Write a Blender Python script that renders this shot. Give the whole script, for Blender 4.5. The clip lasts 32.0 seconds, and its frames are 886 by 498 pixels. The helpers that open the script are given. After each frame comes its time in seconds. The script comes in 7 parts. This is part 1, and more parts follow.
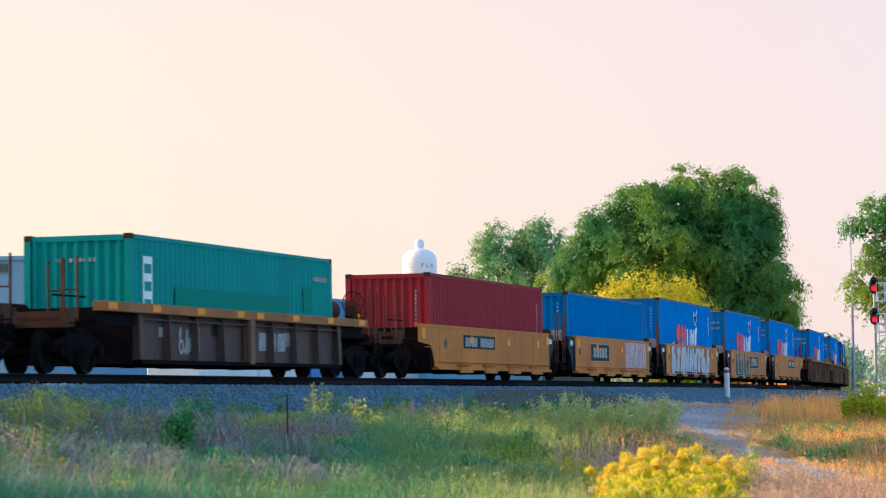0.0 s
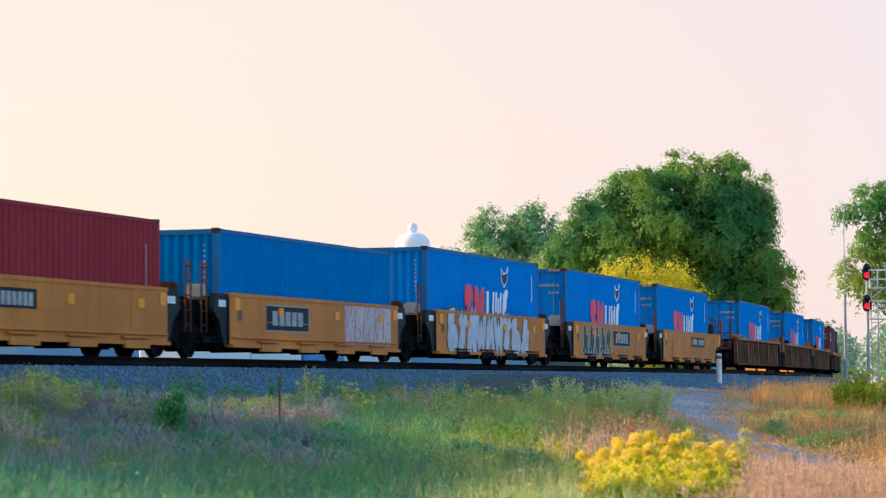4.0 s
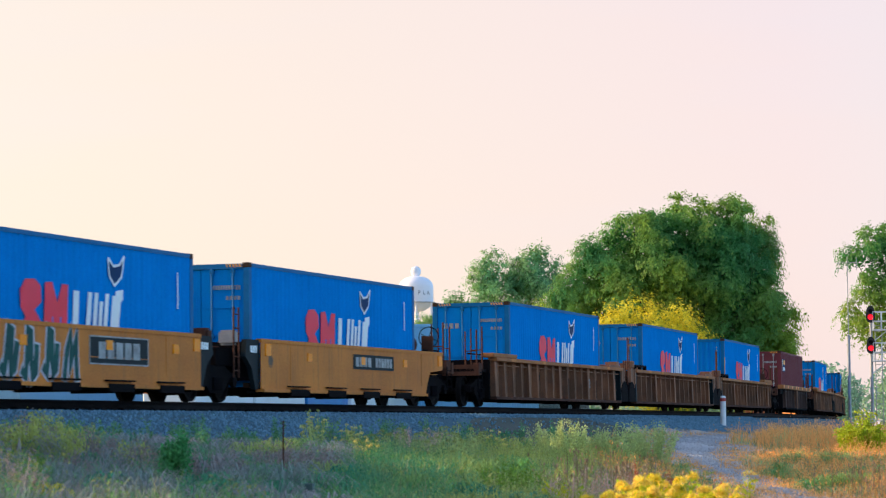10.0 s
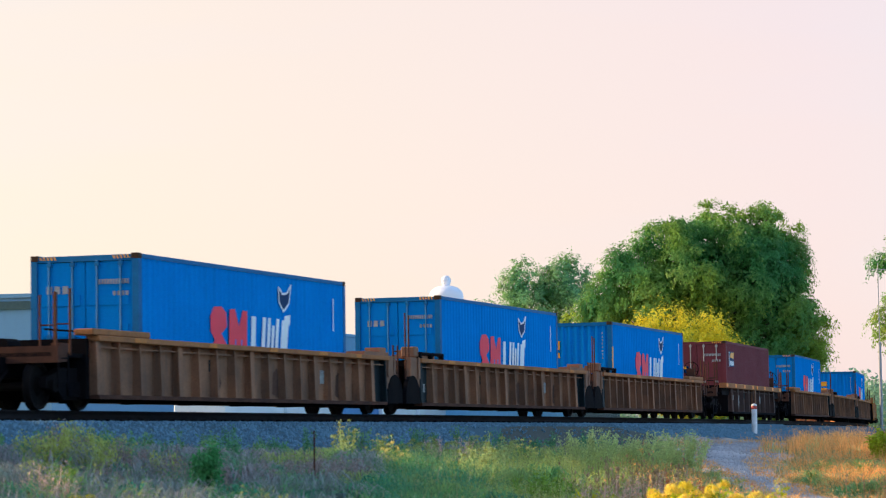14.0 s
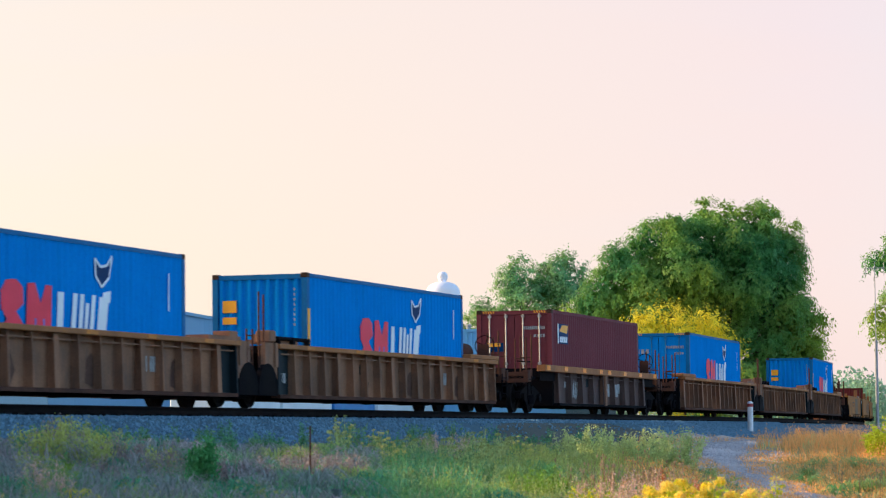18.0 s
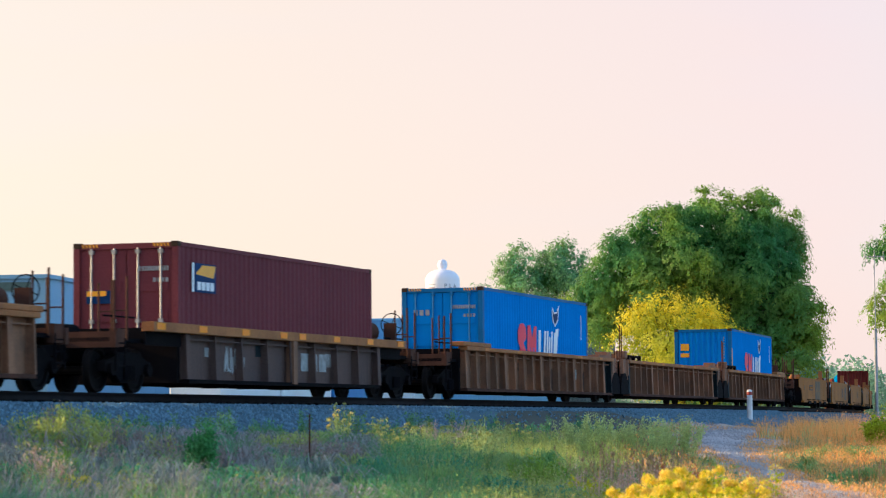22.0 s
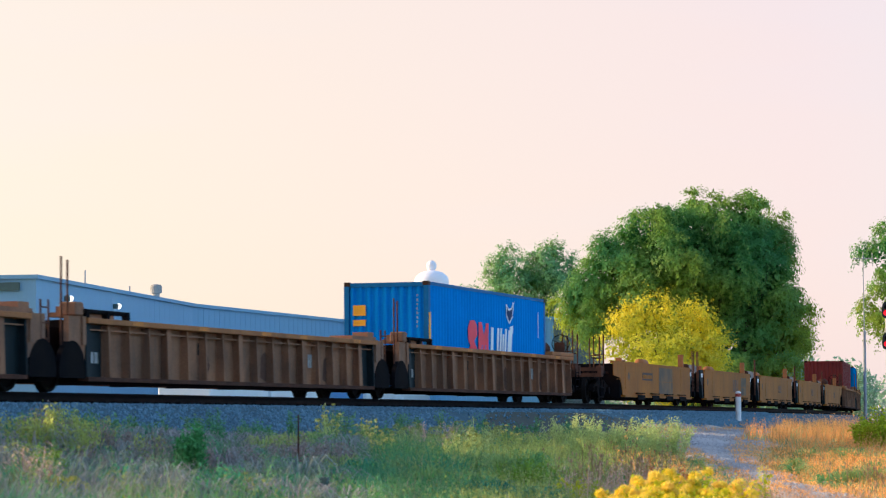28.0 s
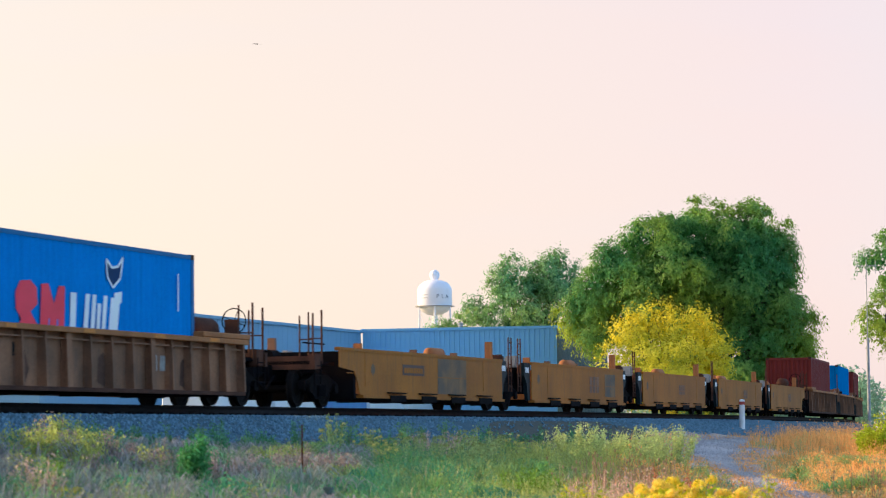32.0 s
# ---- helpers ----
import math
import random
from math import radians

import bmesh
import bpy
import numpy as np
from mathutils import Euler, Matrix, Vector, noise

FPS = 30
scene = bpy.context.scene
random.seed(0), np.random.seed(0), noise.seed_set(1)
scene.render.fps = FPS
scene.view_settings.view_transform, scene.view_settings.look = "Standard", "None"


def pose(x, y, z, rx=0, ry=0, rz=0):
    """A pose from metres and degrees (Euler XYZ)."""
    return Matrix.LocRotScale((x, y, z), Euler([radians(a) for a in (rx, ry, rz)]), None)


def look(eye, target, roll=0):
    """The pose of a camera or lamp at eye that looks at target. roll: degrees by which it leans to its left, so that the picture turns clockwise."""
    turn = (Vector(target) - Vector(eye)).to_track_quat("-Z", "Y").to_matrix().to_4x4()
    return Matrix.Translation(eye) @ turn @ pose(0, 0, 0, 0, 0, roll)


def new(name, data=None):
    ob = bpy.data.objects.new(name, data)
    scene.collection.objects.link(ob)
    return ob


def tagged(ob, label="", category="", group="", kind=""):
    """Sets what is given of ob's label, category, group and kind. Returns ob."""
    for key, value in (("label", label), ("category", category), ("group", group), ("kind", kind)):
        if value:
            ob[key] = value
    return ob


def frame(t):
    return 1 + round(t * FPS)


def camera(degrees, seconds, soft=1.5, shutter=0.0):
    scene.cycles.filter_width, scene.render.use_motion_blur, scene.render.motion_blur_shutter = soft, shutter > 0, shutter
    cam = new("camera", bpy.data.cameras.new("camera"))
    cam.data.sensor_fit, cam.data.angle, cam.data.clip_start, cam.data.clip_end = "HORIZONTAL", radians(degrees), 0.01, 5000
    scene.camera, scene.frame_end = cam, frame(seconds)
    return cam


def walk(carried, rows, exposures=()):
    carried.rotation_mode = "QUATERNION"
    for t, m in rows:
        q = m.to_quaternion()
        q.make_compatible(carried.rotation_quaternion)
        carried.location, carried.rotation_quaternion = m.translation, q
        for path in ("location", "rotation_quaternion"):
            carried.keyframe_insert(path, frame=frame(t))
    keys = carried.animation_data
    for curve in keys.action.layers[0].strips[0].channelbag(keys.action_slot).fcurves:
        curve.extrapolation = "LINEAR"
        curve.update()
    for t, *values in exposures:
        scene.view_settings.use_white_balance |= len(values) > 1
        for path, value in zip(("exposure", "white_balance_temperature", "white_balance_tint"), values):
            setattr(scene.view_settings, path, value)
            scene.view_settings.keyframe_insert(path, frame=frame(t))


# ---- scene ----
EYE = Vector((0.0, 0.0, 1.6))


def aim(yaw, pitch, roll):
    """The camera's pose: degrees to the left of the straight track's heading, degrees above the level, and its lean."""
    a, b = radians(yaw), radians(pitch)
    return look(EYE, EYE + Vector((math.cos(a) * math.cos(b), math.sin(a) * math.cos(b), math.sin(b))), roll)


cam = camera(18.255, 32.0, soft=1.15, shutter=0.4)
cam.data.dof.use_dof, cam.data.dof.focus_distance, cam.data.dof.aperture_fstop = True, 150.0, 3.6
walk(cam, [
    (0, aim(17.681, 3.187, -0.79)), (0.5, aim(17.721, 3.216, -0.79)), (1, aim(17.714, 3.191, -0.75)), (1.5, aim(17.676, 3.117, -0.66)),
    (2, aim(17.622, 3.033, -0.57)), (2.5, aim(17.571, 2.956, -0.51)), (3, aim(17.546, 2.898, -0.47)), (3.5, aim(17.532, 2.860, -0.44)),
    (5.5, aim(17.593, 2.873, -0.34)), (6, aim(17.587, 2.922, -0.41)), (6.5, aim(17.597, 3.033, -0.45)), (7, aim(17.618, 3.232, -0.55)),
    (7.5, aim(17.643, 3.478, -0.69)), (8, aim(17.665, 3.722, -0.75)), (8.5, aim(17.662, 3.840, -0.73)), (9, aim(17.631, 3.848, -0.68)),
    (9.5, aim(17.602, 3.795, -0.63)), (10, aim(17.606, 3.753, -0.58)), (10.5, aim(17.653, 3.751, -0.56)), (11, aim(17.731, 3.786, -0.63)),
    (11.5, aim(17.825, 3.832, -0.71)), (12, aim(17.907, 3.868, -0.78)), (12.5, aim(17.980, 3.867, -0.82)), (13, aim(18.055, 3.860, -0.84)),
    (13.5, aim(18.140, 3.881, -0.88)), (14, aim(18.226, 3.953, -0.86)), (14.5, aim(18.284, 4.041, -0.85)), (16.5, aim(18.140, 4.042, -0.72)),
    (17, aim(18.125, 3.976, -0.63)), (17.5, aim(18.134, 3.923, -0.59)), (18, aim(18.162, 3.872, -0.58)), (18.5, aim(18.190, 3.850, -0.60)),
    (19, aim(18.226, 3.832, -0.59)), (19.5, aim(18.250, 3.814, -0.56)), (20, aim(18.246, 3.794, -0.57)), (20.5, aim(18.225, 3.757, -0.56)),
    (21, aim(18.204, 3.694, -0.48)), (21.5, aim(18.183, 3.643, -0.45)), (22, aim(18.159, 3.618, -0.47)), (22.5, aim(18.151, 3.609, -0.44)),
    (23, aim(18.151, 3.615, -0.39)), (23.5, aim(18.146, 3.617, -0.39)), (24, aim(18.110, 3.611, -0.38)), (24.5, aim(18.041, 3.576, -0.32)),
    (25, aim(17.952, 3.523, -0.21)), (25.5, aim(17.863, 3.474, -0.13)), (27.5, aim(17.901, 3.597, -0.40)), (28, aim(17.932, 3.639, -0.38)),
    (28.5, aim(17.936, 3.647, -0.37)), (29, aim(17.929, 3.629, -0.36)), (29.5, aim(17.903, 3.616, -0.36)), (30, aim(17.882, 3.612, -0.34)),
    (30.5, aim(17.880, 3.632, -0.34)), (31, aim(17.902, 3.687, -0.40)), (31.5, aim(17.939, 3.750, -0.49)), (32, aim(17.992, 3.832, -0.62)),
])

# ---- light ----
SUN_AZ, SUN_EL = 93.5, 16.8          # degrees from the track's heading towards its far side, and above the level
scene.view_settings.exposure = 0.45
world = bpy.data.worlds.new("evening_sky")
scene.world = world
world.use_nodes = True
wn, wl = world.node_tree.nodes, world.node_tree.links
sky = wn.new("ShaderNodeTexSky")
sky.sky_type = "NISHITA"
sky.sun_disc = False
sky.sun_elevation, sky.sun_rotation = radians(SUN_EL), radians(90.0 - SUN_AZ)
sky.air_density, sky.dust_density, sky.ozone_density = 1.2, 1.0, 3.0
scaled = wn.new("ShaderNodeVectorMath")
scaled.operation = "SCALE"
scaled.inputs[3].default_value = 0.23
wl.new(sky.outputs[0], scaled.inputs[0])
# thin evening haze: warm towards the sun, pink across it, blue away from it, thickest near the horizon
tc = wn.new("ShaderNodeTexCoord")
turn = wn.new("ShaderNodeMapping")
turn.inputs["Rotation"].default_value = (0, 0, radians(-SUN_AZ))
split = wn.new("ShaderNodeSeparateXYZ")
ramp = wn.new("ShaderNodeValToRGB")
half = wn.new("ShaderNodeMapRange")
half.inputs[1].default_value, half.inputs[2].default_value = -1.0, 1.0
wl.new(tc.outputs["Generated"], turn.inputs[0])
wl.new(turn.outputs[0], split.inputs[0])
wl.new(split.outputs[0], half.inputs[0])
wl.new(half.outputs[0], ramp.inputs[0])
cr = ramp.color_ramp
cr.elements[0].position, cr.elements[0].color = 0.0, (0.37, 0.73, 1.22, 1)
cr.elements[1].position, cr.elements[1].color = 1.0, (1.10, 0.86, 0.56, 1)
for at_, col in ((0.30, (0.46, 0.76, 1.20, 1)), (0.46, (0.56, 0.65, 0.90, 1)), (0.52, (0.68, 0.585, 0.60, 1)), (0.56, (0.72, 0.565, 0.56, 1)), (0.64, (0.745, 0.596, 0.525, 1)), (0.72, (0.775, 0.635, 0.51, 1))):
    el = cr.elements.new(at_)
    el.color = col
veil = wn.new("ShaderNodeTexNoise")
veil.inputs["Scale"].default_value, veil.inputs["Detail"].default_value = 4.0, 4.0
stretch = wn.new("ShaderNodeMapping")
stretch.inputs["Scale"].default_value = (1.0, 1.0, 5.0)
wl.new(tc.outputs["Generated"], stretch.inputs[0])
wl.new(stretch.outputs[0], veil.inputs[0])
thin = wn.new("ShaderNodeMapRange")
thin.inputs[1].default_value, thin.inputs[2].default_value, thin.inputs[3].default_value, thin.inputs[4].default_value = 0.5, 0.75, 0.0, 0.22
wl.new(veil.outputs[0], thin.inputs[0])
cloud = wn.new("ShaderNodeMix")
cloud.data_type = "RGBA"
cloud.inputs[7].default_value = (0.62, 0.58, 0.66, 1)
wl.new(thin.outputs[0], cloud.inputs[0])
wl.new(ramp.outputs[0], cloud.inputs[6])
depth = wn.new("ShaderNodeMapRange")
depth.interpolation_type = "SMOOTHSTEP"
depth.inputs[1].default_value, depth.inputs[2].default_value, depth.inputs[3].default_value, depth.inputs[4].default_value = 0.12, 0.75, 0.88, 0.12
wl.new(split.outputs[2], depth.inputs[0])
haze = wn.new("ShaderNodeMix")
haze.data_type = "RGBA"
wl.new(depth.outputs[0], haze.inputs[0])
wl.new(scaled.outputs[0], haze.inputs[6])
wl.new(cloud.outputs[2], haze.inputs[7])
wl.new(haze.outputs[2], wn["Background"].inputs[0])
wn["Background"].inputs[1].default_value = 1.0

sun = new("sun", bpy.data.lights.new("sun", "SUN"))
sun.data.energy, sun.data.angle, sun.data.color = 5.0, radians(0.6), (1.0, 0.72, 0.42)
sd = Vector((math.cos(radians(SUN_AZ)) * math.cos(radians(SUN_EL)), math.sin(radians(SUN_AZ)) * math.cos(radians(SUN_EL)), math.sin(radians(SUN_EL))))
sun.matrix_world = look(sd * 200, (0, 0, 0))

# ---- materials ----


def surface(name, base, second, scale=3.0, rough=0.7, bump=0.0, fine=40.0, metal=0.0, streak=0.0, dirt=(0.10, 0.075, 0.05), spread=0.5, vary=0.0, spec=0.5):
    """A worn surface: two colours in large patches, fine grain, streaks running down, and relief."""
    m = bpy.data.materials.new(name)
    m.use_nodes = True
    n, l = m.node_tree.nodes, m.node_tree.links
    b = n["Principled BSDF"]
    b.inputs["Roughness"].default_value, b.inputs["Metallic"].default_value = rough, metal
    b.inputs["Specular IOR Level"].default_value = spec
    co = n.new("ShaderNodeTexCoord").outputs["Object"]
    big = n.new("ShaderNodeTexNoise")
    big.inputs["Scale"].default_value, big.inputs["Detail"].default_value = scale, 5.0
    small = n.new("ShaderNodeTexNoise")
    small.inputs["Scale"].default_value, small.inputs["Detail"].default_value = fine, 3.0
    l.new(co, big.inputs[0])
    l.new(co, small.inputs[0])
    r = n.new("ShaderNodeMapRange")
    r.inputs[1].default_value, r.inputs[2].default_value = 0.5 - spread * 0.4, 0.5 + spread * 0.4
    l.new(big.outputs[0], r.inputs[0])
    mix = n.new("ShaderNodeMix")
    mix.data_type = "RGBA"
    l.new(r.outputs[0], mix.inputs[0])
    mix.inputs[6].default_value, mix.inputs[7].default_value = (*base, 1), (*second, 1)
    out = mix.outputs[2]
    grain = n.new("ShaderNodeMix")
    grain.data_type, grain.blend_type = "RGBA", "OVERLAY"
    grain.inputs[0].default_value = 0.35
    l.new(out, grain.inputs[6])
    l.new(small.outputs[0], grain.inputs[7])
    out = grain.outputs[2]
    if streak:
        mp = n.new("ShaderNodeMapping")
        mp.inputs["Scale"].default_value = (5.0, 5.0, 0.45)
        l.new(co, mp.inputs[0])
        st = n.new("ShaderNodeTexNoise")
        st.inputs["Scale"].default_value, st.inputs["Detail"].default_value = 1.6, 6.0
        l.new(mp.outputs[0], st.inputs[0])
        sr = n.new("ShaderNodeMapRange")
        sr.inputs[1].default_value, sr.inputs[2].default_value, sr.inputs[4].default_value = 0.52, 0.80, streak
        l.new(st.outputs[0], sr.inputs[0])
        sm = n.new("ShaderNodeMix")
        sm.data_type = "RGBA"
        sm.inputs[7].default_value = (*dirt, 1)
        l.new(sr.outputs[0], sm.inputs[0])
        l.new(out, sm.inputs[6])
        out = sm.outputs[2]
    if vary:
        rnd = n.new("ShaderNodeObjectInfo").outputs["Random"] if vary > 0 else n.new("ShaderNodeNewGeometry").outputs["Random Per Island"]
        hs = n.new("ShaderNodeHueSaturation")
        vr = n.new("ShaderNodeMapRange")
        vr.inputs[3].default_value, vr.inputs[4].default_value = 1 - abs(vary), 1 + abs(vary)
        l.new(rnd, vr.inputs[0])
        l.new(vr.outputs[0], hs.inputs["Value"])
        l.new(out, hs.inputs["Color"])
        out = hs.outputs[0]
    l.new(out, b.inputs["Base Color"])
    if bump:
        bp = n.new("ShaderNodeBump")
        bp.inputs["Strength"].default_value, bp.inputs["Distance"].default_value = bump, 0.02
        l.new(small.outputs[0], bp.inputs["Height"])
        l.new(bp.outputs[0], b.inputs["Normal"])
    return m


def foliage(name, base, second, scale=0.35, vary=0.30, passing=0.42):
    """Leaves: two greens in patches, each leaf its own shade, some light passing through."""
    m = bpy.data.materials.new(name)
    m.use_nodes = True
    n, l = m.node_tree.nodes, m.node_tree.links
    b = n["Principled BSDF"]
    b.inputs["Roughness"].default_value = 0.6
    b.inputs["Specular IOR Level"].default_value = 0.25
    co = n.new("ShaderNodeTexCoord").outputs["Object"]
    big = n.new("ShaderNodeTexNoise")
    big.inputs["Scale"].default_value, big.inputs["Detail"].default_value = scale, 4.0
    l.new(co, big.inputs[0])
    r = n.new("ShaderNodeMapRange")
    r.inputs[1].default_value, r.inputs[2].default_value = 0.35, 0.65
    l.new(big.outputs[0], r.inputs[0])
    mix = n.new("ShaderNodeMix")
    mix.data_type = "RGBA"
    mix.inputs[6].default_value, mix.inputs[7].default_value = (*base, 1), (*second, 1)
    l.new(r.outputs[0], mix.inputs[0])
    hs = n.new("ShaderNodeHueSaturation")
    vr = n.new("ShaderNodeMapRange")
    vr.inputs[3].default_value, vr.inputs[4].default_value = 1 - vary, 1 + vary
    l.new(n.new("ShaderNodeNewGeometry").outputs["Random Per Island"], vr.inputs[0])
    l.new(vr.outputs[0], hs.inputs["Value"])
    l.new(mix.outputs[2], hs.inputs["Color"])
    l.new(hs.outputs[0], b.inputs["Base Color"])
    tr = n.new("ShaderNodeBsdfTranslucent")
    l.new(hs.outputs[0], tr.inputs[0])
    ms = n.new("ShaderNodeMixShader")
    ms.inputs[0].default_value = passing
    l.new(b.outputs[0], ms.inputs[1])
    l.new(tr.outputs[0], ms.inputs[2])
    l.new(ms.outputs[0], n["Material Output"].inputs[0])
    return m


def lamp_glow(name, colour, strength):
    m = bpy.data.materials.new(name)
    m.use_nodes = True
    b = m.node_tree.nodes["Principled BSDF"]
    b.inputs["Base Color"].default_value = (*colour, 1)
    b.inputs["Emission Color"].default_value = (*colour, 1)
    b.inputs["Emission Strength"].default_value = strength
    return m


BLUE = surface("blue_container_paint", (0.004, 0.255, 0.70), (0.004, 0.222, 0.62), 0.7, 0.7, 0.05, 30, streak=0.18, dirt=(0.0, 0.07, 0.17), spec=0.0)
NAVY = surface("dark_blue_container_paint", (0.0, 0.205, 0.52), (0.0, 0.185, 0.47), 0.7, 0.6, 0.05, 30, streak=0.25, dirt=(0.0, 0.07, 0.14), spec=0.0)
TEAL = surface("teal_container_paint", (0, 0.317, 0.29), (0, 0.264, 0.238), 0.6, 0.6, 0.05, 30, streak=0.2, dirt=(0.02, 0.11, 0.09), spec=0.06)
FRESH_TEAL = surface("fresh_green_paint", (0.0, 0.25, 0.19), (0.0, 0.23, 0.17), 0.6, 0.6, 0.05, 30, spec=0.02)
RED = surface("red_container_paint", (0.37, 0.0317, 0.044), (0.317, 0.0264, 0.037), 0.6, 0.6, 0.05, 30, streak=0.2, dirt=(0.12, 0.02, 0.02), spec=0.06)
BRICK = surface("dull_brick_red_paint", (0.22, 0.035, 0.03), (0.17, 0.03, 0.027), 0.6, 0.6, 0.05, 30, streak=0.2, dirt=(0.07, 0.022, 0.02), spec=0.06)
MAROON = surface("maroon_container_paint", (0.20, 0.047, 0.055), (0.165, 0.040, 0.047), 0.6, 0.6, 0.05, 30, streak=0.2, dirt=(0.07, 0.022, 0.02), spec=0.06)
EDGE_DARK = surface("scuffed_dark_edge", (0.04, 0.028, 0.02), (0.07, 0.035, 0.02), 2.0, 0.7, 0.2, 30, spec=0.1)
BLUE_EDGE = surface("weathered_blue_edge", (0.0, 0.15, 0.37), (0.0, 0.12, 0.29), 2.0, 0.6, 0.1, 30, spec=0.15)
YELLOW_CAR = surface("mustard_car_paint", (0.74, 0.243, 0.04), (0.53, 0.168, 0.032), 0.5, 0.65, 0.08, 30, streak=0.5, dirt=(0.20, 0.10, 0.045), spec=0.15)
OLD_YELLOW = surface("faded_mustard_car_paint", (0.47, 0.160, 0.022), (0.32, 0.112, 0.020), 0.5, 0.7, 0.08, 30, streak=0.6, dirt=(0.13, 0.08, 0.04), spec=0.15)
BROWN_CAR = surface("rust_brown_car_paint", (0.37, 0.168, 0.090), (0.21, 0.108, 0.066), 0.8, 0.75, 0.1, 30, spread=0.3, streak=0.6, dirt=(0.085, 0.075, 0.072), spec=0.15)
CHORD = surface("worn_orange_chord", (0.46, 0.175, 0.06), (0.28, 0.11, 0.042), 0.9, 0.7, 0.15, 25, streak=0.4, spec=0.15)
GREY_CAR = surface("sooty_grey_car_side", (0.105, 0.070, 0.064), (0.145, 0.085, 0.068), 0.7, 0.75, 0.1, 30, streak=0.6, dirt=(0.05, 0.035, 0.03), spec=0.15)
# black steel taken almost to zero, so it carries the underframe's shade
BLACK = surface("shade_dark_black_steel", (0.004, 0.004, 0.006), (0.010, 0.008, 0.008), 1.5, 0.8, 0.2, 30, spec=0.03)
STENCIL_BLACK = surface("black_stencil_panel", (0.008, 0.016, 0.020), (0.015, 0.024, 0.026), 1.5, 0.6, 0.05, 30, spec=0.1)
RUST = surface("rusted_steel", (0.11, 0.045, 0.028), (0.06, 0.028, 0.02), 2.5, 0.85, 0.3, 40, spec=0.1)
# wheel steel blackened likewise, with the shade under the cars in its colour
STEEL = surface("worn_shade_dark_wheel_steel", (0.006, 0.006, 0.007), (0.014, 0.011, 0.010), 3.0, 0.7, 0.1, 40, spec=0.04)
REFLECT = surface("amber_reflector_strip", (1.0, 0.31, 0.0), (1.0, 0.27, 0.0), 3.0, 0.4, 0.0, 30, spec=0.15)
REFLECT_WORN = surface("worn_orange_reflector", (0.72, 0.24, 0.04), (0.46, 0.18, 0.06), 4.0, 0.6, 0.0, 30, spec=0.1)
GRIME_DARK = surface("dark_grime", (0.10, 0.052, 0.04), (0.15, 0.08, 0.055), 2.0, 0.8, 0.0, 30, spec=0.05)
WHITE = surface("white_lettering_paint", (0.93, 0.95, 0.95), (0.80, 0.83, 0.84), 2.0, 0.6, 0.0, 40, spec=0.15)
SILVER = surface("silver_spray_paint", (0.60, 0.60, 0.64), (0.42, 0.42, 0.48), 2.5, 0.5, 0.0, 40, spec=0.15)
PINK = surface("pale_pink_spray_paint", (0.62, 0.45, 0.44), (0.46, 0.40, 0.42), 1.8, 0.5, 0.0, 40, spec=0.15)
TAG_RED = surface("thin_red_spray_paint", (0.62, 0.16, 0.17), (0.50, 0.22, 0.20), 1.8, 0.5, 0.0, 40, spec=0.15)
TAG_GREY = surface("dark_grey_spray_paint", (0.10, 0.075, 0.05), (0.06, 0.05, 0.045), 2.5, 0.6, 0.0, 40, spec=0.1)
TAG_TEAL = surface("dark_green_spray_paint", (0.012, 0.06, 0.055), (0.02, 0.11, 0.09), 1.5, 0.6, 0.0, 40, spec=0.1)
SIGN_RED = surface("red_lettering_paint", (1.0, 0.05, 0.09), (0.88, 0.04, 0.07), 2.0, 0.5, 0.0, 40, spec=0.15)
SIGN_YELLOW = surface("yellow_sticker", (1.0, 0.42, 0.01), (0.95, 0.38, 0.01), 2.0, 0.5, 0.0, 40)
FADED_WHITE = surface("faded_stencil_paint", (0.46, 0.47, 0.46), (0.26, 0.25, 0.24), 5.0, 0.7, 0.0, 40, spec=0.15)
EMBLEM_NAVY = surface("navy_emblem_paint", (0.0, 0.035, 0.13), (0.0, 0.03, 0.10), 2.0, 0.6, 0.0, 40, spec=0.1)
GRIME = surface("grimy_painted_out_patch", (0.30, 0.16, 0.075), (0.13, 0.105, 0.085), 1.6, 0.75, 0.0, 30, streak=0.5, spec=0.1)
ROD = surface("galvanised_rod", (0.42, 0.42, 0.42), (0.30, 0.29, 0.28), 3.0, 0.45, 0.05, 40, metal=0.5)
# rail and tie colours are near black: the train's shade is painted in
RAIL = surface("shaded_rail_steel", (0.009, 0.008, 0.009), (0.016, 0.012, 0.011), 2.0, 0.7, 0.1, 40, metal=0.2, spec=0.05)
TIE = surface("shaded_tarred_tie_wood", (0.010, 0.009, 0.009), (0.018, 0.015, 0.014), 1.5, 0.9, 0.4, 25, vary=0.3, spec=0.1)
BALLAST = surface("crushed_granite", (0.10, 0.185, 0.225), (0.075, 0.135, 0.165), 0.8, 0.95, 0.9, 22, spec=0.15)
STONE = surface("ballast_stone", (0.175, 0.32, 0.41), (0.115, 0.21, 0.275), 4.0, 0.9, 0.3, 30, vary=-0.18, spec=0.1)
DIRT_FILL = surface("packed_dirt_fill", (0.085, 0.095, 0.075), (0.06, 0.07, 0.055), 1.0, 0.95, 0.5, 14)
SOIL = surface("dry_grassy_soil", (0.30, 0.25, 0.15), (0.20, 0.22, 0.10), 0.22, 0.95, 0.8, 6)
GRAVEL = surface("gravel_track", (0.50, 0.465, 0.455), (0.36, 0.355, 0.375), 0.5, 0.95, 0.8, 9)
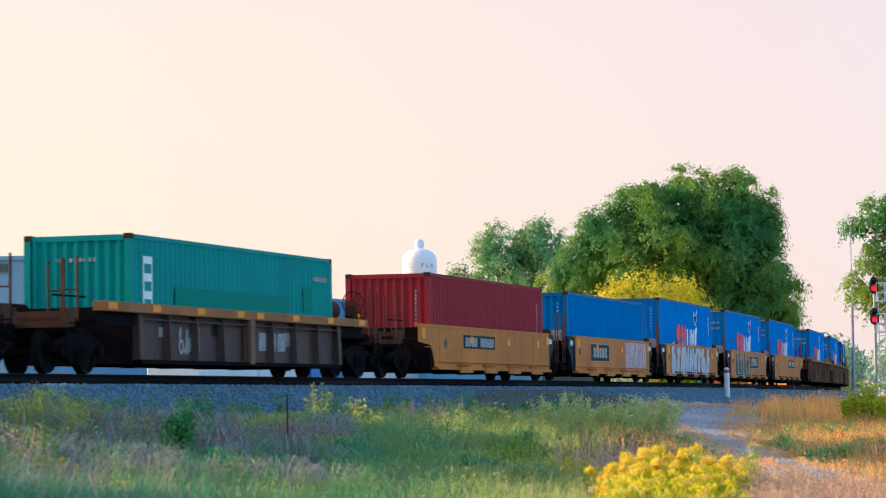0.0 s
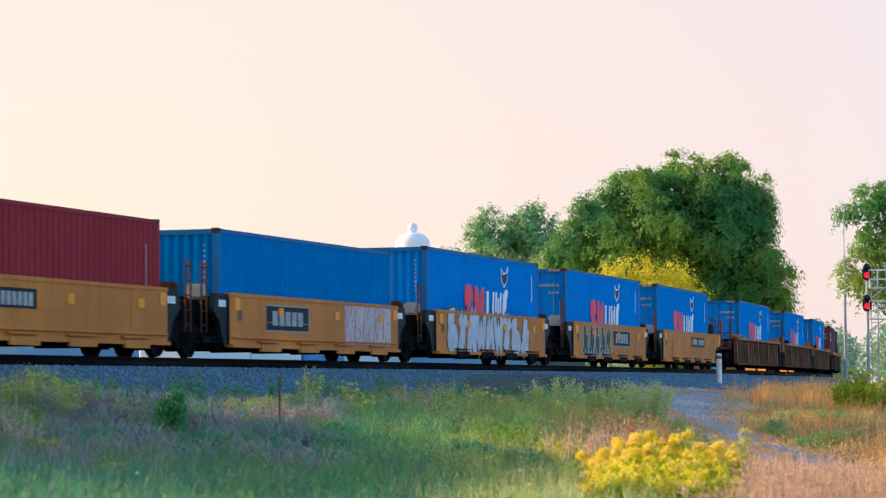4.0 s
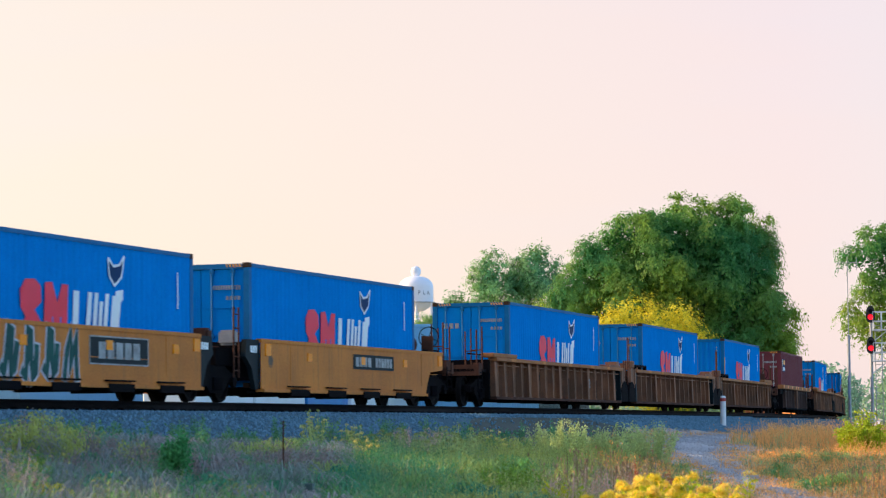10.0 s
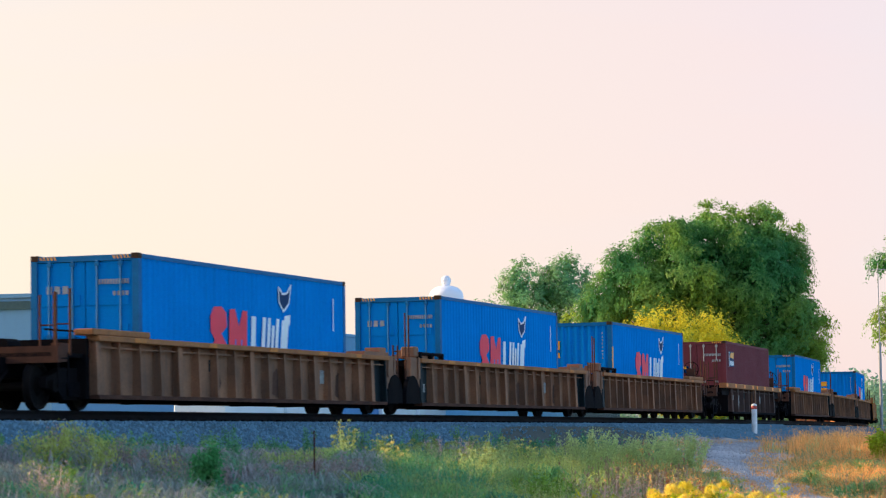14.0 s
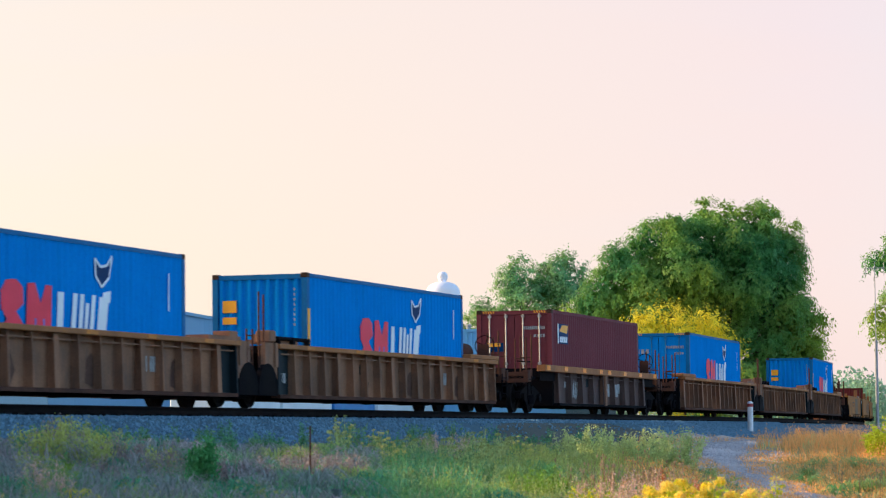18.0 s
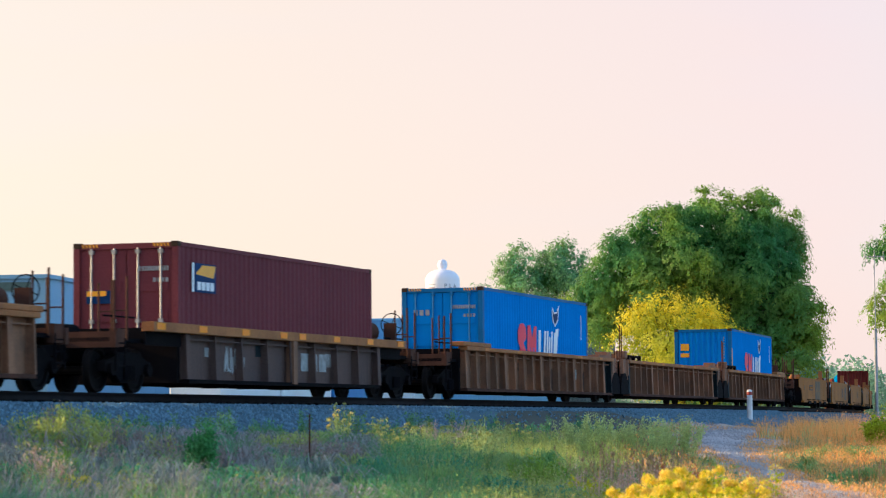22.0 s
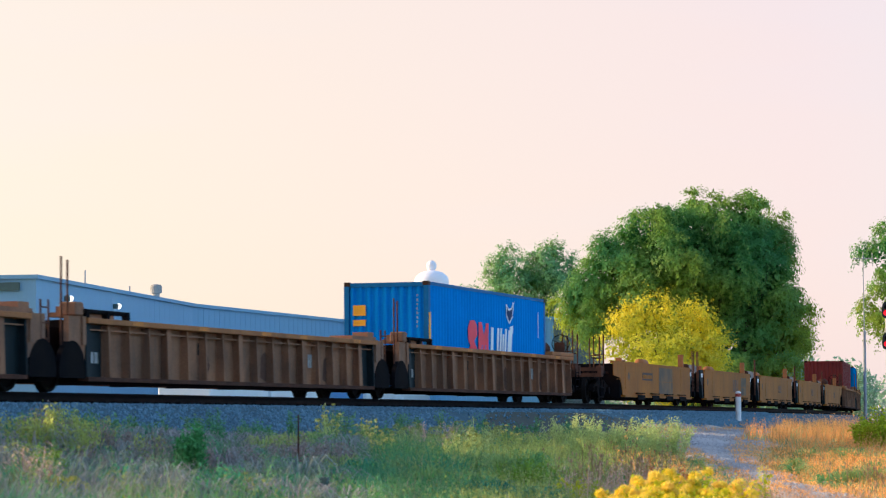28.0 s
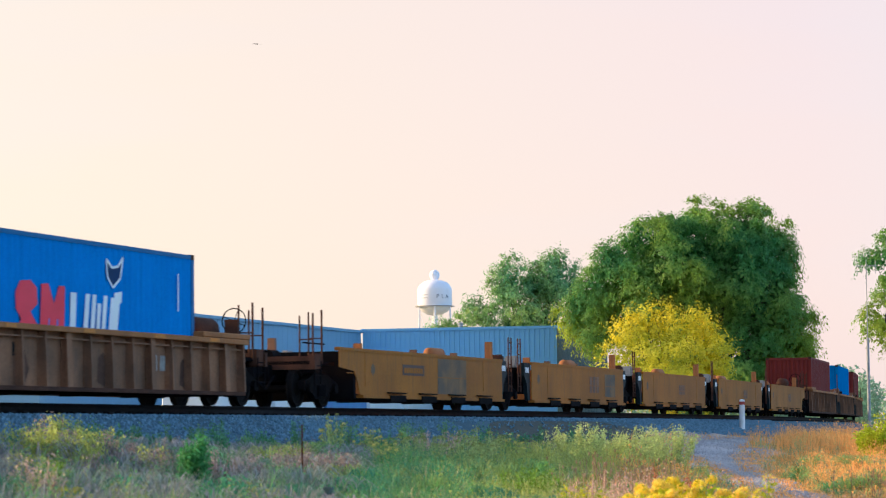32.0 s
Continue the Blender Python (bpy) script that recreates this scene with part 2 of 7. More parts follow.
SHEET_METAL = surface("pale_blue_sheet_metal", (0.195, 0.52, 0.80), (0.18, 0.49, 0.75), 0.12, 0.6, 0.0, 60, streak=0.15, dirt=(0.2, 0.27, 0.33))
SHEET_GREY = surface("grey_blue_sheet_metal", (0.19, 0.39, 0.56), (0.175, 0.36, 0.52), 0.12, 0.6, 0.0, 60, streak=0.15, dirt=(0.12, 0.2, 0.26))
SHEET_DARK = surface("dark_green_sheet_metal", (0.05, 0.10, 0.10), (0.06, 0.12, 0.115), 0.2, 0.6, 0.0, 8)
TRAILER_WHITE = surface("white_trailer_panel", (0.80, 0.86, 0.90), (0.70, 0.76, 0.80), 0.3, 0.5, 0.0, 8)
TRAILER_BLUE = surface("blue_trailer_panel", (0.01, 0.16, 0.50), (0.02, 0.28, 0.56), 0.3, 0.5, 0.0, 8)
TANK_WHITE = surface("water_tank_paint", (0.93, 0.92, 0.97), (0.86, 0.86, 0.92), 0.08, 0.5, 0.0, 2)
TANK_LETTER = surface("tank_letter_paint", (0.22, 0.24, 0.30), (0.25, 0.27, 0.32), 0.5, 0.6, 0.0, 4)
POST_WHITE = surface("white_post_paint", (0.86, 0.86, 0.86), (0.68, 0.67, 0.65), 3.0, 0.7, 0.1, 30, streak=0.3)
POST_RED = surface("red_post_band", (0.50, 0.07, 0.05), (0.4, 0.06, 0.05), 3.0, 0.7, 0.0, 30)
SIGNAL_BLACK = surface("signal_black", (0.01, 0.01, 0.012), (0.02, 0.02, 0.022), 3.0, 0.6, 0.0, 30)
GALV = surface("galvanised_mast", (0.40, 0.41, 0.43), (0.30, 0.31, 0.33), 2.0, 0.5, 0.05, 30, metal=0.3)
CONCRETE = surface("pale_concrete", (0.40, 0.39, 0.37), (0.30, 0.29, 0.28), 1.5, 0.9, 0.3, 30)
LAMP_WHITE = lamp_glow("white_wall_lamp", (1.0, 0.95, 0.85), 1.2)
LAMP_RED = lamp_glow("red_signal_lamp", (1.0, 0.010, 0.025), 1.0)
FEATHER = surface("dark_grey_feather", (0.035, 0.033, 0.035), (0.06, 0.055, 0.055), 12.0, 0.8, 0.0, 60)
BARK = surface("grey_bark", (0.10, 0.075, 0.055), (0.06, 0.048, 0.04), 2.0, 0.95, 0.8, 18)
# large patches paint sunlit yellow-green against shaded blue-green
LEAF_BIG = foliage("willow_leaf", (0.09, 0.32, 0.10), (0.46, 0.54, 0.05), 0.11, vary=0.25, passing=0.52)
LEAF_BUSH = foliage("yellowing_leaf", (0.84, 0.72, 0.05), (0.42, 0.53, 0.07), 0.22, vary=0.16)
LEAF_FAR = foliage("dull_green_leaf", (0.15, 0.40, 0.19), (0.33, 0.49, 0.15), 0.2)
# the pale haze of distance is mixed into this leaf colour
LEAF_HAZE = foliage("haze_tinted_leaf", (0.26, 0.44, 0.32), (0.30, 0.46, 0.26), 0.05)
GRASS_GREEN = foliage("green_weed_stem", (0.09, 0.32, 0.16), (0.20, 0.37, 0.14), 0.3, 0.4)
GRASS_DEEP = foliage("deep_green_weed_leaf", (0.07, 0.34, 0.13), (0.14, 0.37, 0.09), 0.4, 0.4)
GRASS_PALE = foliage("pale_green_shrub_leaf", (0.50, 0.62, 0.24), (0.60, 0.62, 0.24), 0.8, 0.3)
SOIL_EDGE = surface("sandy_road_edge", (0.66, 0.50, 0.40), (0.50, 0.39, 0.32), 0.8, 0.95, 0.6, 9)
GRASS_DRY = foliage("dry_grass_blade", (1.0, 0.53, 0.18), (0.90, 0.42, 0.13), 0.3, 0.3, passing=0.55)
GRASS_GREY = foliage("grey_dead_grass", (0.42, 0.37, 0.38), (0.20, 0.30, 0.26), 0.6, 0.35)
# dark blue-green that paints the shade between the bank's tussocks
GRASS_TEAL = foliage("shade_blue_green_blade", (0.05, 0.30, 0.18), (0.13, 0.36, 0.17), 0.5, 0.35)
GRASS_MOSS = foliage("soft_green_blade", (0.13, 0.40, 0.13), (0.44, 0.50, 0.15), 0.35, 0.3)
SEED_ROSE = foliage("rose_brown_seed", (0.80, 0.54, 0.43), (0.64, 0.45, 0.36), 1.0, 0.3, passing=0.5)
FLOWER_SPIKE = foliage("pale_yellow_flower_spike", (0.92, 0.74, 0.22), (0.78, 0.66, 0.24), 2.0, 0.25, passing=0.5)
# goldenrod yellow shifted to lemon for the clumps that stand in shade
FLOWER_LEMON = foliage("shade_lemon_goldenrod_flower", (1.0, 0.86, 0.03), (0.86, 0.80, 0.05), 2.5, 0.2)
GRASS_STRAW = foliage("pale_straw_blade", (0.62, 0.54, 0.32), (0.50, 0.44, 0.24), 0.4, 0.3)
GRASS_MAUVE = foliage("mauve_brown_dead_grass", (0.40, 0.32, 0.30), (0.27, 0.22, 0.20), 0.4, 0.35)
LEAF_MEADOW = foliage("pale_meadow_leaf", (0.52, 0.54, 0.15), (0.36, 0.47, 0.12), 0.5, 0.35)
LEAF_LIME = foliage("lime_shrub_leaf", (0.55, 0.58, 0.03), (0.36, 0.48, 0.04), 0.8, 0.35)
GRASS_PINK = foliage("pinkish_straw_blade", (0.76, 0.48, 0.34), (0.60, 0.38, 0.25), 0.4, 0.3)
FLOWER_TIP = foliage("yellow_green_flower_tip", (0.42, 0.44, 0.13), (0.30, 0.36, 0.12), 0.6, 0.3)
# the cream second tone paints sunlight on the plume tops
FLOWER_GOLD = foliage("goldenrod_flower", (0.98, 0.80, 0.03), (1.0, 0.76, 0.24), 2.5, 0.2)
LEAF_GOLD = foliage("goldenrod_leaf", (0.40, 0.52, 0.03), (0.84, 0.70, 0.02), 1.6, 0.35)
LEAF_DARK = foliage("shrub_leaf", (0.27, 0.42, 0.05), (0.15, 0.33, 0.06), 0.8, 0.4)
SEED_BROWN = foliage("brown_seed_head", (0.50, 0.35, 0.21), (0.40, 0.26, 0.15), 1.0, 0.35)
SEED_PINK = foliage("rusty_dock_seed", (0.660, 0.240, 0.100), (0.580, 0.200, 0.080), 1.0, 0.3)

# ---- building blocks ----


def box(bm, x0, x1, y0, y1, z0, z1):
    v = [bm.verts.new(p) for p in ((x0, y0, z0), (x1, y0, z0), (x1, y1, z0), (x0, y1, z0), (x0, y0, z1), (x1, y0, z1), (x1, y1, z1), (x0, y1, z1))]
    for f in ((0, 3, 2, 1), (4, 5, 6, 7), (0, 1, 5, 4), (1, 2, 6, 5), (2, 3, 7, 6), (3, 0, 4, 7)):
        bm.faces.new([v[i] for i in f])
    return bm


def slab(bm, outline, axis, a0, a1):
    """An outline in the plane across an axis ('x', 'y' or 'z'), extruded from a0 to a1 along it."""
    def place(u, w, a):
        return {"x": (a, u, w), "y": (u, a, w), "z": (u, w, a)}[axis]
    lo = [bm.verts.new(place(u, w, a0)) for u, w in outline]
    hi = [bm.verts.new(place(u, w, a1)) for u, w in outline]
    bm.faces.new(lo)
    bm.faces.new(hi[::-1])
    for i in range(len(lo)):
        j = (i + 1) % len(lo)
        bm.faces.new((lo[j], lo[i], hi[i], hi[j]))
    return bm


def tube(bm, p, q, r0, r1=None, sides=8, caps=True):
    """A round bar from p to q."""
    r1 = r0 if r1 is None else r1
    p, q = Vector(p), Vector(q)
    t = (q - p).to_track_quat("Z", "Y").to_matrix()
    rings = []
    for c, r in ((p, r0), (q, r1)):
        rings.append([bm.verts.new(c + t @ Vector((r * math.cos(k * 2 * math.pi / sides), r * math.sin(k * 2 * math.pi / sides), 0))) for k in range(sides)])
    for k in range(sides):
        j = (k + 1) % sides
        bm.faces.new((rings[0][k], rings[0][j], rings[1][j], rings[1][k]))
    if caps:
        bm.faces.new(rings[0][::-1])
        bm.faces.new(rings[1])
    return bm


def lathe(bm, profile, centre=(0, 0, 0), axis="z", sides=24):
    """A turned form: (radius, height) pairs round an axis."""
    rings = []
    for r, h in profile:
        ring = []
        for k in range(sides):
            a = 2 * math.pi * k / sides
            c, s = r * math.cos(a), r * math.sin(a)
            p = (c, s, h) if axis == "z" else (c, h, s)
            ring.append(bm.verts.new(Vector(p) + Vector(centre)))
        rings.append(ring)
    for a, b in zip(rings, rings[1:]):
        for k in range(sides):
            j = (k + 1) % sides
            bm.faces.new((a[k], a[j], b[j], b[k]))
    if profile[0][0] > 1e-4:
        bm.faces.new(rings[0][::-1])
    if profile[-1][0] > 1e-4:
        bm.faces.new(rings[-1])
    return bm


def mesh_of(name, bm, material, smooth=False):
    me = bpy.data.meshes.new(name)
    bmesh.ops.recalc_face_normals(bm, faces=bm.faces[:])
    bm.to_mesh(me)
    bm.free()
    me.materials.append(material)
    if smooth:
        me.polygons.foreach_set("use_smooth", [True] * len(me.polygons))
    return me


def part(name, bm, material, parent=None, label="", smooth=False, at=None):
    """Links a bmesh as one mesh object, under a thing or a part."""
    ob = new(name, mesh_of(name, bm, material, smooth) if isinstance(bm, bmesh.types.BMesh) else bm)
    if parent is not None:
        ob.parent = parent
    if at is not None:
        ob.matrix_basis = at
    return tagged(ob, label)


def thing(name, label, category, group="", kind="", at=None):
    ob = new(name)
    if at is not None:
        ob.matrix_basis = at
    return tagged(ob, label, category, group, kind)


def raw_mesh(name, verts, faces, material):
    """A mesh from arrays: verts (n, 3), faces (m, k)."""
    me = bpy.data.meshes.new(name)
    m, k = faces.shape
    me.vertices.add(len(verts))
    me.vertices.foreach_set("co", np.ascontiguousarray(verts, dtype=np.float32).ravel())
    me.loops.add(m * k)
    me.loops.foreach_set("vertex_index", np.ascontiguousarray(faces, dtype=np.int32).ravel())
    me.polygons.add(m)
    me.polygons.foreach_set("loop_start", np.arange(0, m * k, k, dtype=np.int32))
    me.polygons.foreach_set("loop_total", np.full(m, k, dtype=np.int32))
    me.update(calc_edges=True)
    me.materials.append(material)
    return me


# ---- the track's line ----
OFFSET, BEND_X, RADIUS, RAIL_Z = 24.745, 66.07, 917.2, 2.276


def on_track(s):
    """Place and heading (radians) of the track's centre line, s metres along it from abreast of the camera."""
    if s <= BEND_X:
        return s, OFFSET, 0.0
    a = (s - BEND_X) / RADIUS
    return BEND_X + RADIUS * math.sin(a), OFFSET + RADIUS * (1 - math.cos(a)), a


def aside(x, y):
    """How far a place lies from the centre line, towards the camera's side."""
    x, y = np.asarray(x, float), np.asarray(y, float)
    round_ = np.hypot(x - BEND_X, y - OFFSET - RADIUS) - RADIUS
    return np.where(x <= BEND_X, OFFSET - y, round_)


def ground_z(x, y):
    q = aside(x, y)
    z = np.interp(q, [-400, -30, -6, -3.2, -1.75, 1.75, 3.2, 5.8, 11, 17, 30], [1.0, 1.0, 1.25, 1.35, 1.98, 1.98, 1.38, 1.06, 0.55, 0.18, 0.0])
    x, y = np.asarray(x, float), np.asarray(y, float)
    z = z + 0.32 * np.exp(-((x - 33) / 9) ** 2 - ((q - 7.5) / 2.6) ** 2)
    z = z + 0.16 * np.maximum(0, np.sin(x * 1.35 + 1.1 * np.sin(y * 1.7)) * np.sin(y * 2.1 + 0.8 * np.sin(x * 0.9))) * np.clip((q - 4.5) / 2, 0, 1) * np.clip((16 - q) / 3, 0, 1) * np.clip((62 - x) / 8, 0, 1)
    bumps = 0.06 * np.sin(x * 0.9 + 1.3 * np.sin(y * 0.5)) * np.sin(y * 0.8 + x * 0.23) + 0.10 * np.sin(x * 0.21 + 2.0) * np.sin(y * 0.17 + x * 0.05)
    return z + bumps * np.clip((np.abs(q) - 3.6) / 3, 0, 1) * np.clip(1.2 - np.hypot(x, y) / 400, 0, 1)


def strip(name, s_list, section, material, parent=None, label=""):
    """A strip along the track: section is (aside, z) pairs across it."""
    n = len(section)
    verts, faces = [], []
    for s in s_list:
        x, y, a = on_track(s)
        for q, z in section:
            verts.append((x + q * math.sin(a), y - q * math.cos(a), z))
    for i in range(len(s_list) - 1):
        for j in range(n - 1):
            faces.append((i * n + j, (i + 1) * n + j, (i + 1) * n + j + 1, i * n + j + 1))
    ob = part(name, raw_mesh(name, np.array(verts), np.array(faces), material), None, parent, label)
    return ob

# ---- ground, ballast and track ----


def spread_axis(lo, mid0, mid1, hi, step, grow):
    a = list(np.arange(mid0, mid1 + 1e-6, step))
    d = step
    while a[-1] < hi:
        d *= grow
        a.append(a[-1] + d)
    d = step
    while a[0] > lo:
        d *= grow
        a.insert(0, a[0] - d)
    return np.array(a)


gx = spread_axis(-3000, 5, 175, 4500, 1.0, 1.25)
gy = spread_axis(-3000, 0, 50, 4500, 0.5, 1.25)
GX, GY = np.meshgrid(gx, gy, indexing="ij")
gv = np.stack([GX.ravel(), GY.ravel(), (ground_z(GX, GY) - 0.04).ravel()], 1)
gi = np.arange(len(gx) * len(gy)).reshape(len(gx), len(gy))
gf = np.stack([gi[:-1, :-1].ravel(), gi[1:, :-1].ravel(), gi[1:, 1:].ravel(), gi[:-1, 1:].ravel()], 1)
ground = part("ground", raw_mesh("ground", gv, gf, SOIL), None)
tagged(ground, "dry grassy soil sloping up to the track", "ground", kind="structure")

stations = [-60.0 + 4 * i for i in range(140)]
ballast = strip("ballast", stations, [(-3.4, 1.28), (-1.8, 1.995), (-1.75, 2.02), (1.75, 2.02), (1.8, 1.995), (3.5, 1.24)], BALLAST)
tagged(ballast, "blue-grey crushed stone ballast bank under the track", "ballast", kind="structure")
fill = strip("dirt_ramp", [71 + i for i in range(21)], [(1.95, 1.945), (2.6, 1.69), (3.3, 1.40), (4.6, 1.22)], DIRT_FILL)
# its two ends sink into the ballast
for v in fill.data.vertices:
    v.co.z -= 0.012 * max(0, 5 - v.index // 4, v.index // 4 - 15)
tagged(fill, "brown packed dirt over the ballast shoulder", "dirt", kind="structure")

# two rails of rolled section
for side in (0.7525, -0.7525):
    c = side
    sec = [(c - 0.07, -0.17), (c - 0.07, -0.155), (c - 0.01, -0.13), (c - 0.01, -0.045), (c - 0.036, -0.035), (c - 0.036, 0.0), (c + 0.036, 0.0),
           (c + 0.036, -0.035), (c + 0.01, -0.045), (c + 0.01, -0.13), (c + 0.07, -0.155), (c + 0.07, -0.17)]
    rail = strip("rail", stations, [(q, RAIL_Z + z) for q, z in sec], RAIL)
    tagged(rail, "steel rail on wooden ties, coloured dark as in the train's shade", "rail", "rails of the track", "structure")

# the gravel track that climbs to the railway


def road_at(x):
    """How far the gravel track's middle lies from the railway, abreast of x, and its half width."""
    return (np.interp(x, [30, 45.5, 57.5, 68, 80, 92, 100], [21.5, 16.8, 13.4, 10.1, 7.0, 5.1, 4.6]), np.interp(x, [30, 57.5, 68, 80, 92, 100, 109], [0.40, 0.50, 0.65, 1.5, 1.9, 1.4, 0.4]))


def abreast(x, q):
    """The place abreast of x, q metres from the centre line on the camera's side."""
    return OFFSET - q + np.where(np.asarray(x) > BEND_X, np.maximum(0, np.asarray(x) - BEND_X) ** 2 / 2 / RADIUS, 0)


gv, gf = [], []
xs_ = np.arange(30, 109.1, 0.6)
for i, x in enumerate(xs_):
    cq, w = road_at(x)
    for j in range(9):
        q = float(cq + w * (j - 4) / 4 * (1 + 0.12 * math.sin(i * 0.9 + j)))
        y = float(abreast(x, q))
        rut = -0.03 if j in (2, 6) else 0.0
        gv.append((x, y, float(ground_z(x, y)) + 0.03 + rut - 0.06 * (j in (0, 8))))
for i in range(len(xs_) - 1):
    for j in range(8):
        gf.append((i * 9 + j, i * 9 + j + 1, (i + 1) * 9 + j + 1, (i + 1) * 9 + j))
gravel = part("gravel_road", raw_mesh("gravel_road", np.array(gv), np.array(gf), GRAVEL), None)
tagged(gravel, "pale rutted gravel track climbing to the railway", "road", kind="structure")

# ---- the train ----
S_KNOTS = (0.0, 30.32, 60.25, 90.14, 119.31, 148.56, 177.69, 206.39, 234.94)


def gone(t):
    """How far the train has come at t seconds."""
    k = [2 * S_KNOTS[0] - S_KNOTS[1], *S_KNOTS, 2 * S_KNOTS[-1] - S_KNOTS[-2]]
    i = min(int(t / 4), 7)
    u = t / 4 - i
    a, b, c, d = k[i:i + 4]
    return 0.5 * (2 * b + (c - a) * u + (2 * a - 5 * b + 4 * c - d) * u * u + (3 * b - a - 3 * c + d) * u ** 3)


moving = []      # (thing, metres along the track at the start)


def rides(ob, s):
    x, y, a = on_track(s)
    ob.matrix_basis = Matrix.Translation((x, y, RAIL_Z)) @ Matrix.Rotation(a, 4, "Z")
    moving.append((ob, s))
    return ob


# wheels and trucks, in meshes that all cars share
def wheelset_mesh(r):
    bm = bmesh.new()
    tube(bm, (0, -1.0, 0), (0, 1.0, 0), 0.08, sides=10)
    for s in (1, -1):
        prof = [(0.09, 0.62 * s), (0.13, 0.69 * s), (r * 0.78, 0.715 * s), (r * 0.82, 0.69 * s), (r + 0.028, 0.685 * s), (r + 0.028, 0.715 * s), (r, 0.725 * s), (r - 0.005, 0.83 * s),
                (r * 0.86, 0.83 * s), (r * 0.80, 0.77 * s), (0.20, 0.79 * s), (0.13, 0.86 * s), (0.09, 0.86 * s)]
        lathe(bm, prof, axis="y", sides=20)
        for k in range(6):
            a = k * math.pi / 3
            box(bm, 0.28 * math.cos(a) - 0.035, 0.28 * math.cos(a) + 0.035, 0.765 * s - 0.01, 0.785 * s + 0.01, 0.28 * math.sin(a) - 0.035, 0.28 * math.sin(a) + 0.035)
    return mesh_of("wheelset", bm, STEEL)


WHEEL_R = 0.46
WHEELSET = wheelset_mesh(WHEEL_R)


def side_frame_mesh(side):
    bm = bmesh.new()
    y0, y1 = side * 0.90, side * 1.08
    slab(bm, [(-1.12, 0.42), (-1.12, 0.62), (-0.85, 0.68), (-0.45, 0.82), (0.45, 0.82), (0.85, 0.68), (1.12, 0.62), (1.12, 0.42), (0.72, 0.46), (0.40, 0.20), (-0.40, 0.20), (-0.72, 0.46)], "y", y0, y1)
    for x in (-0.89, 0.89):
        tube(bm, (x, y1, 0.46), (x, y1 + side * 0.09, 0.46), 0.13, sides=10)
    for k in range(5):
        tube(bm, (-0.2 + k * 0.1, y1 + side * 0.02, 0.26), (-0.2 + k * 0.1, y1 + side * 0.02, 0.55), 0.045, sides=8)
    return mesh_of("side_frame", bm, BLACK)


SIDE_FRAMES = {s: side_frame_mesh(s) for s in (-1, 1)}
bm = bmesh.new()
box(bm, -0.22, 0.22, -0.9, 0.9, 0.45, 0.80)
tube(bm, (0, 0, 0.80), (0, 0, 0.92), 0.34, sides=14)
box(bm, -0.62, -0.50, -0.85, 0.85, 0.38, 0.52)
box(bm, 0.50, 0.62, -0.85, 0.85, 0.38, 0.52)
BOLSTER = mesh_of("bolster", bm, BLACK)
wheelsets = {-0.89: [], 0.89: []}


def truck(parent, x):
    """A four-wheel truck as a part of its car."""
    t = part("truck", BOLSTER, None, parent, "black cast steel truck", at=Matrix.Translation((x, 0, 0)))
    for s in (-1, 1):
        part("side_frame", SIDE_FRAMES[s], None, t)
    for dx in (-0.89, 0.89):
        w = part("wheelset", WHEELSET, None, t, at=Matrix.Translation((dx, 0, WHEEL_R)))
        wheelsets[dx].append(w)
    return t


def plate(name, parent, x0, x1, z0, z1, y, material, label="", thick=0.006):
    """A thin painted panel on the side that the camera sees."""
    return part(name, box(bmesh.new(), x0, x1, y - thick, y, z0, z1), material, parent, label)


def bars(parent, x0, x1, z0, z1, y, material, n, slope=0.0, name="stencil_mark"):
    """Lettering that cannot be told letter by letter, as plain upright bars, each a part."""
    w = (x1 - x0) / n
    for k in range(n):
        a = x0 + k * w
        part(name, slab(bmesh.new(), [(a + 0.10 * w, z0), (a + 0.88 * w, z0), (a + 0.88 * w + slope, z1), (a + 0.10 * w + slope, z1)], "y", y - 0.006, y), material, parent)


def end_bars(parent, y0, y1, z0, z1, x, material, n, name="stencil_mark"):
    w = (y1 - y0) / n
    for k in range(n):
        part(name, box(bmesh.new(), x - 0.006, x, y0 + k * w + 0.15 * w, y0 + (k + 0.8) * w, z0, z1), material, parent)


def end_column(parent, y0, y1, top, pitch, tall, n, x, material):
    """A column of small stencilled characters on a container's end, as plain squares."""
    for k in range(n):
        part("stencil_mark", box(bmesh.new(), x, x + 0.006, y0, y1, top - pitch * k - tall, top - pitch * k), material, parent)


FIGURES = (
    ((0.0, 1.0), (0.12, 0.4), (0.24, 0.0), (0.4, 0.45), (0.5, 0.72), (0.6, 0.45), (0.76, 0.0), (0.88, 0.4), (1.0, 1.0)),
    tuple((0.5 + (0.36 if k < 13 else 0.46) * math.sin(2 * math.pi * k / 12) * (1 if k < 13 else -1), (0.76 - 0.24 * math.cos(2 * math.pi * (k - 6) / 12)) if k < 13 else (0.26 + 0.26 * math.cos(2 * math.pi * k / 12))) for k in range(6, 25)),
    ((0.05, 0.0), (0.12, 0.6), (0.3, 1.0), (0.42, 0.5), (0.4, 0.1), (0.55, 0.55), (0.75, 1.0), (0.8, 0.4), (0.95, 0.0)),
    ((0.0, 0.85), (0.25, 1.0), (0.4, 0.7), (0.25, 0.4), (0.1, 0.15), (0.35, 0.0), (0.6, 0.25), (0.62, 0.7), (0.8, 1.0), (1.0, 0.8)),
    ((0.0, 0.1), (0.2, 0.0), (0.32, 0.5), (0.36, 0.95), (0.55, 0.9), (0.58, 0.4), (0.7, 0.0), (0.9, 0.1), (0.98, 0.6)),
)


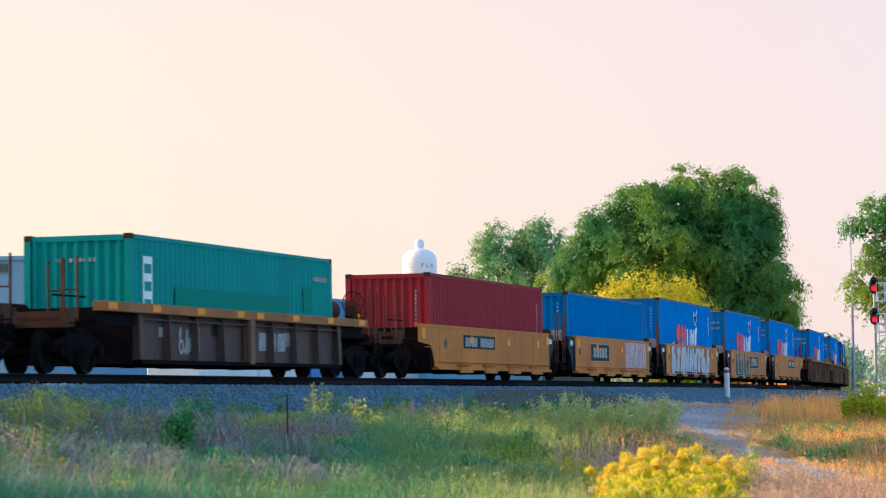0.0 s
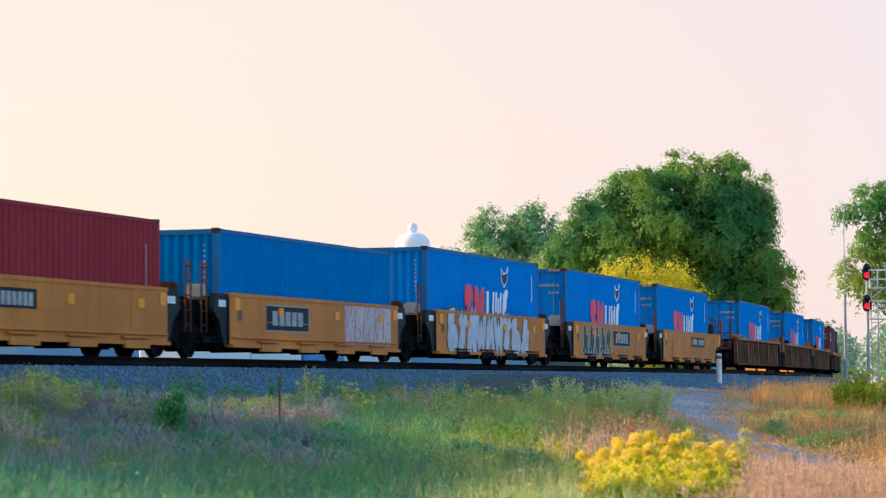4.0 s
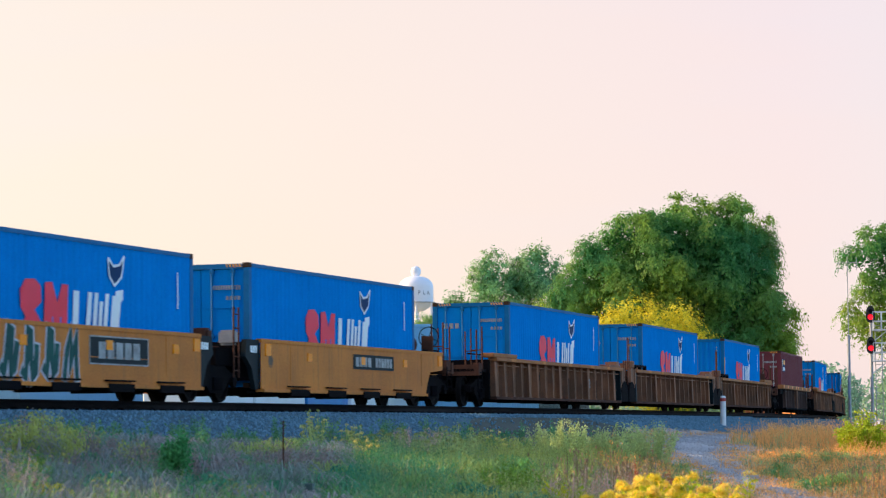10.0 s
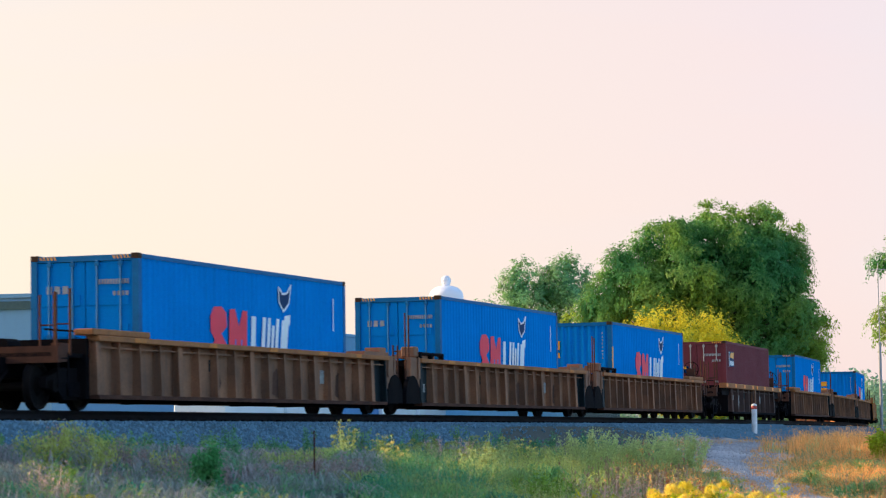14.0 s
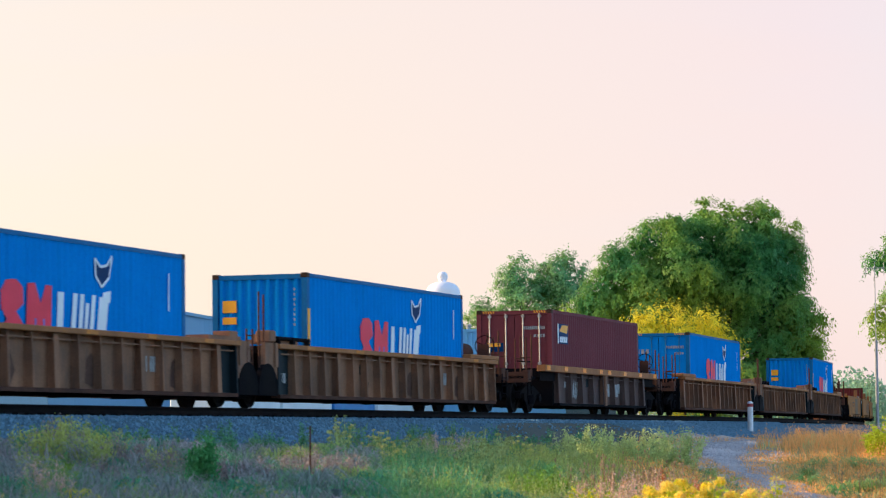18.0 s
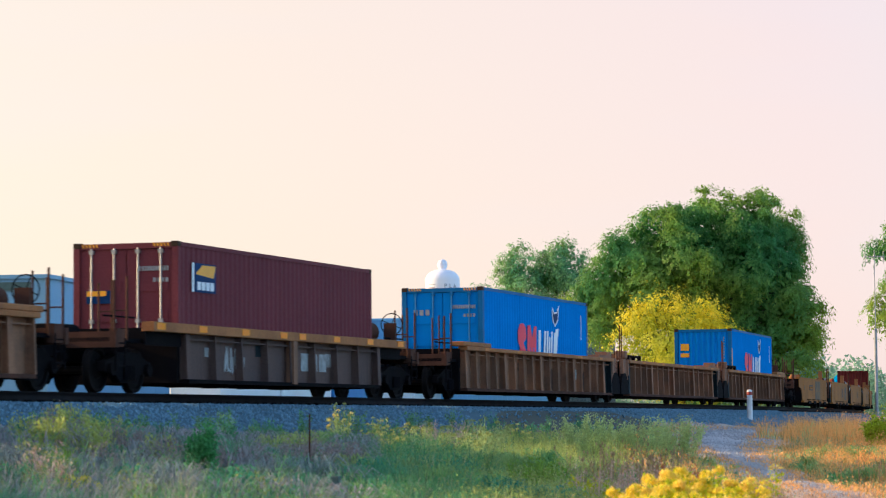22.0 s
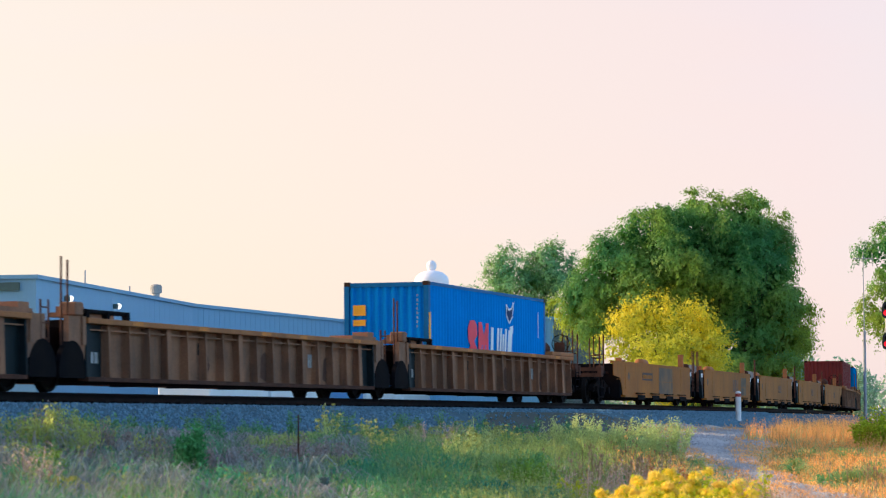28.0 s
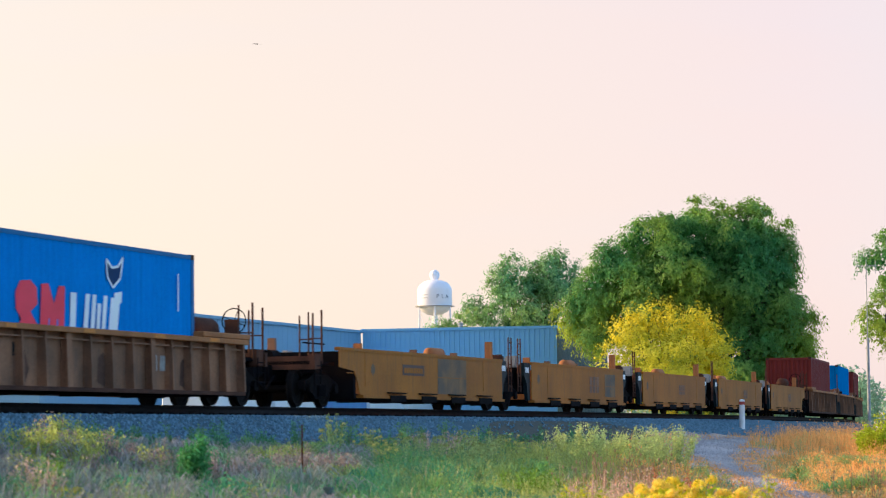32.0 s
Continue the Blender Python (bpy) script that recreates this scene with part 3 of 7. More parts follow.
def scrawl(parent, x0, x1, z0, z1, y, n, seed, fill_, line, label, thick=0.30, edge=1.5):
    """A spray-painted tag: bent and looping strokes side by side, each with its outline."""
    rng = random.Random(seed)
    w = (x1 - x0) / n
    for k in range(n):
        fig = FIGURES[rng.randrange(len(FIGURES))]
        lean, wide = rng.uniform(-0.12, 0.16) * w, w * rng.uniform(0.86, 1.08)
        top, bot = z1 - rng.uniform(0.04, 0.16) * (z1 - z0), z0 + rng.uniform(0.02, 0.14) * (z1 - z0)
        pts = [(x0 + k * w + 0.5 * (w - wide) + wide * (0.14 + 0.72 * u) + lean * v, bot + (top - bot) * v) for u, v in fig]
        half = min(w, z1 - z0) * thick * 0.5 * rng.uniform(0.8, 1.15)

        def ribbon(r, ya, yb):
            """One bent stroke of half width r, mitred at its corners."""
            bm = bmesh.new()
            rings = []
            for i, (u, v) in enumerate(pts):
                d0 = Vector((u - pts[i - 1][0], v - pts[i - 1][1])).normalized() if i else None
                d1 = Vector((pts[i + 1][0] - u, pts[i + 1][1] - v)).normalized() if i + 1 < len(pts) else None
                d = (d0 or d1) if not (d0 and d1) else d0 + d1
                d = d.normalized() if d.length > 0.15 else Vector((-(d0 or d1).y, (d0 or d1).x))
                c = Vector((-d.y, d.x)) * r * (1.0 if not (d0 and d1) else min(1.5, 1 / max(0.3, abs(d.dot(d0)))))
                e = d * r * (0.7 if d1 is None else -0.7 if d0 is None else 0.0)
                yy = ya - 0.0001 * (i % 2)
                rings.append([bm.verts.new((u + e.x + k * c.x, y_, v + e.y + k * c.y)) for k, y_ in ((1, yy), (-1, yy), (-1, yb), (1, yb))])
            for p, q in zip(rings, rings[1:]):
                for k in range(4):
                    bm.faces.new((p[k], p[(k + 1) % 4], q[(k + 1) % 4], q[k]))
            bm.faces.new(rings[0])
            bm.faces.new(rings[-1][::-1])
            return bm
        g = part("tag_outline", ribbon(half * edge, y - 0.004 - 0.0004 * (k % 2), y), line, parent, label)
        part("tag_fill", ribbon(half * 0.95, y - 0.009 - 0.0004 * (k % 2), y - 0.006), fill_, g)


CASTING = None


def container(colour, label, s, height=2.896, doors=True, logo="", edge=None, group="containers on the train", sill=0.34, end_marks=True):
    """A forty-foot box: corrugated sides and roof, corner posts, castings, rails, doors or a ribbed front at the leading end."""
    global CASTING
    edge = edge or colour
    c = thing("shipping_container", label, "container", group)
    hl, hw, z0, z1 = 6.096, 1.219, sill, sill + height
    # corrugated long sides
    for side in (-1, 1):
        bm = bmesh.new()
        n = 44
        p = (2 * hl - 0.24) / n
        pts = []
        for k in range(n):
            a = -hl + 0.12 + k * p
            pts += [(a, 0.038), (a + 0.072, 0.038), (a + 0.140, 0.006), (a + p - 0.068, 0.006)]
        pts.append((hl - 0.12, 0.040))
        lo = [bm.verts.new((x, side * (hw - d), z0 + 0.15)) for x, d in pts]
        hi = [bm.verts.new((x, side * (hw - d), z1 - 0.10)) for x, d in pts]
        for a in range(len(pts) - 1):
            bm.faces.new((lo[a], lo[a + 1], hi[a + 1], hi[a]) if side < 0 else (lo[a + 1], lo[a], hi[a], hi[a + 1]))
        part("side_panel", bm, colour, c)
        part("top_rail", box(bmesh.new(), -hl + 0.15, hl - 0.15, *sorted((side * hw, side * (hw - 0.06))), z1 - 0.10, z1 - 0.012), edge, c)
        part("bottom_rail", box(bmesh.new(), -hl + 0.15, hl - 0.15, *sorted((side * hw, side * (hw - 0.07))), z0 + 0.01, z0 + 0.15), edge, c)
    # roof with shallow waves
    bm = bmesh.new()
    lo, hi = [], []
    for k in range(61):
        x = -hl + 0.16 + (2 * hl - 0.32) * k / 60
        z = z1 - 0.035 + (0.018 if k % 2 else 0.0)
        lo.append(bm.verts.new((x, -hw + 0.05, z)))
        hi.append(bm.verts.new((x, hw - 0.05, z)))
    for a in range(60):
        bm.faces.new((lo[a], lo[a + 1], hi[a + 1], hi[a]))
    part("roof", bm, colour, c)
    part("floor_pan", box(bmesh.new(), -hl + 0.1, hl - 0.1, -hw + 0.08, hw - 0.08, z0 + 0.03, z0 + 0.12), BLACK, c)
    # posts, headers, castings
    if CASTING is None:
        bmc = box(bmesh.new(), -0.095, 0.095, -0.085, 0.085, -0.06, 0.06)
        bmesh.ops.bevel(bmc, geom=bmc.edges[:], offset=0.012, segments=1, affect="EDGES")
        CASTING = mesh_of("corner_casting", bmc, EDGE_DARK)
    for ex in (-1, 1):
        for sy in (-1, 1):
            x0, x1 = sorted((ex * (hl - 0.005), ex * (hl - 0.17)))
            y0, y1 = sorted((sy * (hw + 0.002), sy * (hw - 0.14)))
            part("corner_post", box(bmesh.new(), x0, x1, y0, y1, z0 + 0.11, z1 - 0.11), edge, c)
            for z in (z0 + 0.058, z1 - 0.056):
                part("corner_casting", CASTING, None, c, at=Matrix.Translation((ex * (hl - 0.09), sy * (hw - 0.082), z)))
        x0, x1 = sorted((ex * (hl - 0.02), ex * (hl - 0.14)))
        part("header", box(bmesh.new(), x0, x1, -hw + 0.14, hw - 0.14, z1 - 0.14, z1 - 0.02), edge, c)
        part("end_sill", box(bmesh.new(), x0, x1, -hw + 0.14, hw - 0.14, z0 + 0.02, z0 + 0.15), edge, c)
    # scuffed yellow-black corner wear along the roof's leading edge
    for ex, dr in ((-1, doors), (1, not doors)):
        if dr:
            for sy in (-1, 1):
                y0, y1 = sorted((sy * 0.012, sy * (hw - 0.145)))
                bm = bmesh.new()
                xo = ex * (hl - 0.06)
                box(bm, *sorted((xo, xo - ex * 0.05)), y0, y1, z0 + 0.16, z1 - 0.15)
                for zc in (0.30, 0.52, 0.74):
                    zz = z0 + zc * height
                    box(bm, *sorted((xo + ex * 0.001, xo + ex * 0.028)), y0 + 0.10, y1 - 0.10, zz - 0.30 * height / 2.9, zz - 0.06)
                d = part("door", bm, colour, c)
                rod_x = xo + ex * 0.045
                for f in (0.24, 0.74):
                    yy = y0 + (y1 - y0) * f
                    bm = bmesh.new()
                    tube(bm, (rod_x, yy, z0 + 0.14), (rod_x, yy, z1 - 0.12), 0.022, sides=6)
                    for zz in (z0 + 0.2, z0 + height * 0.42, z1 - 0.2):
                        box(bm, *sorted((xo, rod_x + ex * 0.03)), yy - 0.05, yy + 0.05, zz - 0.04, zz + 0.04)
                    tube(bm, (rod_x + ex * 0.02, yy, z0 + 1.05), (rod_x + ex * 0.02, yy + 0.34, z0 + 1.05), 0.014, sides=5)
                    part("locking_rod", bm, edge if colour in (BLUE, NAVY) else ROD, d)
            if ex < 0:
                for yy in (-hw + 0.20, hw - 0.58):
                    for k in range(5):
                        o = yy + 0.08 * k
                        part("hazard_stripe", slab(bmesh.new(), [(o, z1 - 0.10), (o + 0.035, z1 - 0.10), (o + 0.065, z1 - 0.03), (o + 0.03, z1 - 0.03)], "x", -hl + 0.013, -hl + 0.019), SIGN_YELLOW, c)
            if ex < 0 and end_marks:
                xo = -hl + 0.03
                end_bars(c, -hw + 0.22, -0.30, z1 - 0.62, z1 - 0.52, xo, FADED_WHITE, 11)
                end_bars(c, -hw + 0.22, -0.62, z1 - 0.86, z1 - 0.77, xo, FADED_WHITE, 4)
                if colour is BLUE:
                    end_bars(c, 0.36, 0.90, z1 - 0.80, z1 - 0.64, xo, FADED_WHITE, 3, "logo_shape")
                for k in range(4):
                    end_bars(c, -hw + 0.22, -0.42, z0 + 0.42 + 0.17 * k, z0 + 0.49 + 0.17 * k, xo, FADED_WHITE, 6)
        else:
            bm = bmesh.new()
            n = 9
            p = (2 * hw - 0.28) / n
            pts = []
            for k in range(n):
                a = -hw + 0.14 + k * p
                pts += [(a, 0.09), (a + 0.07, 0.09), (a + 0.12, 0.03), (a + p - 0.05, 0.03)]
            pts.append((hw - 0.14, 0.09))
            lo = [bm.verts.new((ex * (hl - d), y, z0 + 0.15)) for y, d in pts]
            hi = [bm.verts.new((ex * (hl - d), y, z1 - 0.14)) for y, d in pts]
            for a in range(len(pts) - 1):
                bm.faces.new((lo[a], lo[a + 1], hi[a + 1], hi[a]))
            part("front_panel", bm, colour, c)
            if ex < 0 and end_marks:
                end_column(c, -hw + 0.31, -hw + 0.345, z1 - 0.36, 0.12, 0.06, 8, -hl + 0.018, FADED_WHITE)
    y = -hw - 0.001
    if logo in ("line", "line_yellow"):
        # the red and white company mark, as plain slanted shapes
        a, zb, zt = -hl + 3.70, z0 + 0.62, z0 + 1.92
        h = zt - zb
        bm = bmesh.new()
        # two notched red blocks, then a row of leaning white bars
        bend = [(0.06, 0.00), (0.70, 0.00), (0.90, 0.14), (0.90, 0.40), (0.62, 0.58), (0.92, 0.70), (0.88, 0.94), (0.62, 1.04), (0.22, 1.02), (0.02, 0.86), (0.04, 0.60), (0.26, 0.46), (0.04, 0.34)]
        slab(bm, [(a + u * 1.02, zb + w * h) for u, w in bend], "y", y - 0.006, y)
        slab(bm, [(a + u, zb + w * h) for u, w in ((1.02, 0.0), (2.06, 0.0), (2.12, 1.0), (1.86, 1.0), (1.64, 0.72), (1.40, 1.02), (1.10, 1.0))], "y", y - 0.006, y)
        part("logo_shape", bm, SIGN_RED, c, "red painted company mark")
        bm = bmesh.new()
        for u0, u1 in ((1.36, 1.40), (1.70, 1.76)):
            slab(bm, [(a + u0, zb), (a + u0 + 0.07, zb), (a + u1 + 0.05, zb + 0.5 * h), (a + u1, zb + 0.5 * h)], "y", y - 0.009, y - 0.0065)
        part("logo_gap", bm, colour, c)
        b, zt = a + 2.30, zt - 0.10
        h = zt - zb
        for k, (u, w, lean, tall) in enumerate(((0.00, 0.26, 0.08, 1.0), (0.58, 0.19, 0.18, 1.0), (0.90, 0.17, 0.18, 1.0), (1.16, 0.15, 0.16, 0.86), (1.40, 0.17, 0.20, 1.0), (1.72, 0.42, 0.22, 0.98))):
            bm = slab(bmesh.new(), [(b + u, zb), (b + u + w, zb), (b + u + w + lean, zb + tall * h), (b + u + lean, zb + tall * h)], "y", y - 0.0055 - 0.0002 * k, y)
            part("logo_shape", bm, WHITE, c, "white slanted company mark")
        bm = slab(bmesh.new(), [(b + 0.26, zb), (b + 0.46, zb), (b + 0.46, zb + 0.12 * h), (b + 0.26, zb + 0.12 * h)], "y", y - 0.005, y)
        slab(bm, [(b + 2.05, zb + 0.74 * h), (b + 2.44, zb + 0.92 * h), (b + 2.46, zb + 1.10 * h), (b + 2.10, zb + 1.06 * h)], "y", y - 0.005, y)
        part("logo_shape", bm, WHITE, c, "white slanted company mark")
        f0, fz = b + 1.72, zt + 0.24
        ring = [(f0, fz + 0.50), (f0 + 0.05, fz + 0.14), (f0 + 0.32, fz - 0.06), (f0 + 0.66, fz + 0.14), (f0 + 0.80, fz + 0.58), (f0 + 0.56, fz + 0.38), (f0 + 0.26, fz + 0.34)]
        part("logo_shape", slab(bmesh.new(), ring, "y", y - 0.004, y), EMBLEM_NAVY, c, "dark navy emblem")
        bm = bmesh.new()
        for i in range(len(ring)):
            (xa, za), (xb, zb_) = ring[i], ring[(i + 1) % len(ring)]
            d = Vector((xb - xa, zb_ - za)).normalized() * 0.026
            slab(bm, [(xa - d.y, za + d.x), (xa + d.y, za - d.x), (xb + d.y, zb_ - d.x), (xb - d.y, zb_ + d.x)], "y", y - 0.006, y)
        part("logo_shape", bm, WHITE, c, "white outlined emblem")
        plate("stencil_mark", c, hl - 0.90, hl - 0.85, z1 - 1.25, z1 - 0.45, y, WHITE)
    if logo == "line_yellow":
        bm = box(bmesh.new(), -hl + 0.02, -hl + 0.026, 0.60, 0.96, z1 - 0.92, z1 - 0.63)
        box(bm, -hl + 0.02, -hl + 0.026, 0.60, 0.96, z1 - 1.20, z1 - 1.03)
        part("sticker", bm, SIGN_YELLOW, c, "yellow warning sticker")
        plate("sticker", c, -hl + 0.02, -hl + 0.19, z1 - 2.05, z1 - 0.85, -hw - 0.004, SIGN_YELLOW, "yellow warning strip")
    if logo == "teal":
        plate("logo_shape", c, -hl + 0.62, -hl + 1.10, z1 - 2.0, z1 - 0.45, y, WHITE, "tall white lettered strip")
        for k in range(4):
            plate("logo_shape", c, -hl + 0.68, -hl + 1.04, z1 - 1.92 + 0.37 * k, z1 - 1.72 + 0.37 * k, y - 0.007, TEAL)
        plate("repainted_patch", c, -hl + 2.3, hl - 3.0, z0 + 0.95, z0 + 1.55, y, FRESH_TEAL, "patch of darker green paint")
        plate("repainted_patch", c, hl - 2.05, hl - 1.45, z1 - 1.35, z1 - 0.75, y, FRESH_TEAL, "patch of darker green paint")
        bars(c, hl - 1.35, hl - 0.4, z1 - 0.60, z1 - 0.49, y, FADED_WHITE, 8)
        end_bars(c, -0.45, 0.55, z1 - 0.57, z1 - 0.49, -hl + 0.04, FADED_WHITE, 9)
    if logo == "maroon":
        plate("logo_shape", c, -hl + 0.75, -hl + 0.86, z1 - 1.05, z1 - 0.42, y, WHITE)
        plate("logo_shape", c, -hl + 0.90, -hl + 2.05, z1 - 1.05, z1 - 0.42, y, EMBLEM_NAVY, "dark blue company mark")
        bm = slab(bmesh.new(), [(-hl + 0.92, z1 - 0.66), (-hl + 1.9, z1 - 0.72), (-hl + 2.03, z1 - 0.45), (-hl + 1.3, z1 - 0.46)], "y", y - 0.013, y - 0.0075)
        part("logo_shape", bm, SIGN_YELLOW, c, "yellow company mark")
        bars(c, -hl + 1.0, -hl + 1.95, z1 - 1.0, z1 - 0.82, y - 0.0075, WHITE, 4)
        bm = box(bmesh.new(), -hl + 0.01, -hl + 0.02, 0.35, 0.92, z1 - 1.30, z1 - 1.02)
        part("logo_shape", bm, EMBLEM_NAVY, c, "dark blue company mark")
        bm = box(bmesh.new(), -hl - 0.002, -hl + 0.009, 0.45, 0.90, z1 - 1.14, z1 - 1.03)
        part("logo_shape", bm, SIGN_YELLOW, c, "yellow company mark")
    if logo == "red":
        end_column(c, -hw + 0.37, -hw + 0.42, z1 - 0.475, 0.11, 0.075, 9, -hl + 0.018, FADED_WHITE)
        bm = slab(bmesh.new(), [(0.78, z1 - 1.25), (0.98, z1 - 1.25), (0.88, z1 - 1.0)], "x", -hl + 0.018, -hl + 0.024)
        part("sticker", bm, SIGN_YELLOW, c, "yellow triangular warning sticker")
        plate("stencil_mark", c, hl - 0.75, hl - 0.71, z1 - 1.75, z1 - 0.55, y, FADED_WHITE)
    return rides(c, s)


def ladder(parent, x, y, z0, z1, width, material=RUST, rungs=4):
    bm = bmesh.new()
    for a in (-width / 2, width / 2):
        tube(bm, (x + a, y, z0), (x + a, y, z1), 0.022, sides=6)
    for k in range(rungs):
        z = z0 + (z1 - z0) * (k + 0.5) / rungs
        tube(bm, (x - width / 2, y, z), (x + width / 2, y, z), 0.016, sides=6)
    return part("ladder", bm, material, parent)


def end_platform(u, ex, x0, brake):
    """The end of a car beyond its well: deck, draught sill, coupler, steps, poles, air tank and, at one end, the hand brake."""
    d = ex
    b = bmesh.new()
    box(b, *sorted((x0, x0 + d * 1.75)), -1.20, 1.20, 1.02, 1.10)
    deck = part("end_deck", b, BLACK, u, "near-black steel end platform")
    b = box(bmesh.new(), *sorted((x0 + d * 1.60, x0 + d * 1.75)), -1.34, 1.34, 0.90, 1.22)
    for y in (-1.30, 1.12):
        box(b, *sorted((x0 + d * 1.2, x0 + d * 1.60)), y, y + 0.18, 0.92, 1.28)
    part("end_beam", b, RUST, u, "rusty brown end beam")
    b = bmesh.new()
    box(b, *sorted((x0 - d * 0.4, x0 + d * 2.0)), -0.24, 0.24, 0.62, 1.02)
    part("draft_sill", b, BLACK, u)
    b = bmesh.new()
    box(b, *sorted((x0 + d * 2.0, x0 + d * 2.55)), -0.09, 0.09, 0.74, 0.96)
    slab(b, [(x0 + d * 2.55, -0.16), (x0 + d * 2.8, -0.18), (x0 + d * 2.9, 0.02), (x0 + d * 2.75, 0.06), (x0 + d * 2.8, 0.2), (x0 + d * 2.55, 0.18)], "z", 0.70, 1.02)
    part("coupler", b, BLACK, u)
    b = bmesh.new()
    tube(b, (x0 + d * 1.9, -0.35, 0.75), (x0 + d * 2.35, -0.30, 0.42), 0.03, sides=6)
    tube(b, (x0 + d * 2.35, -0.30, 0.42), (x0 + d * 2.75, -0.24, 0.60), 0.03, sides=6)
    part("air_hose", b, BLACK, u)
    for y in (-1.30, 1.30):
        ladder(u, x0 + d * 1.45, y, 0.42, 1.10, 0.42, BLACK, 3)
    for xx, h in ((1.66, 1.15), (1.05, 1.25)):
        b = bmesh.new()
        tube(b, (x0 + d * xx, -1.26, 1.05), (x0 + d * xx, -1.26, 1.1 + h), 0.026, sides=6)
        part("handrail", b, RUST, u, "rusty upright grab rail")
        b = bmesh.new()
        tube(b, (x0 + d * xx, -0.92, 1.05), (x0 + d * xx, -0.92, 1.05 + h), 0.022, sides=6)
        tube(b, (x0 + d * xx, -1.26, 1.1 + h * 0.45), (x0 + d * xx, -0.92, 1.1 + h * 0.45), 0.018, sides=6)
        part("handrail", b, RUST, u, "rusty upright grab rail")
    b = tube(bmesh.new(), (x0 + d * 0.05, -0.96, 1.55), (x0 + d * 1.55, -0.96, 1.55), 0.022, sides=6)
    part("handrail", b, BLACK, u)
    # air tank lying along the car above the deck, on two saddles
    if brake:
        b = lathe(bmesh.new(), [(0.02, -0.66), (0.20, -0.62), (0.27, -0.50), (0.27, 0.50), (0.20, 0.62), (0.02, 0.66)], axis="y", sides=16)
        bmesh.ops.rotate(b, verts=b.verts[:], cent=(0, 0, 0), matrix=Matrix.Rotation(math.pi / 2, 3, "Z"))
        bmesh.ops.translate(b, verts=b.verts[:], vec=(x0 + d * 0.15, -0.35, 1.72))
        tank = part("air_tank", b, RUST, u, "rust-brown air tank", smooth=True)
        for o in (-0.3, 0.3):
            xs = x0 + d * 0.15 + o
            part("saddle", box(bmesh.new(), xs - 0.05, xs + 0.05, -0.58, -0.12, 1.08, 1.50), BLACK, tank)
    if brake:
        b = bmesh.new()
        box(b, *sorted((x0 + d * 0.55, x0 + d * 0.66)), -1.10, -0.78, 1.10, 1.95)
        hb = part("hand_brake", b, RUST, u, "rusty hand brake housing")
        b = bmesh.new()
        for k in range(16):
            a0, a1 = 2 * math.pi * k / 16, 2 * math.pi * (k + 1) / 16
            tube(b, (x0 + d * 0.72, -0.94 + 0.29 * math.cos(a0), 1.92 + 0.29 * math.sin(a0)), (x0 + d * 0.72, -0.94 + 0.29 * math.cos(a1), 1.92 + 0.29 * math.sin(a1)), 0.014, sides=5, caps=False)
        for k in range(4):
            a0 = math.pi * k / 2 + 0.4
            tube(b, (x0 + d * 0.72, -0.94, 1.92), (x0 + d * 0.72, -0.94 + 0.29 * math.cos(a0), 1.92 + 0.29 * math.sin(a0)), 0.011, sides=5)
        part("brake_wheel", b, BLACK, hb)
    b = bmesh.new()
    tube(b, (x0 + d * 1.0, -0.05, 1.26), (x0 + d * 1.55, -0.05, 1.26), 0.14, sides=10)
    part("brake_cylinder", b, BLACK, u)
    b = box(bmesh.new(), *sorted((x0 + d * 0.75, x0 + d * 1.45)), 0.25, 0.75, 1.10, 1.42)
    bmesh.ops.bevel(b, geom=b.edges[:], offset=0.03, segments=1, affect="EDGES")
    part("brake_valve", b, BLACK, u)
    return deck


def articulation(u, ex, x0, reach):
    """The inner end of a unit: sloping black end plates over the shared truck, sills, a small deck and its casting."""
    d = ex
    for y in (-1.0, 1.0):
        b = slab(bmesh.new(), [(x0 - d * 0.02, 0.30), (x0 - d * 0.02, 1.44), (x0 + d * reach * 0.72, 1.44), (x0 + d * reach * 0.80, 1.05), (x0 + d * reach * 0.45, 0.80), (x0 + d * 0.22, 0.30)], "y", y * 1.40, y * 1.28)
        plate_ = part("end_plate", b, STENCIL_BLACK, u, "black stencilled end plate")
        if y < 0 and reach > 0.8:
            bars(plate_, x0 + min(d * 0.12, d * 0.55), x0 + max(d * 0.12, d * 0.55), 1.14, 1.30, -1.402, WHITE, 3)
    b = box(bmesh.new(), *sorted((x0, x0 + d * (reach + 0.6))), -1.0, 1.0, 0.84, 1.24)
    box(b, *sorted((x0 + d * 0.14, x0 + d * 0.30)), -1.27, 1.27, 0.5, 1.40)
    part("end_sill", b, BLACK, u)
    b = box(bmesh.new(), *sorted((x0 + d * 0.35, x0 + d * (reach + 0.3))), -0.55, 0.55, 1.12, 1.30)
    part("joint_casting", b, RUST, u, "rusty articulation casting")
    b = box(bmesh.new(), *sorted((x0 + d * (reach - 0.20), x0 + d * (reach + 0.10))), -1.25, -0.85, 1.30, 1.64)
    bmesh.ops.bevel(b, geom=b.edges[:], offset=0.05, segments=2, affect="EDGES")
    part("valve_box", b, RUST if d > 0 else CONCRETE, u, "dusty pale valve box" if d < 0 else "rusty valve box")


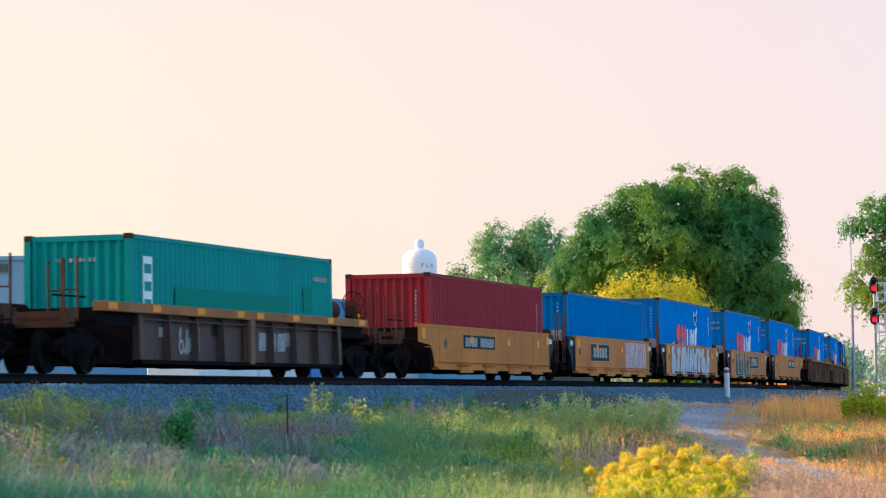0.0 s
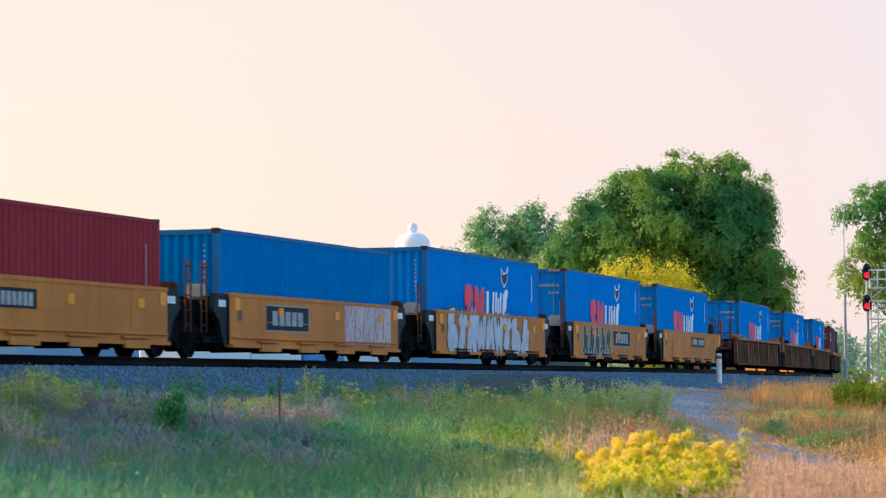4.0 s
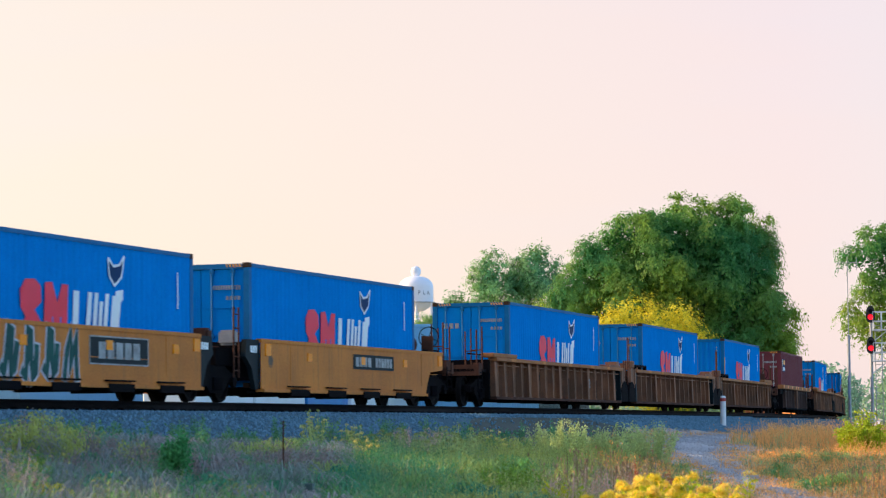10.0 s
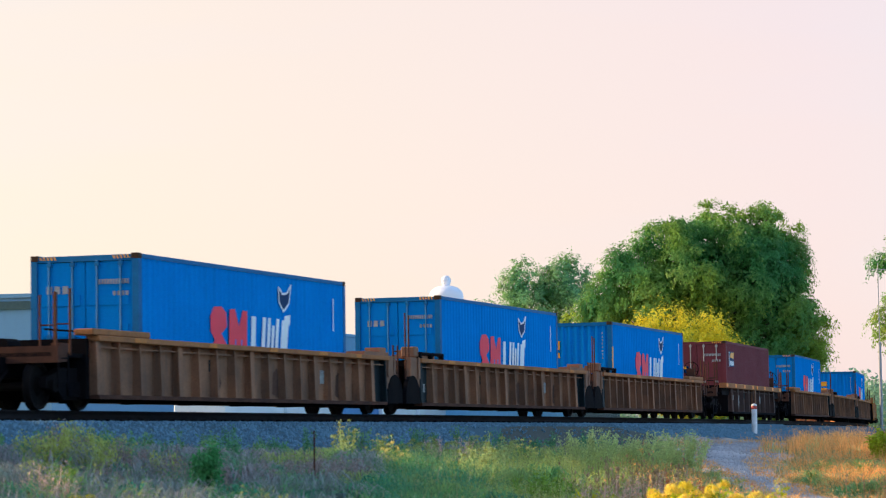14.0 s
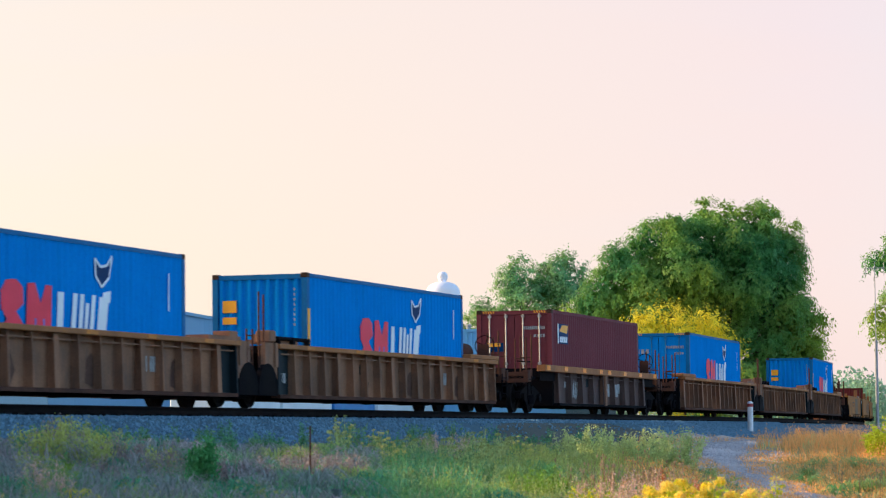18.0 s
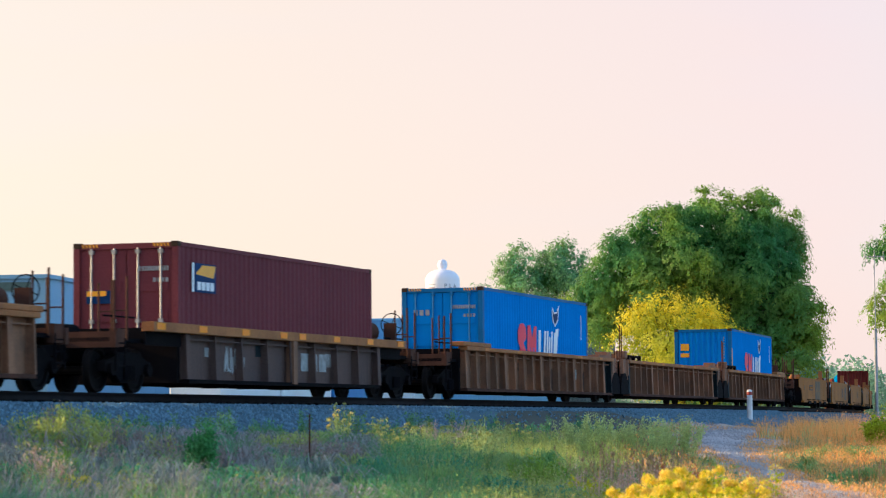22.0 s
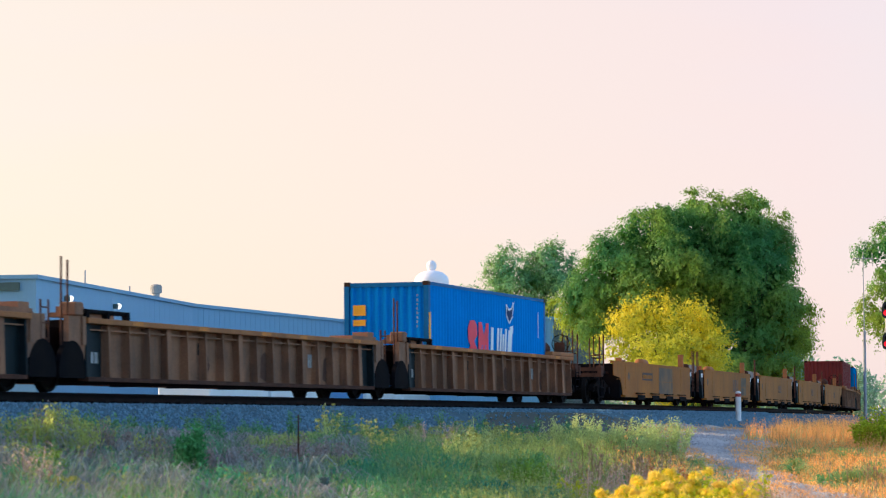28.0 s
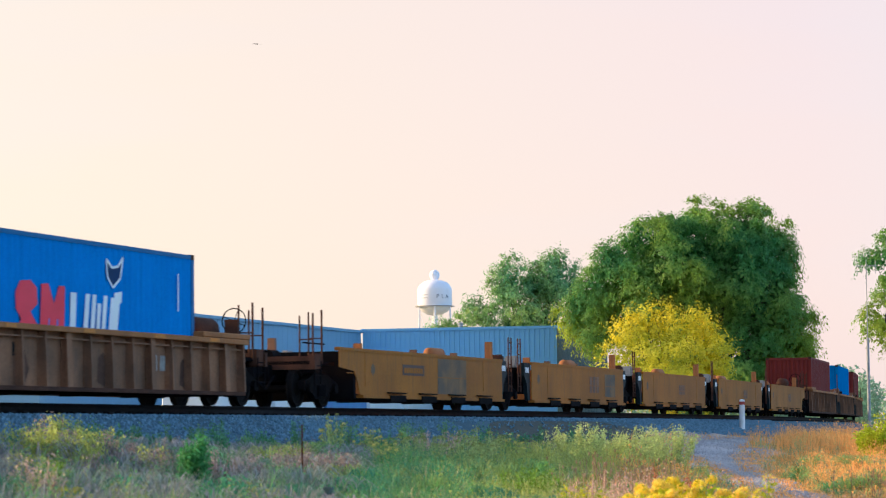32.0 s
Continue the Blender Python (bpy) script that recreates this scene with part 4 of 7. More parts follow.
def yellow_unit(s, label, paint=YELLOW_CAR, lead=False, tail=False, seed=1, group="smooth-sided well units", inner=5.95, empty=False):
    """A smooth-sided forty-foot well."""
    u = thing("well_car_unit", label, "rail car", group)
    xa, xb = (-7.85 if lead else -inner), (7.85 if tail else inner)
    zt, zb = 1.44, 0.30
    for side in (-1, 1):
        o = []
        if lead:
            o += [(xa, zt), (xa, 0.98), (-6.75, 0.90), (-6.50, 0.62), (-6.35, zb)]
        else:
            o += [(xa, zt), (xa, zb)]
        if tail:
            o += [(6.35, zb), (6.50, 0.62), (6.75, 0.90), (xb, 0.98), (xb, zt)]
        else:
            o += [(xb, zb), (xb, zt)]
        part("side_sheet", slab(bmesh.new(), o, "y", side * 1.455, side * 1.435), paint, u)
        b = box(bmesh.new(), xa, xb, *sorted((side * 1.475, side * 1.33)), zt - 0.05, zt + 0.03)
        part("top_chord", b, paint, u)
        b = box(bmesh.new(), max(xa, -6.3), min(xb, 6.3), *sorted((side * 1.53, side * 1.33)), zb - 0.06, zb + 0.015)
        part("bottom_chord", b, paint, u)
    for k in range(4):
        x = -4.3 + 2.6 * k
        b = box(bmesh.new(), x, x + 1.35, -1.56, -1.47, zb + 0.07, zb + 0.10)
        box(b, x + 0.05, x + 1.30, -1.56, -1.50, zb - 0.14, zb + 0.02)
        part("tie_down_shelf", b, paint if seed in (1, 4) else BLACK, u)
    for k in range(5):
        x = -5.6 + 2.8 * k
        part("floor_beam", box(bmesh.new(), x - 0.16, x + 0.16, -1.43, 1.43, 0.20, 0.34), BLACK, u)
    b = bmesh.new()
    tube(b, (-6.2, -1.18, 0.24), (6.2, -1.18, 0.24), 0.035, sides=6)
    part("brake_pipe", b, BLACK, u)
    if seed in (1, 4):
        b = bmesh.new()
        tube(b, (max(xa, -6.2) + 0.1, -1.50, zb + 0.16), (min(xb, 6.2) - 0.1, -1.50, zb + 0.16), 0.022, sides=6)
        for k in range(9):
            x = -5.6 + 1.4 * k
            box(b, x - 0.02, x + 0.02, -1.50, -1.455, zb + 0.14, zb + 0.18)
        part("side_pipe", b, paint, u)
    part("jacking_hole", tube(bmesh.new(), (-5.35, -1.456, 0.96), (-5.35, -1.46, 0.96), 0.15, sides=16), GRIME, u, "round dark smudged jacking hole")
    part("crease", box(bmesh.new(), xa + 0.5, xb - 0.5, -1.464, -1.455, 0.84, 0.856), paint, u)
    for x in (xa + 1.9, xb - 1.9):
        part("weld_seam", box(bmesh.new(), x - 0.014, x + 0.014, -1.463, -1.455, zb + 0.22, zt - 0.06), paint, u)
    for ex in (-1, 1):
        x0 = xa if ex < 0 else xb
        if (ex < 0 and lead) or (ex > 0 and tail):
            end_platform(u, ex, x0 - ex * 0.35, ex > 0)
            b = box(bmesh.new(), *sorted((x0 - ex * 1.3, x0 - ex * 1.15)), -1.42, 1.42, 0.22, 1.40)
            part("bulkhead", b, BLACK, u)
        else:
            articulation(u, ex, x0, 7.0 - inner)
    for k, x in enumerate((xa + 0.25, -2.9, 1.0, 4.4, xb - 0.42)):
        if paint is YELLOW_CAR:
            part("reflector", box(bmesh.new(), x, x + (0.30 if 0 < k < 4 else 0.34), -1.476, -1.455, 1.00 if 0 < k < 4 else 1.08, 1.20 if 0 < k < 4 else 1.36), REFLECT, u, "amber reflector patch")
    truck(u, 7.75 if not tail else 8.15)
    if lead:
        truck(u, -8.15)
    if empty:
        # container guides and a tank stand up out of the empty well
        for x in (-inner + 0.5, inner - 0.35):
            part("guide_post", box(bmesh.new(), x - 0.07, x + 0.07, -1.26, -1.06, 0.9, 1.98 if x > 0 else 1.62), CHORD, u, "upright container guide")
            part("guide_post", box(bmesh.new(), x - 0.07, x + 0.07, 1.06, 1.26, 0.9, 1.80), BROWN_CAR, u, "upright container guide")
        b = lathe(bmesh.new(), [(0.02, -0.62), (0.15, -0.58), (0.19, -0.48), (0.19, 0.48), (0.15, 0.58), (0.02, 0.62)], axis="y", sides=14)
        bmesh.ops.rotate(b, verts=b.verts[:], cent=(0, 0, 0), matrix=Matrix.Rotation(math.pi / 2, 3, "Z"))
        bmesh.ops.translate(b, verts=b.verts[:], vec=(inner - 1.3, 0.2, 1.62))
        tank = part("air_tank", b, CHORD, u, "dull orange air tank", smooth=True)
        for o in (-0.35, 0.35):
            part("saddle", box(bmesh.new(), inner - 1.3 + o - 0.05, inner - 1.3 + o + 0.05, 0.05, 0.35, 0.30, 1.48), BLACK, tank)
        for k in range(4):
            x = -inner + 2.0 + 2.6 * k
            part("container_pad", box(bmesh.new(), x, x + 0.34, 1.30, 1.46, 1.47, 1.53), CONCRETE, u, "pale container pad")
    if not (lead or tail):
        ladder(u, -7.25, -1.36, 0.55, 2.15, 0.30, RUST, 5)
    else:
        ladder(u, -7.25 if not lead else 7.3, -1.36, 0.55, 2.15, 0.30, RUST, 5)
    return rides(u, s)


def ribbed_unit(s, label, half, ribs, pitch_half, sheet, rib_paint, chord_h, lead, tail, group, chord_x=None):
    """A well with a heavy top chord and tapered upright ribs over set-back sheets."""
    u = thing("well_car_unit", label, "rail car", group)
    zt, zb = 1.46, 0.28
    cx = chord_x or half
    for side in (-1, 1):
        part("side_sheet", box(bmesh.new(), -half + 0.05, half - 0.05, *sorted((side * 1.25, side * 1.232)), zb, zt), sheet, u)
        b = box(bmesh.new(), -cx, cx, *sorted((side * 1.50, side * 1.22)), zt - chord_h, zt)
        bmesh.ops.bevel(b, geom=b.edges[:], offset=0.012, segments=1, affect="EDGES")
        part("top_chord", b, CHORD, u, "worn orange top chord")
        part("bottom_chord", box(bmesh.new(), -half + 0.1, half - 0.1, *sorted((side * 1.45, side * 1.22)), zb - 0.06, zb + 0.02), BLACK if sheet is GREY_CAR else RUST, u)
        for dz in (0.10,):
            part("chord_lip", box(bmesh.new(), -half + 0.1, half - 0.1, *sorted((side * 1.37, side * 1.33)), zt - chord_h - dz - 0.028, zt - chord_h - dz), rib_paint, u)
        for k in range(ribs):
            x = -half + 0.12 + (2 * half - 0.24) * k / (ribs - 1)
            wide = 0.10 if k % 4 == 0 else 0.035
            b = slab(bmesh.new(), [(side * 1.245, zb + 0.02), (side * 1.455, zb + 0.02), (side * 1.42, zt - chord_h), (side * 1.245, zt - chord_h)], "x", x - 0.012, x + 0.012)
            slab(b, [(side * 1.42, zb + 0.02), (side * 1.455, zb + 0.02), (side * 1.42, zt - chord_h), (side * 1.385, zt - chord_h)], "x", x - wide, x + wide)
            dark = (x > half - 1.1 and not tail) or (x < -half + 1.1 and not lead)
            part("rib", b, STENCIL_BLACK if dark else rib_paint, u)
    for k in range(6):
        x = -half + 0.8 + (2 * half - 1.6) * k / 5
        part("floor_beam", box(bmesh.new(), x - 0.16, x + 0.16, -1.235, 1.235, 0.20, 0.34), BLACK, u)
    for ex in (-1, 1):
        outer = (ex < 0 and lead) or (ex > 0 and tail)
        for y in (-1, 1):
            o = [(ex * half, 0.98), (ex * half, zt - chord_h), (ex * (cx + 0.02), zt - chord_h), (ex * (cx + 0.02), 0.98)]
            if abs(cx - half) > 0.3:
                part("end_web", slab(bmesh.new(), o, "y", y * 1.32, y * 1.26), BLACK, u)
        if outer:
            end_platform(u, ex, ex * (cx - 0.25), ex > 0)
            # extended low to black out the container's end, which should look shaded
            b = box(bmesh.new(), *sorted((ex * half, ex * (half + 0.12))), -1.28, 1.28, 0.22, 1.40)
            part("bulkhead", b, BLACK, u)
            if sheet is not GREY_CAR:
                b = box(bmesh.new(), *sorted((ex * (half - 2.5), ex * (half + 0.2))), -1.46, -1.05, zt + 0.005, zt + 0.13)
                bmesh.ops.bevel(b, geom=b.edges[:], offset=0.02, segments=1, affect="EDGES")
                part("walkway", b, CHORD, u, "worn orange-brown end walkway")
        else:
            # black stencilled panels and a small casting deck over the shared truck
            for y in (-1, 1):
                part("end_plate", box(bmesh.new(), *sorted((ex * (half - 1.05), ex * (half - 0.10))), *sorted((y * 1.27, y * 1.252)), zb + 0.03, zt - chord_h - 0.01), STENCIL_BLACK, u, "black stencilled panel")
                part("end_bracket", slab(bmesh.new(), [(ex * (half - 0.04), zt), (ex * (half + 0.72), zt + 0.02), (ex * (half + 0.72), 0.96), (ex * half, 0.62)], "y", y * 1.41, y * 1.30), sheet, u)
                part("end_post", box(bmesh.new(), *sorted((ex * (half + 0.02), ex * (half + 0.17))), *sorted((y * 1.45, y * 1.425)), 0.92, zt + 0.02), sheet, u)
                # a rounded black fender over the shared wheels
                arch = [(ex * (half + 0.58 + 0.58 * math.cos(k)), 0.40 + 0.60 * math.sin(k)) for k in [math.pi * i / 10 for i in range(11)]]
                part("fender", slab(bmesh.new(), [(ex * (half + 1.16), 0.27)] + arch + [(ex * half, 0.27)], "y", y * 1.43, y * 1.32), BLACK, u, "rounded black fender")
            if ex < 0:
                b = tube(bmesh.new(), (-half - 0.1, -1.40, zt + 0.13), (-half + 2.05, -1.40, zt + 0.13), 0.045, sides=8)
                for xx in (-half + 0.05, -half + 1.0, -half + 1.95):
                    box(b, xx - 0.07, xx + 0.07, -1.46, -1.34, zt + 0.002, zt + 0.17)
                part("locking_bar", b, BLACK, u, "near-black locking bar on the chord")
                b = box(bmesh.new(), -half - 0.42, -half - 0.06, -1.42, -1.05, zt + 0.03, zt + 0.30)
                bmesh.ops.bevel(b, geom=b.edges[:], offset=0.03, segments=1, affect="EDGES")
                part("step_block", b, sheet, u)
            b = box(bmesh.new(), *sorted((ex * (half - 1.5), ex * (half + 0.3))), -1.35, -0.75, zt + 0.01, zt + 0.10)
            box(b, *sorted((ex * (half - 0.2), ex * (half + 0.25))), -1.3, -0.9, zt + 0.10, zt + 0.22)
            part("walkway", b, sheet, u, "worn brown end walkway")
            # black block added to fill the gap between units with darkness
            b = box(bmesh.new(), *sorted((ex * half, ex * (half + 1.0))), -1.0, 1.0, 0.72, 1.26)
            box(b, *sorted((ex * half, ex * (half + 0.15))), -1.28, 1.28, 0.5, 1.42)
            part("end_sill", b, BLACK, u)
    truck(u, pitch_half if not tail else cx + 0.35)
    if lead:
        truck(u, -cx - 0.35)
    if not lead:
        b = bmesh.new()
        for dx in (0.0, 0.28):
            tube(b, (-pitch_half + 0.30 + dx, -1.33, 0.9), (-pitch_half + 0.30 + dx, -1.33, 2.62 - 0.2 * dx), 0.022, sides=6)
        part("handrail", b, RUST, u, "rusty upright grab rails")
    if not tail:
        ladder(u, pitch_half - 0.5, -1.40, 0.55, 1.75, 0.34, RUST, 4)
    bars(u, half * 0.42 + 0.06, half * 0.42 + 0.45, 0.70, 1.02, -1.252, FADED_WHITE, 3)
    bars(u, half * 0.42 + 0.58, half * 0.42 + 0.95, 0.70, 1.02, -1.252, FADED_WHITE, 3)
    plate("stencil_mark", u, -half * 0.3, -half * 0.3 + 0.42, 0.86, 1.12, -1.252, STENCIL_BLACK)
    if not lead:
        bars(u, -half + 0.28, -half + 0.9, 0.58, 0.80, -1.272, FADED_WHITE, 3)
    return rides(u, s)


def brown_unit(s, lead=False, tail=False, load="", seed=1):
    u = ribbed_unit(s, "rust-brown rib-sided well car unit" + load, 8.55, 18, 9.75, BROWN_CAR, BROWN_CAR, 0.11, lead, tail, "brown rib-sided well units")
    rng = random.Random(seed)
    for x in (-6.6, -3.3, 0.4, 3.4, 6.4):
        x += rng.uniform(-0.4, 0.4)
        part("reflector", box(bmesh.new(), x, x + rng.uniform(0.35, 0.6), -1.506, -1.499, 1.365, 1.45), REFLECT_WORN, u, "worn orange reflector patch")
    for x in (-2.4, 1.1, 5.2):
        part("stain", slab(bmesh.new(), [(x, 0.42), (x + 0.34, 0.34), (x + 0.52, 0.62), (x + 0.30, 1.02), (x + 0.06, 0.90)], "y", -1.256, -1.2525), GRIME_DARK, u, "dark grime stain")
    return u


def grey_unit(s, load, seed, rib=GREY_CAR):
    u = ribbed_unit(s, "sooty grey well car with orange top chord" + load, 6.15, 9, 8.3, GREY_CAR, rib, 0.20, True, True, "single well cars", chord_x=7.95)
    for x in (-7.8, -5.6, -3.2, -0.9, 0.3, 2.6, 5.0, 7.3):
        part("reflector", box(bmesh.new(), x, x + 0.42, -1.506, -1.499, 1.30, 1.44), REFLECT, u, "amber reflector patch")
    part("centre_post", box(bmesh.new(), -0.05, 0.20, -1.49, -1.30, 0.26, 1.26), BROWN_CAR, u, "brown middle post")
    bars(u, 0.95, 2.75, 0.58, 1.0, -1.252, FADED_WHITE, 3, name="company_mark")
    plate("stencil_mark", u, -4.75, -4.45, 0.80, 1.0, -1.252, FADED_WHITE, "faded pale stencil")
    scrawl(u, -3.7, -2.5, 0.45, 1.05, -1.252, 4, seed, FADED_WHITE, GREY_CAR, "faded silver spray tag")
    return u


def rim(u, x0, x1, z0, z1):
    """The pale painted border of a company plate."""
    b = bmesh.new()
    for a in ((x0, x1, z0, z0 + 0.03), (x0, x1, z1 - 0.03, z1), (x0, x0 + 0.04, z0 + 0.03, z1 - 0.03), (x1 - 0.04, x1, z0 + 0.03, z1 - 0.03)):
        box(b, a[0], a[1], -1.467, -1.463, a[2], a[3])
    part("plate_border", b, FADED_WHITE, u)


# the train from front to back: metres along the track at the start
# the foremost unit and both leading containers are unseen, added to shade the left bank
brown_unit(17.4, load=" under a blue container", seed=8)
container(BLUE, "unseen blue corrugated container added to shade the bank", 17.4, doors=False, edge=BLUE_EDGE)
brown_unit(36.9, tail=True, load=" under a blue container", seed=3)
container(BLUE, "unseen blue corrugated container added to shade the bank", 36.9, doors=False, edge=BLUE_EDGE)
grey_unit(58.54, " under a teal container", 4)
container(TEAL, "teal corrugated container with repainted patches in a well car", 58.54, 2.591, doors=False, logo="teal", edge=TEAL, end_marks=False)

y1 = yellow_unit(78.55, "mustard well car unit under a red container", lead=True, seed=1)
plate("number_plate", y1, -3.60, -0.35, 0.84, 1.24, -1.457, STENCIL_BLACK, "black plate with pale marks")
bars(y1, -3.45, -2.20, 0.91, 1.17, -1.464, FADED_WHITE, 4)
bars(y1, -1.90, -0.50, 0.91, 1.17, -1.464, FADED_WHITE, 6)
container(RED, "red corrugated container in a mustard well car", 78.55, 2.591, doors=False, logo="red", edge=RED, end_marks=False)

y2 = yellow_unit(94.0, "mustard well car unit with a company plate and a pale tag", seed=4)
plate("company_plate", y2, -3.75, -0.85, 0.64, 1.26, -1.457, STENCIL_BLACK, "black company plate with white marks")
bars(y2, -3.35, -1.25, 0.78, 1.12, -1.464, FADED_WHITE, 5)
rim(y2, -3.75, -0.85, 0.64, 1.26)
plate("tag_ground", y2, 1.75, 5.35, 0.40, 1.38, -1.457, PINK, "pale pink painted ground of a tag", thick=0.003)
scrawl(y2, 1.7, 5.3, 0.36, 1.38, -1.461, 5, 11, PINK, TAG_RED, "pale pink and red spray tag", thick=0.20)
container(NAVY, "plain dark blue container in a mustard well car", 94.0, 2.591, doors=False, edge=BLUE_EDGE)

y3 = yellow_unit(109.3, "mustard well car unit covered by a silver tag", seed=3)
scrawl(y3, -4.9, 3.9, 0.33, 1.44, -1.457, 9, 21, SILVER, TAG_GREY, "wide silver spray tag with dark outline", thick=0.40, edge=1.22)
container(BLUE, "blue container with red and white company mark", 109.3, doors=False, logo="line", edge=BLUE_EDGE)

y4 = yellow_unit(125.12, "mustard well car unit with a silver tag and a company plate", seed=5)
scrawl(y4, -4.7, -0.2, 0.38, 1.46, -1.457, 5, 33, TAG_TEAL, SILVER, "dark green spray tag with silver outline", thick=0.24)
plate("company_plate", y4, 0.2, 3.1, 0.70, 1.28, -1.457, STENCIL_BLACK, "black company plate with white marks")
bars(y4, 0.6, 2.7, 0.82, 1.16, -1.464, FADED_WHITE, 5)
rim(y4, 0.2, 3.1, 0.70, 1.28)
container(BLUE, "blue container with red and white company mark", 125.12, doors=True, logo="line", edge=BLUE_EDGE)

y5 = yellow_unit(140.62, "mustard well car unit with a number plate", tail=True, seed=2)
plate("number_plate", y5, 0.4, 3.6, 0.88, 1.26, -1.457, STENCIL_BLACK, "black plate with pale marks")
bars(y5, 0.55, 1.80, 0.95, 1.19, -1.464, FADED_WHITE, 4)
bars(y5, 2.10, 3.45, 0.95, 1.19, -1.464, FADED_WHITE, 6)
container(BLUE, "blue container with red and white company mark", 140.62, doors=True, logo="line", edge=BLUE_EDGE)

brown_unit(162.36, lead=True, load=" under a blue container", seed=1)
container(BLUE, "blue container with red and white company mark", 162.36, doors=True, logo="line", edge=BLUE_EDGE)
brown_unit(181.9, load=" under a blue container", seed=2)
container(BLUE, "blue container with red and white company mark", 181.9, doors=True, logo="line", edge=BLUE_EDGE)
brown_unit(201.3, tail=True, load=" under a blue container", seed=3)
container(BLUE, "blue container with yellow stickers and company mark", 201.3, doors=False, logo="line_yellow", edge=BLUE_EDGE)

grey_unit(222.94, " under a maroon container", 7)
container(MAROON, "maroon container with a yellow and navy company mark", 222.94, doors=True, logo="maroon", edge=MAROON)

brown_unit(244.64, lead=True, load=" under a blue container", seed=4)
container(BLUE, "blue container with red and white company mark", 244.64, doors=True, logo="line", edge=BLUE_EDGE)
brown_unit(264.2, load=", empty", seed=5)
brown_unit(283.83, tail=True, load=" under a blue container", seed=6)
container(BLUE, "blue container with yellow stickers and company mark", 283.83, doors=False, logo="line_yellow", edge=BLUE_EDGE)

for k in range(5):
    u = yellow_unit(306.1 + 15.55 * k, "faded mustard well car unit, empty", OLD_YELLOW, lead=k == 0, tail=k == 4, seed=6 + k, group="empty smooth-sided well units", inner=6.15, empty=True)
    if k == 0:
        plate("number_plate", u, -3.0, -1.2, 0.86, 1.14, -1.457, GREY_CAR, "grimy number plate")
        bars(u, -2.9, -1.3, 0.92, 1.06, -1.464, OLD_YELLOW, 8)
        plate("repainted_patch", u, 0.0, 2.6, 0.40, 1.36, -1.457, GRIME, "dark grimy painted-out patch")
    elif k == 1:
        plate("repainted_patch", u, 3.4, 4.9, 0.50, 1.26, -1.457, GRIME, "grimy painted-out patch")
        bars(u, 1.2, 2.6, 0.62, 1.15, -1.457, BROWN_CAR, 3)
    else:
        bars(u, 0.6, 1.8, 0.72, 1.08, -1.457, BROWN_CAR, 3)

for k, (col, txt) in enumerate(((BRICK, "brick-red"), (NAVY, "dark blue"), (BRICK, "brick-red"))):
    brown_unit(388.6 + 19.5 * k, lead=k == 0, tail=k == 2, load=" under a %s container" % txt, seed=20 + k)
    container(col, "%s corrugated container in a brown well car" % txt, 388.6 + 19.5 * k, 2.896, doors=False, edge=col, end_marks=False)
# ---- buildings behind the track ----


def ribbed_wall(p, q, z0, z1, depth, pitch, thick=0.25):
    """A sheet-metal wall between two places, with upright ribs on the side to the right of p to q."""
    p, q = Vector((*p, 0)), Vector((*q, 0))
    d = (q - p).normalized()
    nrm = Vector((d.y, -d.x, 0))
    n = max(2, int((q - p).length / pitch))
    bm = bmesh.new()
    pts = []
    for k in range(n):
        a = p + (q - p) * (k / n)
        b = p + (q - p) * ((k + 0.55) / n)
        pts += [a, a + nrm * depth, b + nrm * depth, b]
    pts.append(q)
    lo = [bm.verts.new((v.x, v.y, z0)) for v in pts]
    hi = [bm.verts.new((v.x, v.y, z1)) for v in pts]
    for i in range(len(pts) - 1):
        bm.faces.new((lo[i], lo[i + 1], hi[i + 1], hi[i]))
    w = -nrm * thick
    back = [bm.verts.new((v.x + w.x, v.y + w.y, z)) for v, z in ((p, z0), (q, z0), (q, z1), (p, z1))]
    bm.faces.new(back)
    return bm


def shed(label, p, q, depth, z0, z1, wall, end_wall, pitch, roof_over=0.15, proud=0.012):
    """A flat-roofed sheet-metal building whose long wall runs from p to q."""
    h = thing("warehouse", label, "building", "buildings behind the track")
    p2, q2 = Vector(p), Vector(q)
    d = (q2 - p2).normalized()
    nb = Vector((-d.y, d.x)) * depth
    part("wall", ribbed_wall(p, q, z0, z1, proud, pitch), wall, h)
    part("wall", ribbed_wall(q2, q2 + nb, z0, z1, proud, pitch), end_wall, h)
    part("wall", ribbed_wall(q2 + nb, p2 + nb, z0, z1, proud, pitch), wall, h)
    part("wall", ribbed_wall(p2 + nb, p2, z0, z1, proud, pitch), wall, h)
    bm = bmesh.new()
    o = [p2 - d * roof_over - nb.normalized() * roof_over, q2 + d * roof_over - nb.normalized() * roof_over, q2 + nb + d * roof_over, p2 + nb - d * roof_over]
    slab(bm, [(v.x, v.y) for v in o], "z", z1, z1 + 0.2)
    part("roof", bm, wall, h)
    return h, p2, q2, d, nb


B1, p2, q2, d2, n2 = shed("long pale blue-grey sheet metal warehouse", (124.6, 61.7), (158.0, 67.5), 40, 0.9, 9.0, SHEET_GREY, SHEET_GREY, 1.2, proud=0.003)
c = p2 + d2 * 32.6 + n2 * 0.05
part("roof_vent", lathe(bmesh.new(), [(0.22, 0), (0.22, 0.5), (0.36, 0.56), (0.36, 0.95), (0.30, 1.05), (0.05, 1.1)], (c.x, c.y, 9.26), sides=16), CONCRETE, B1, "pale roof ventilator")
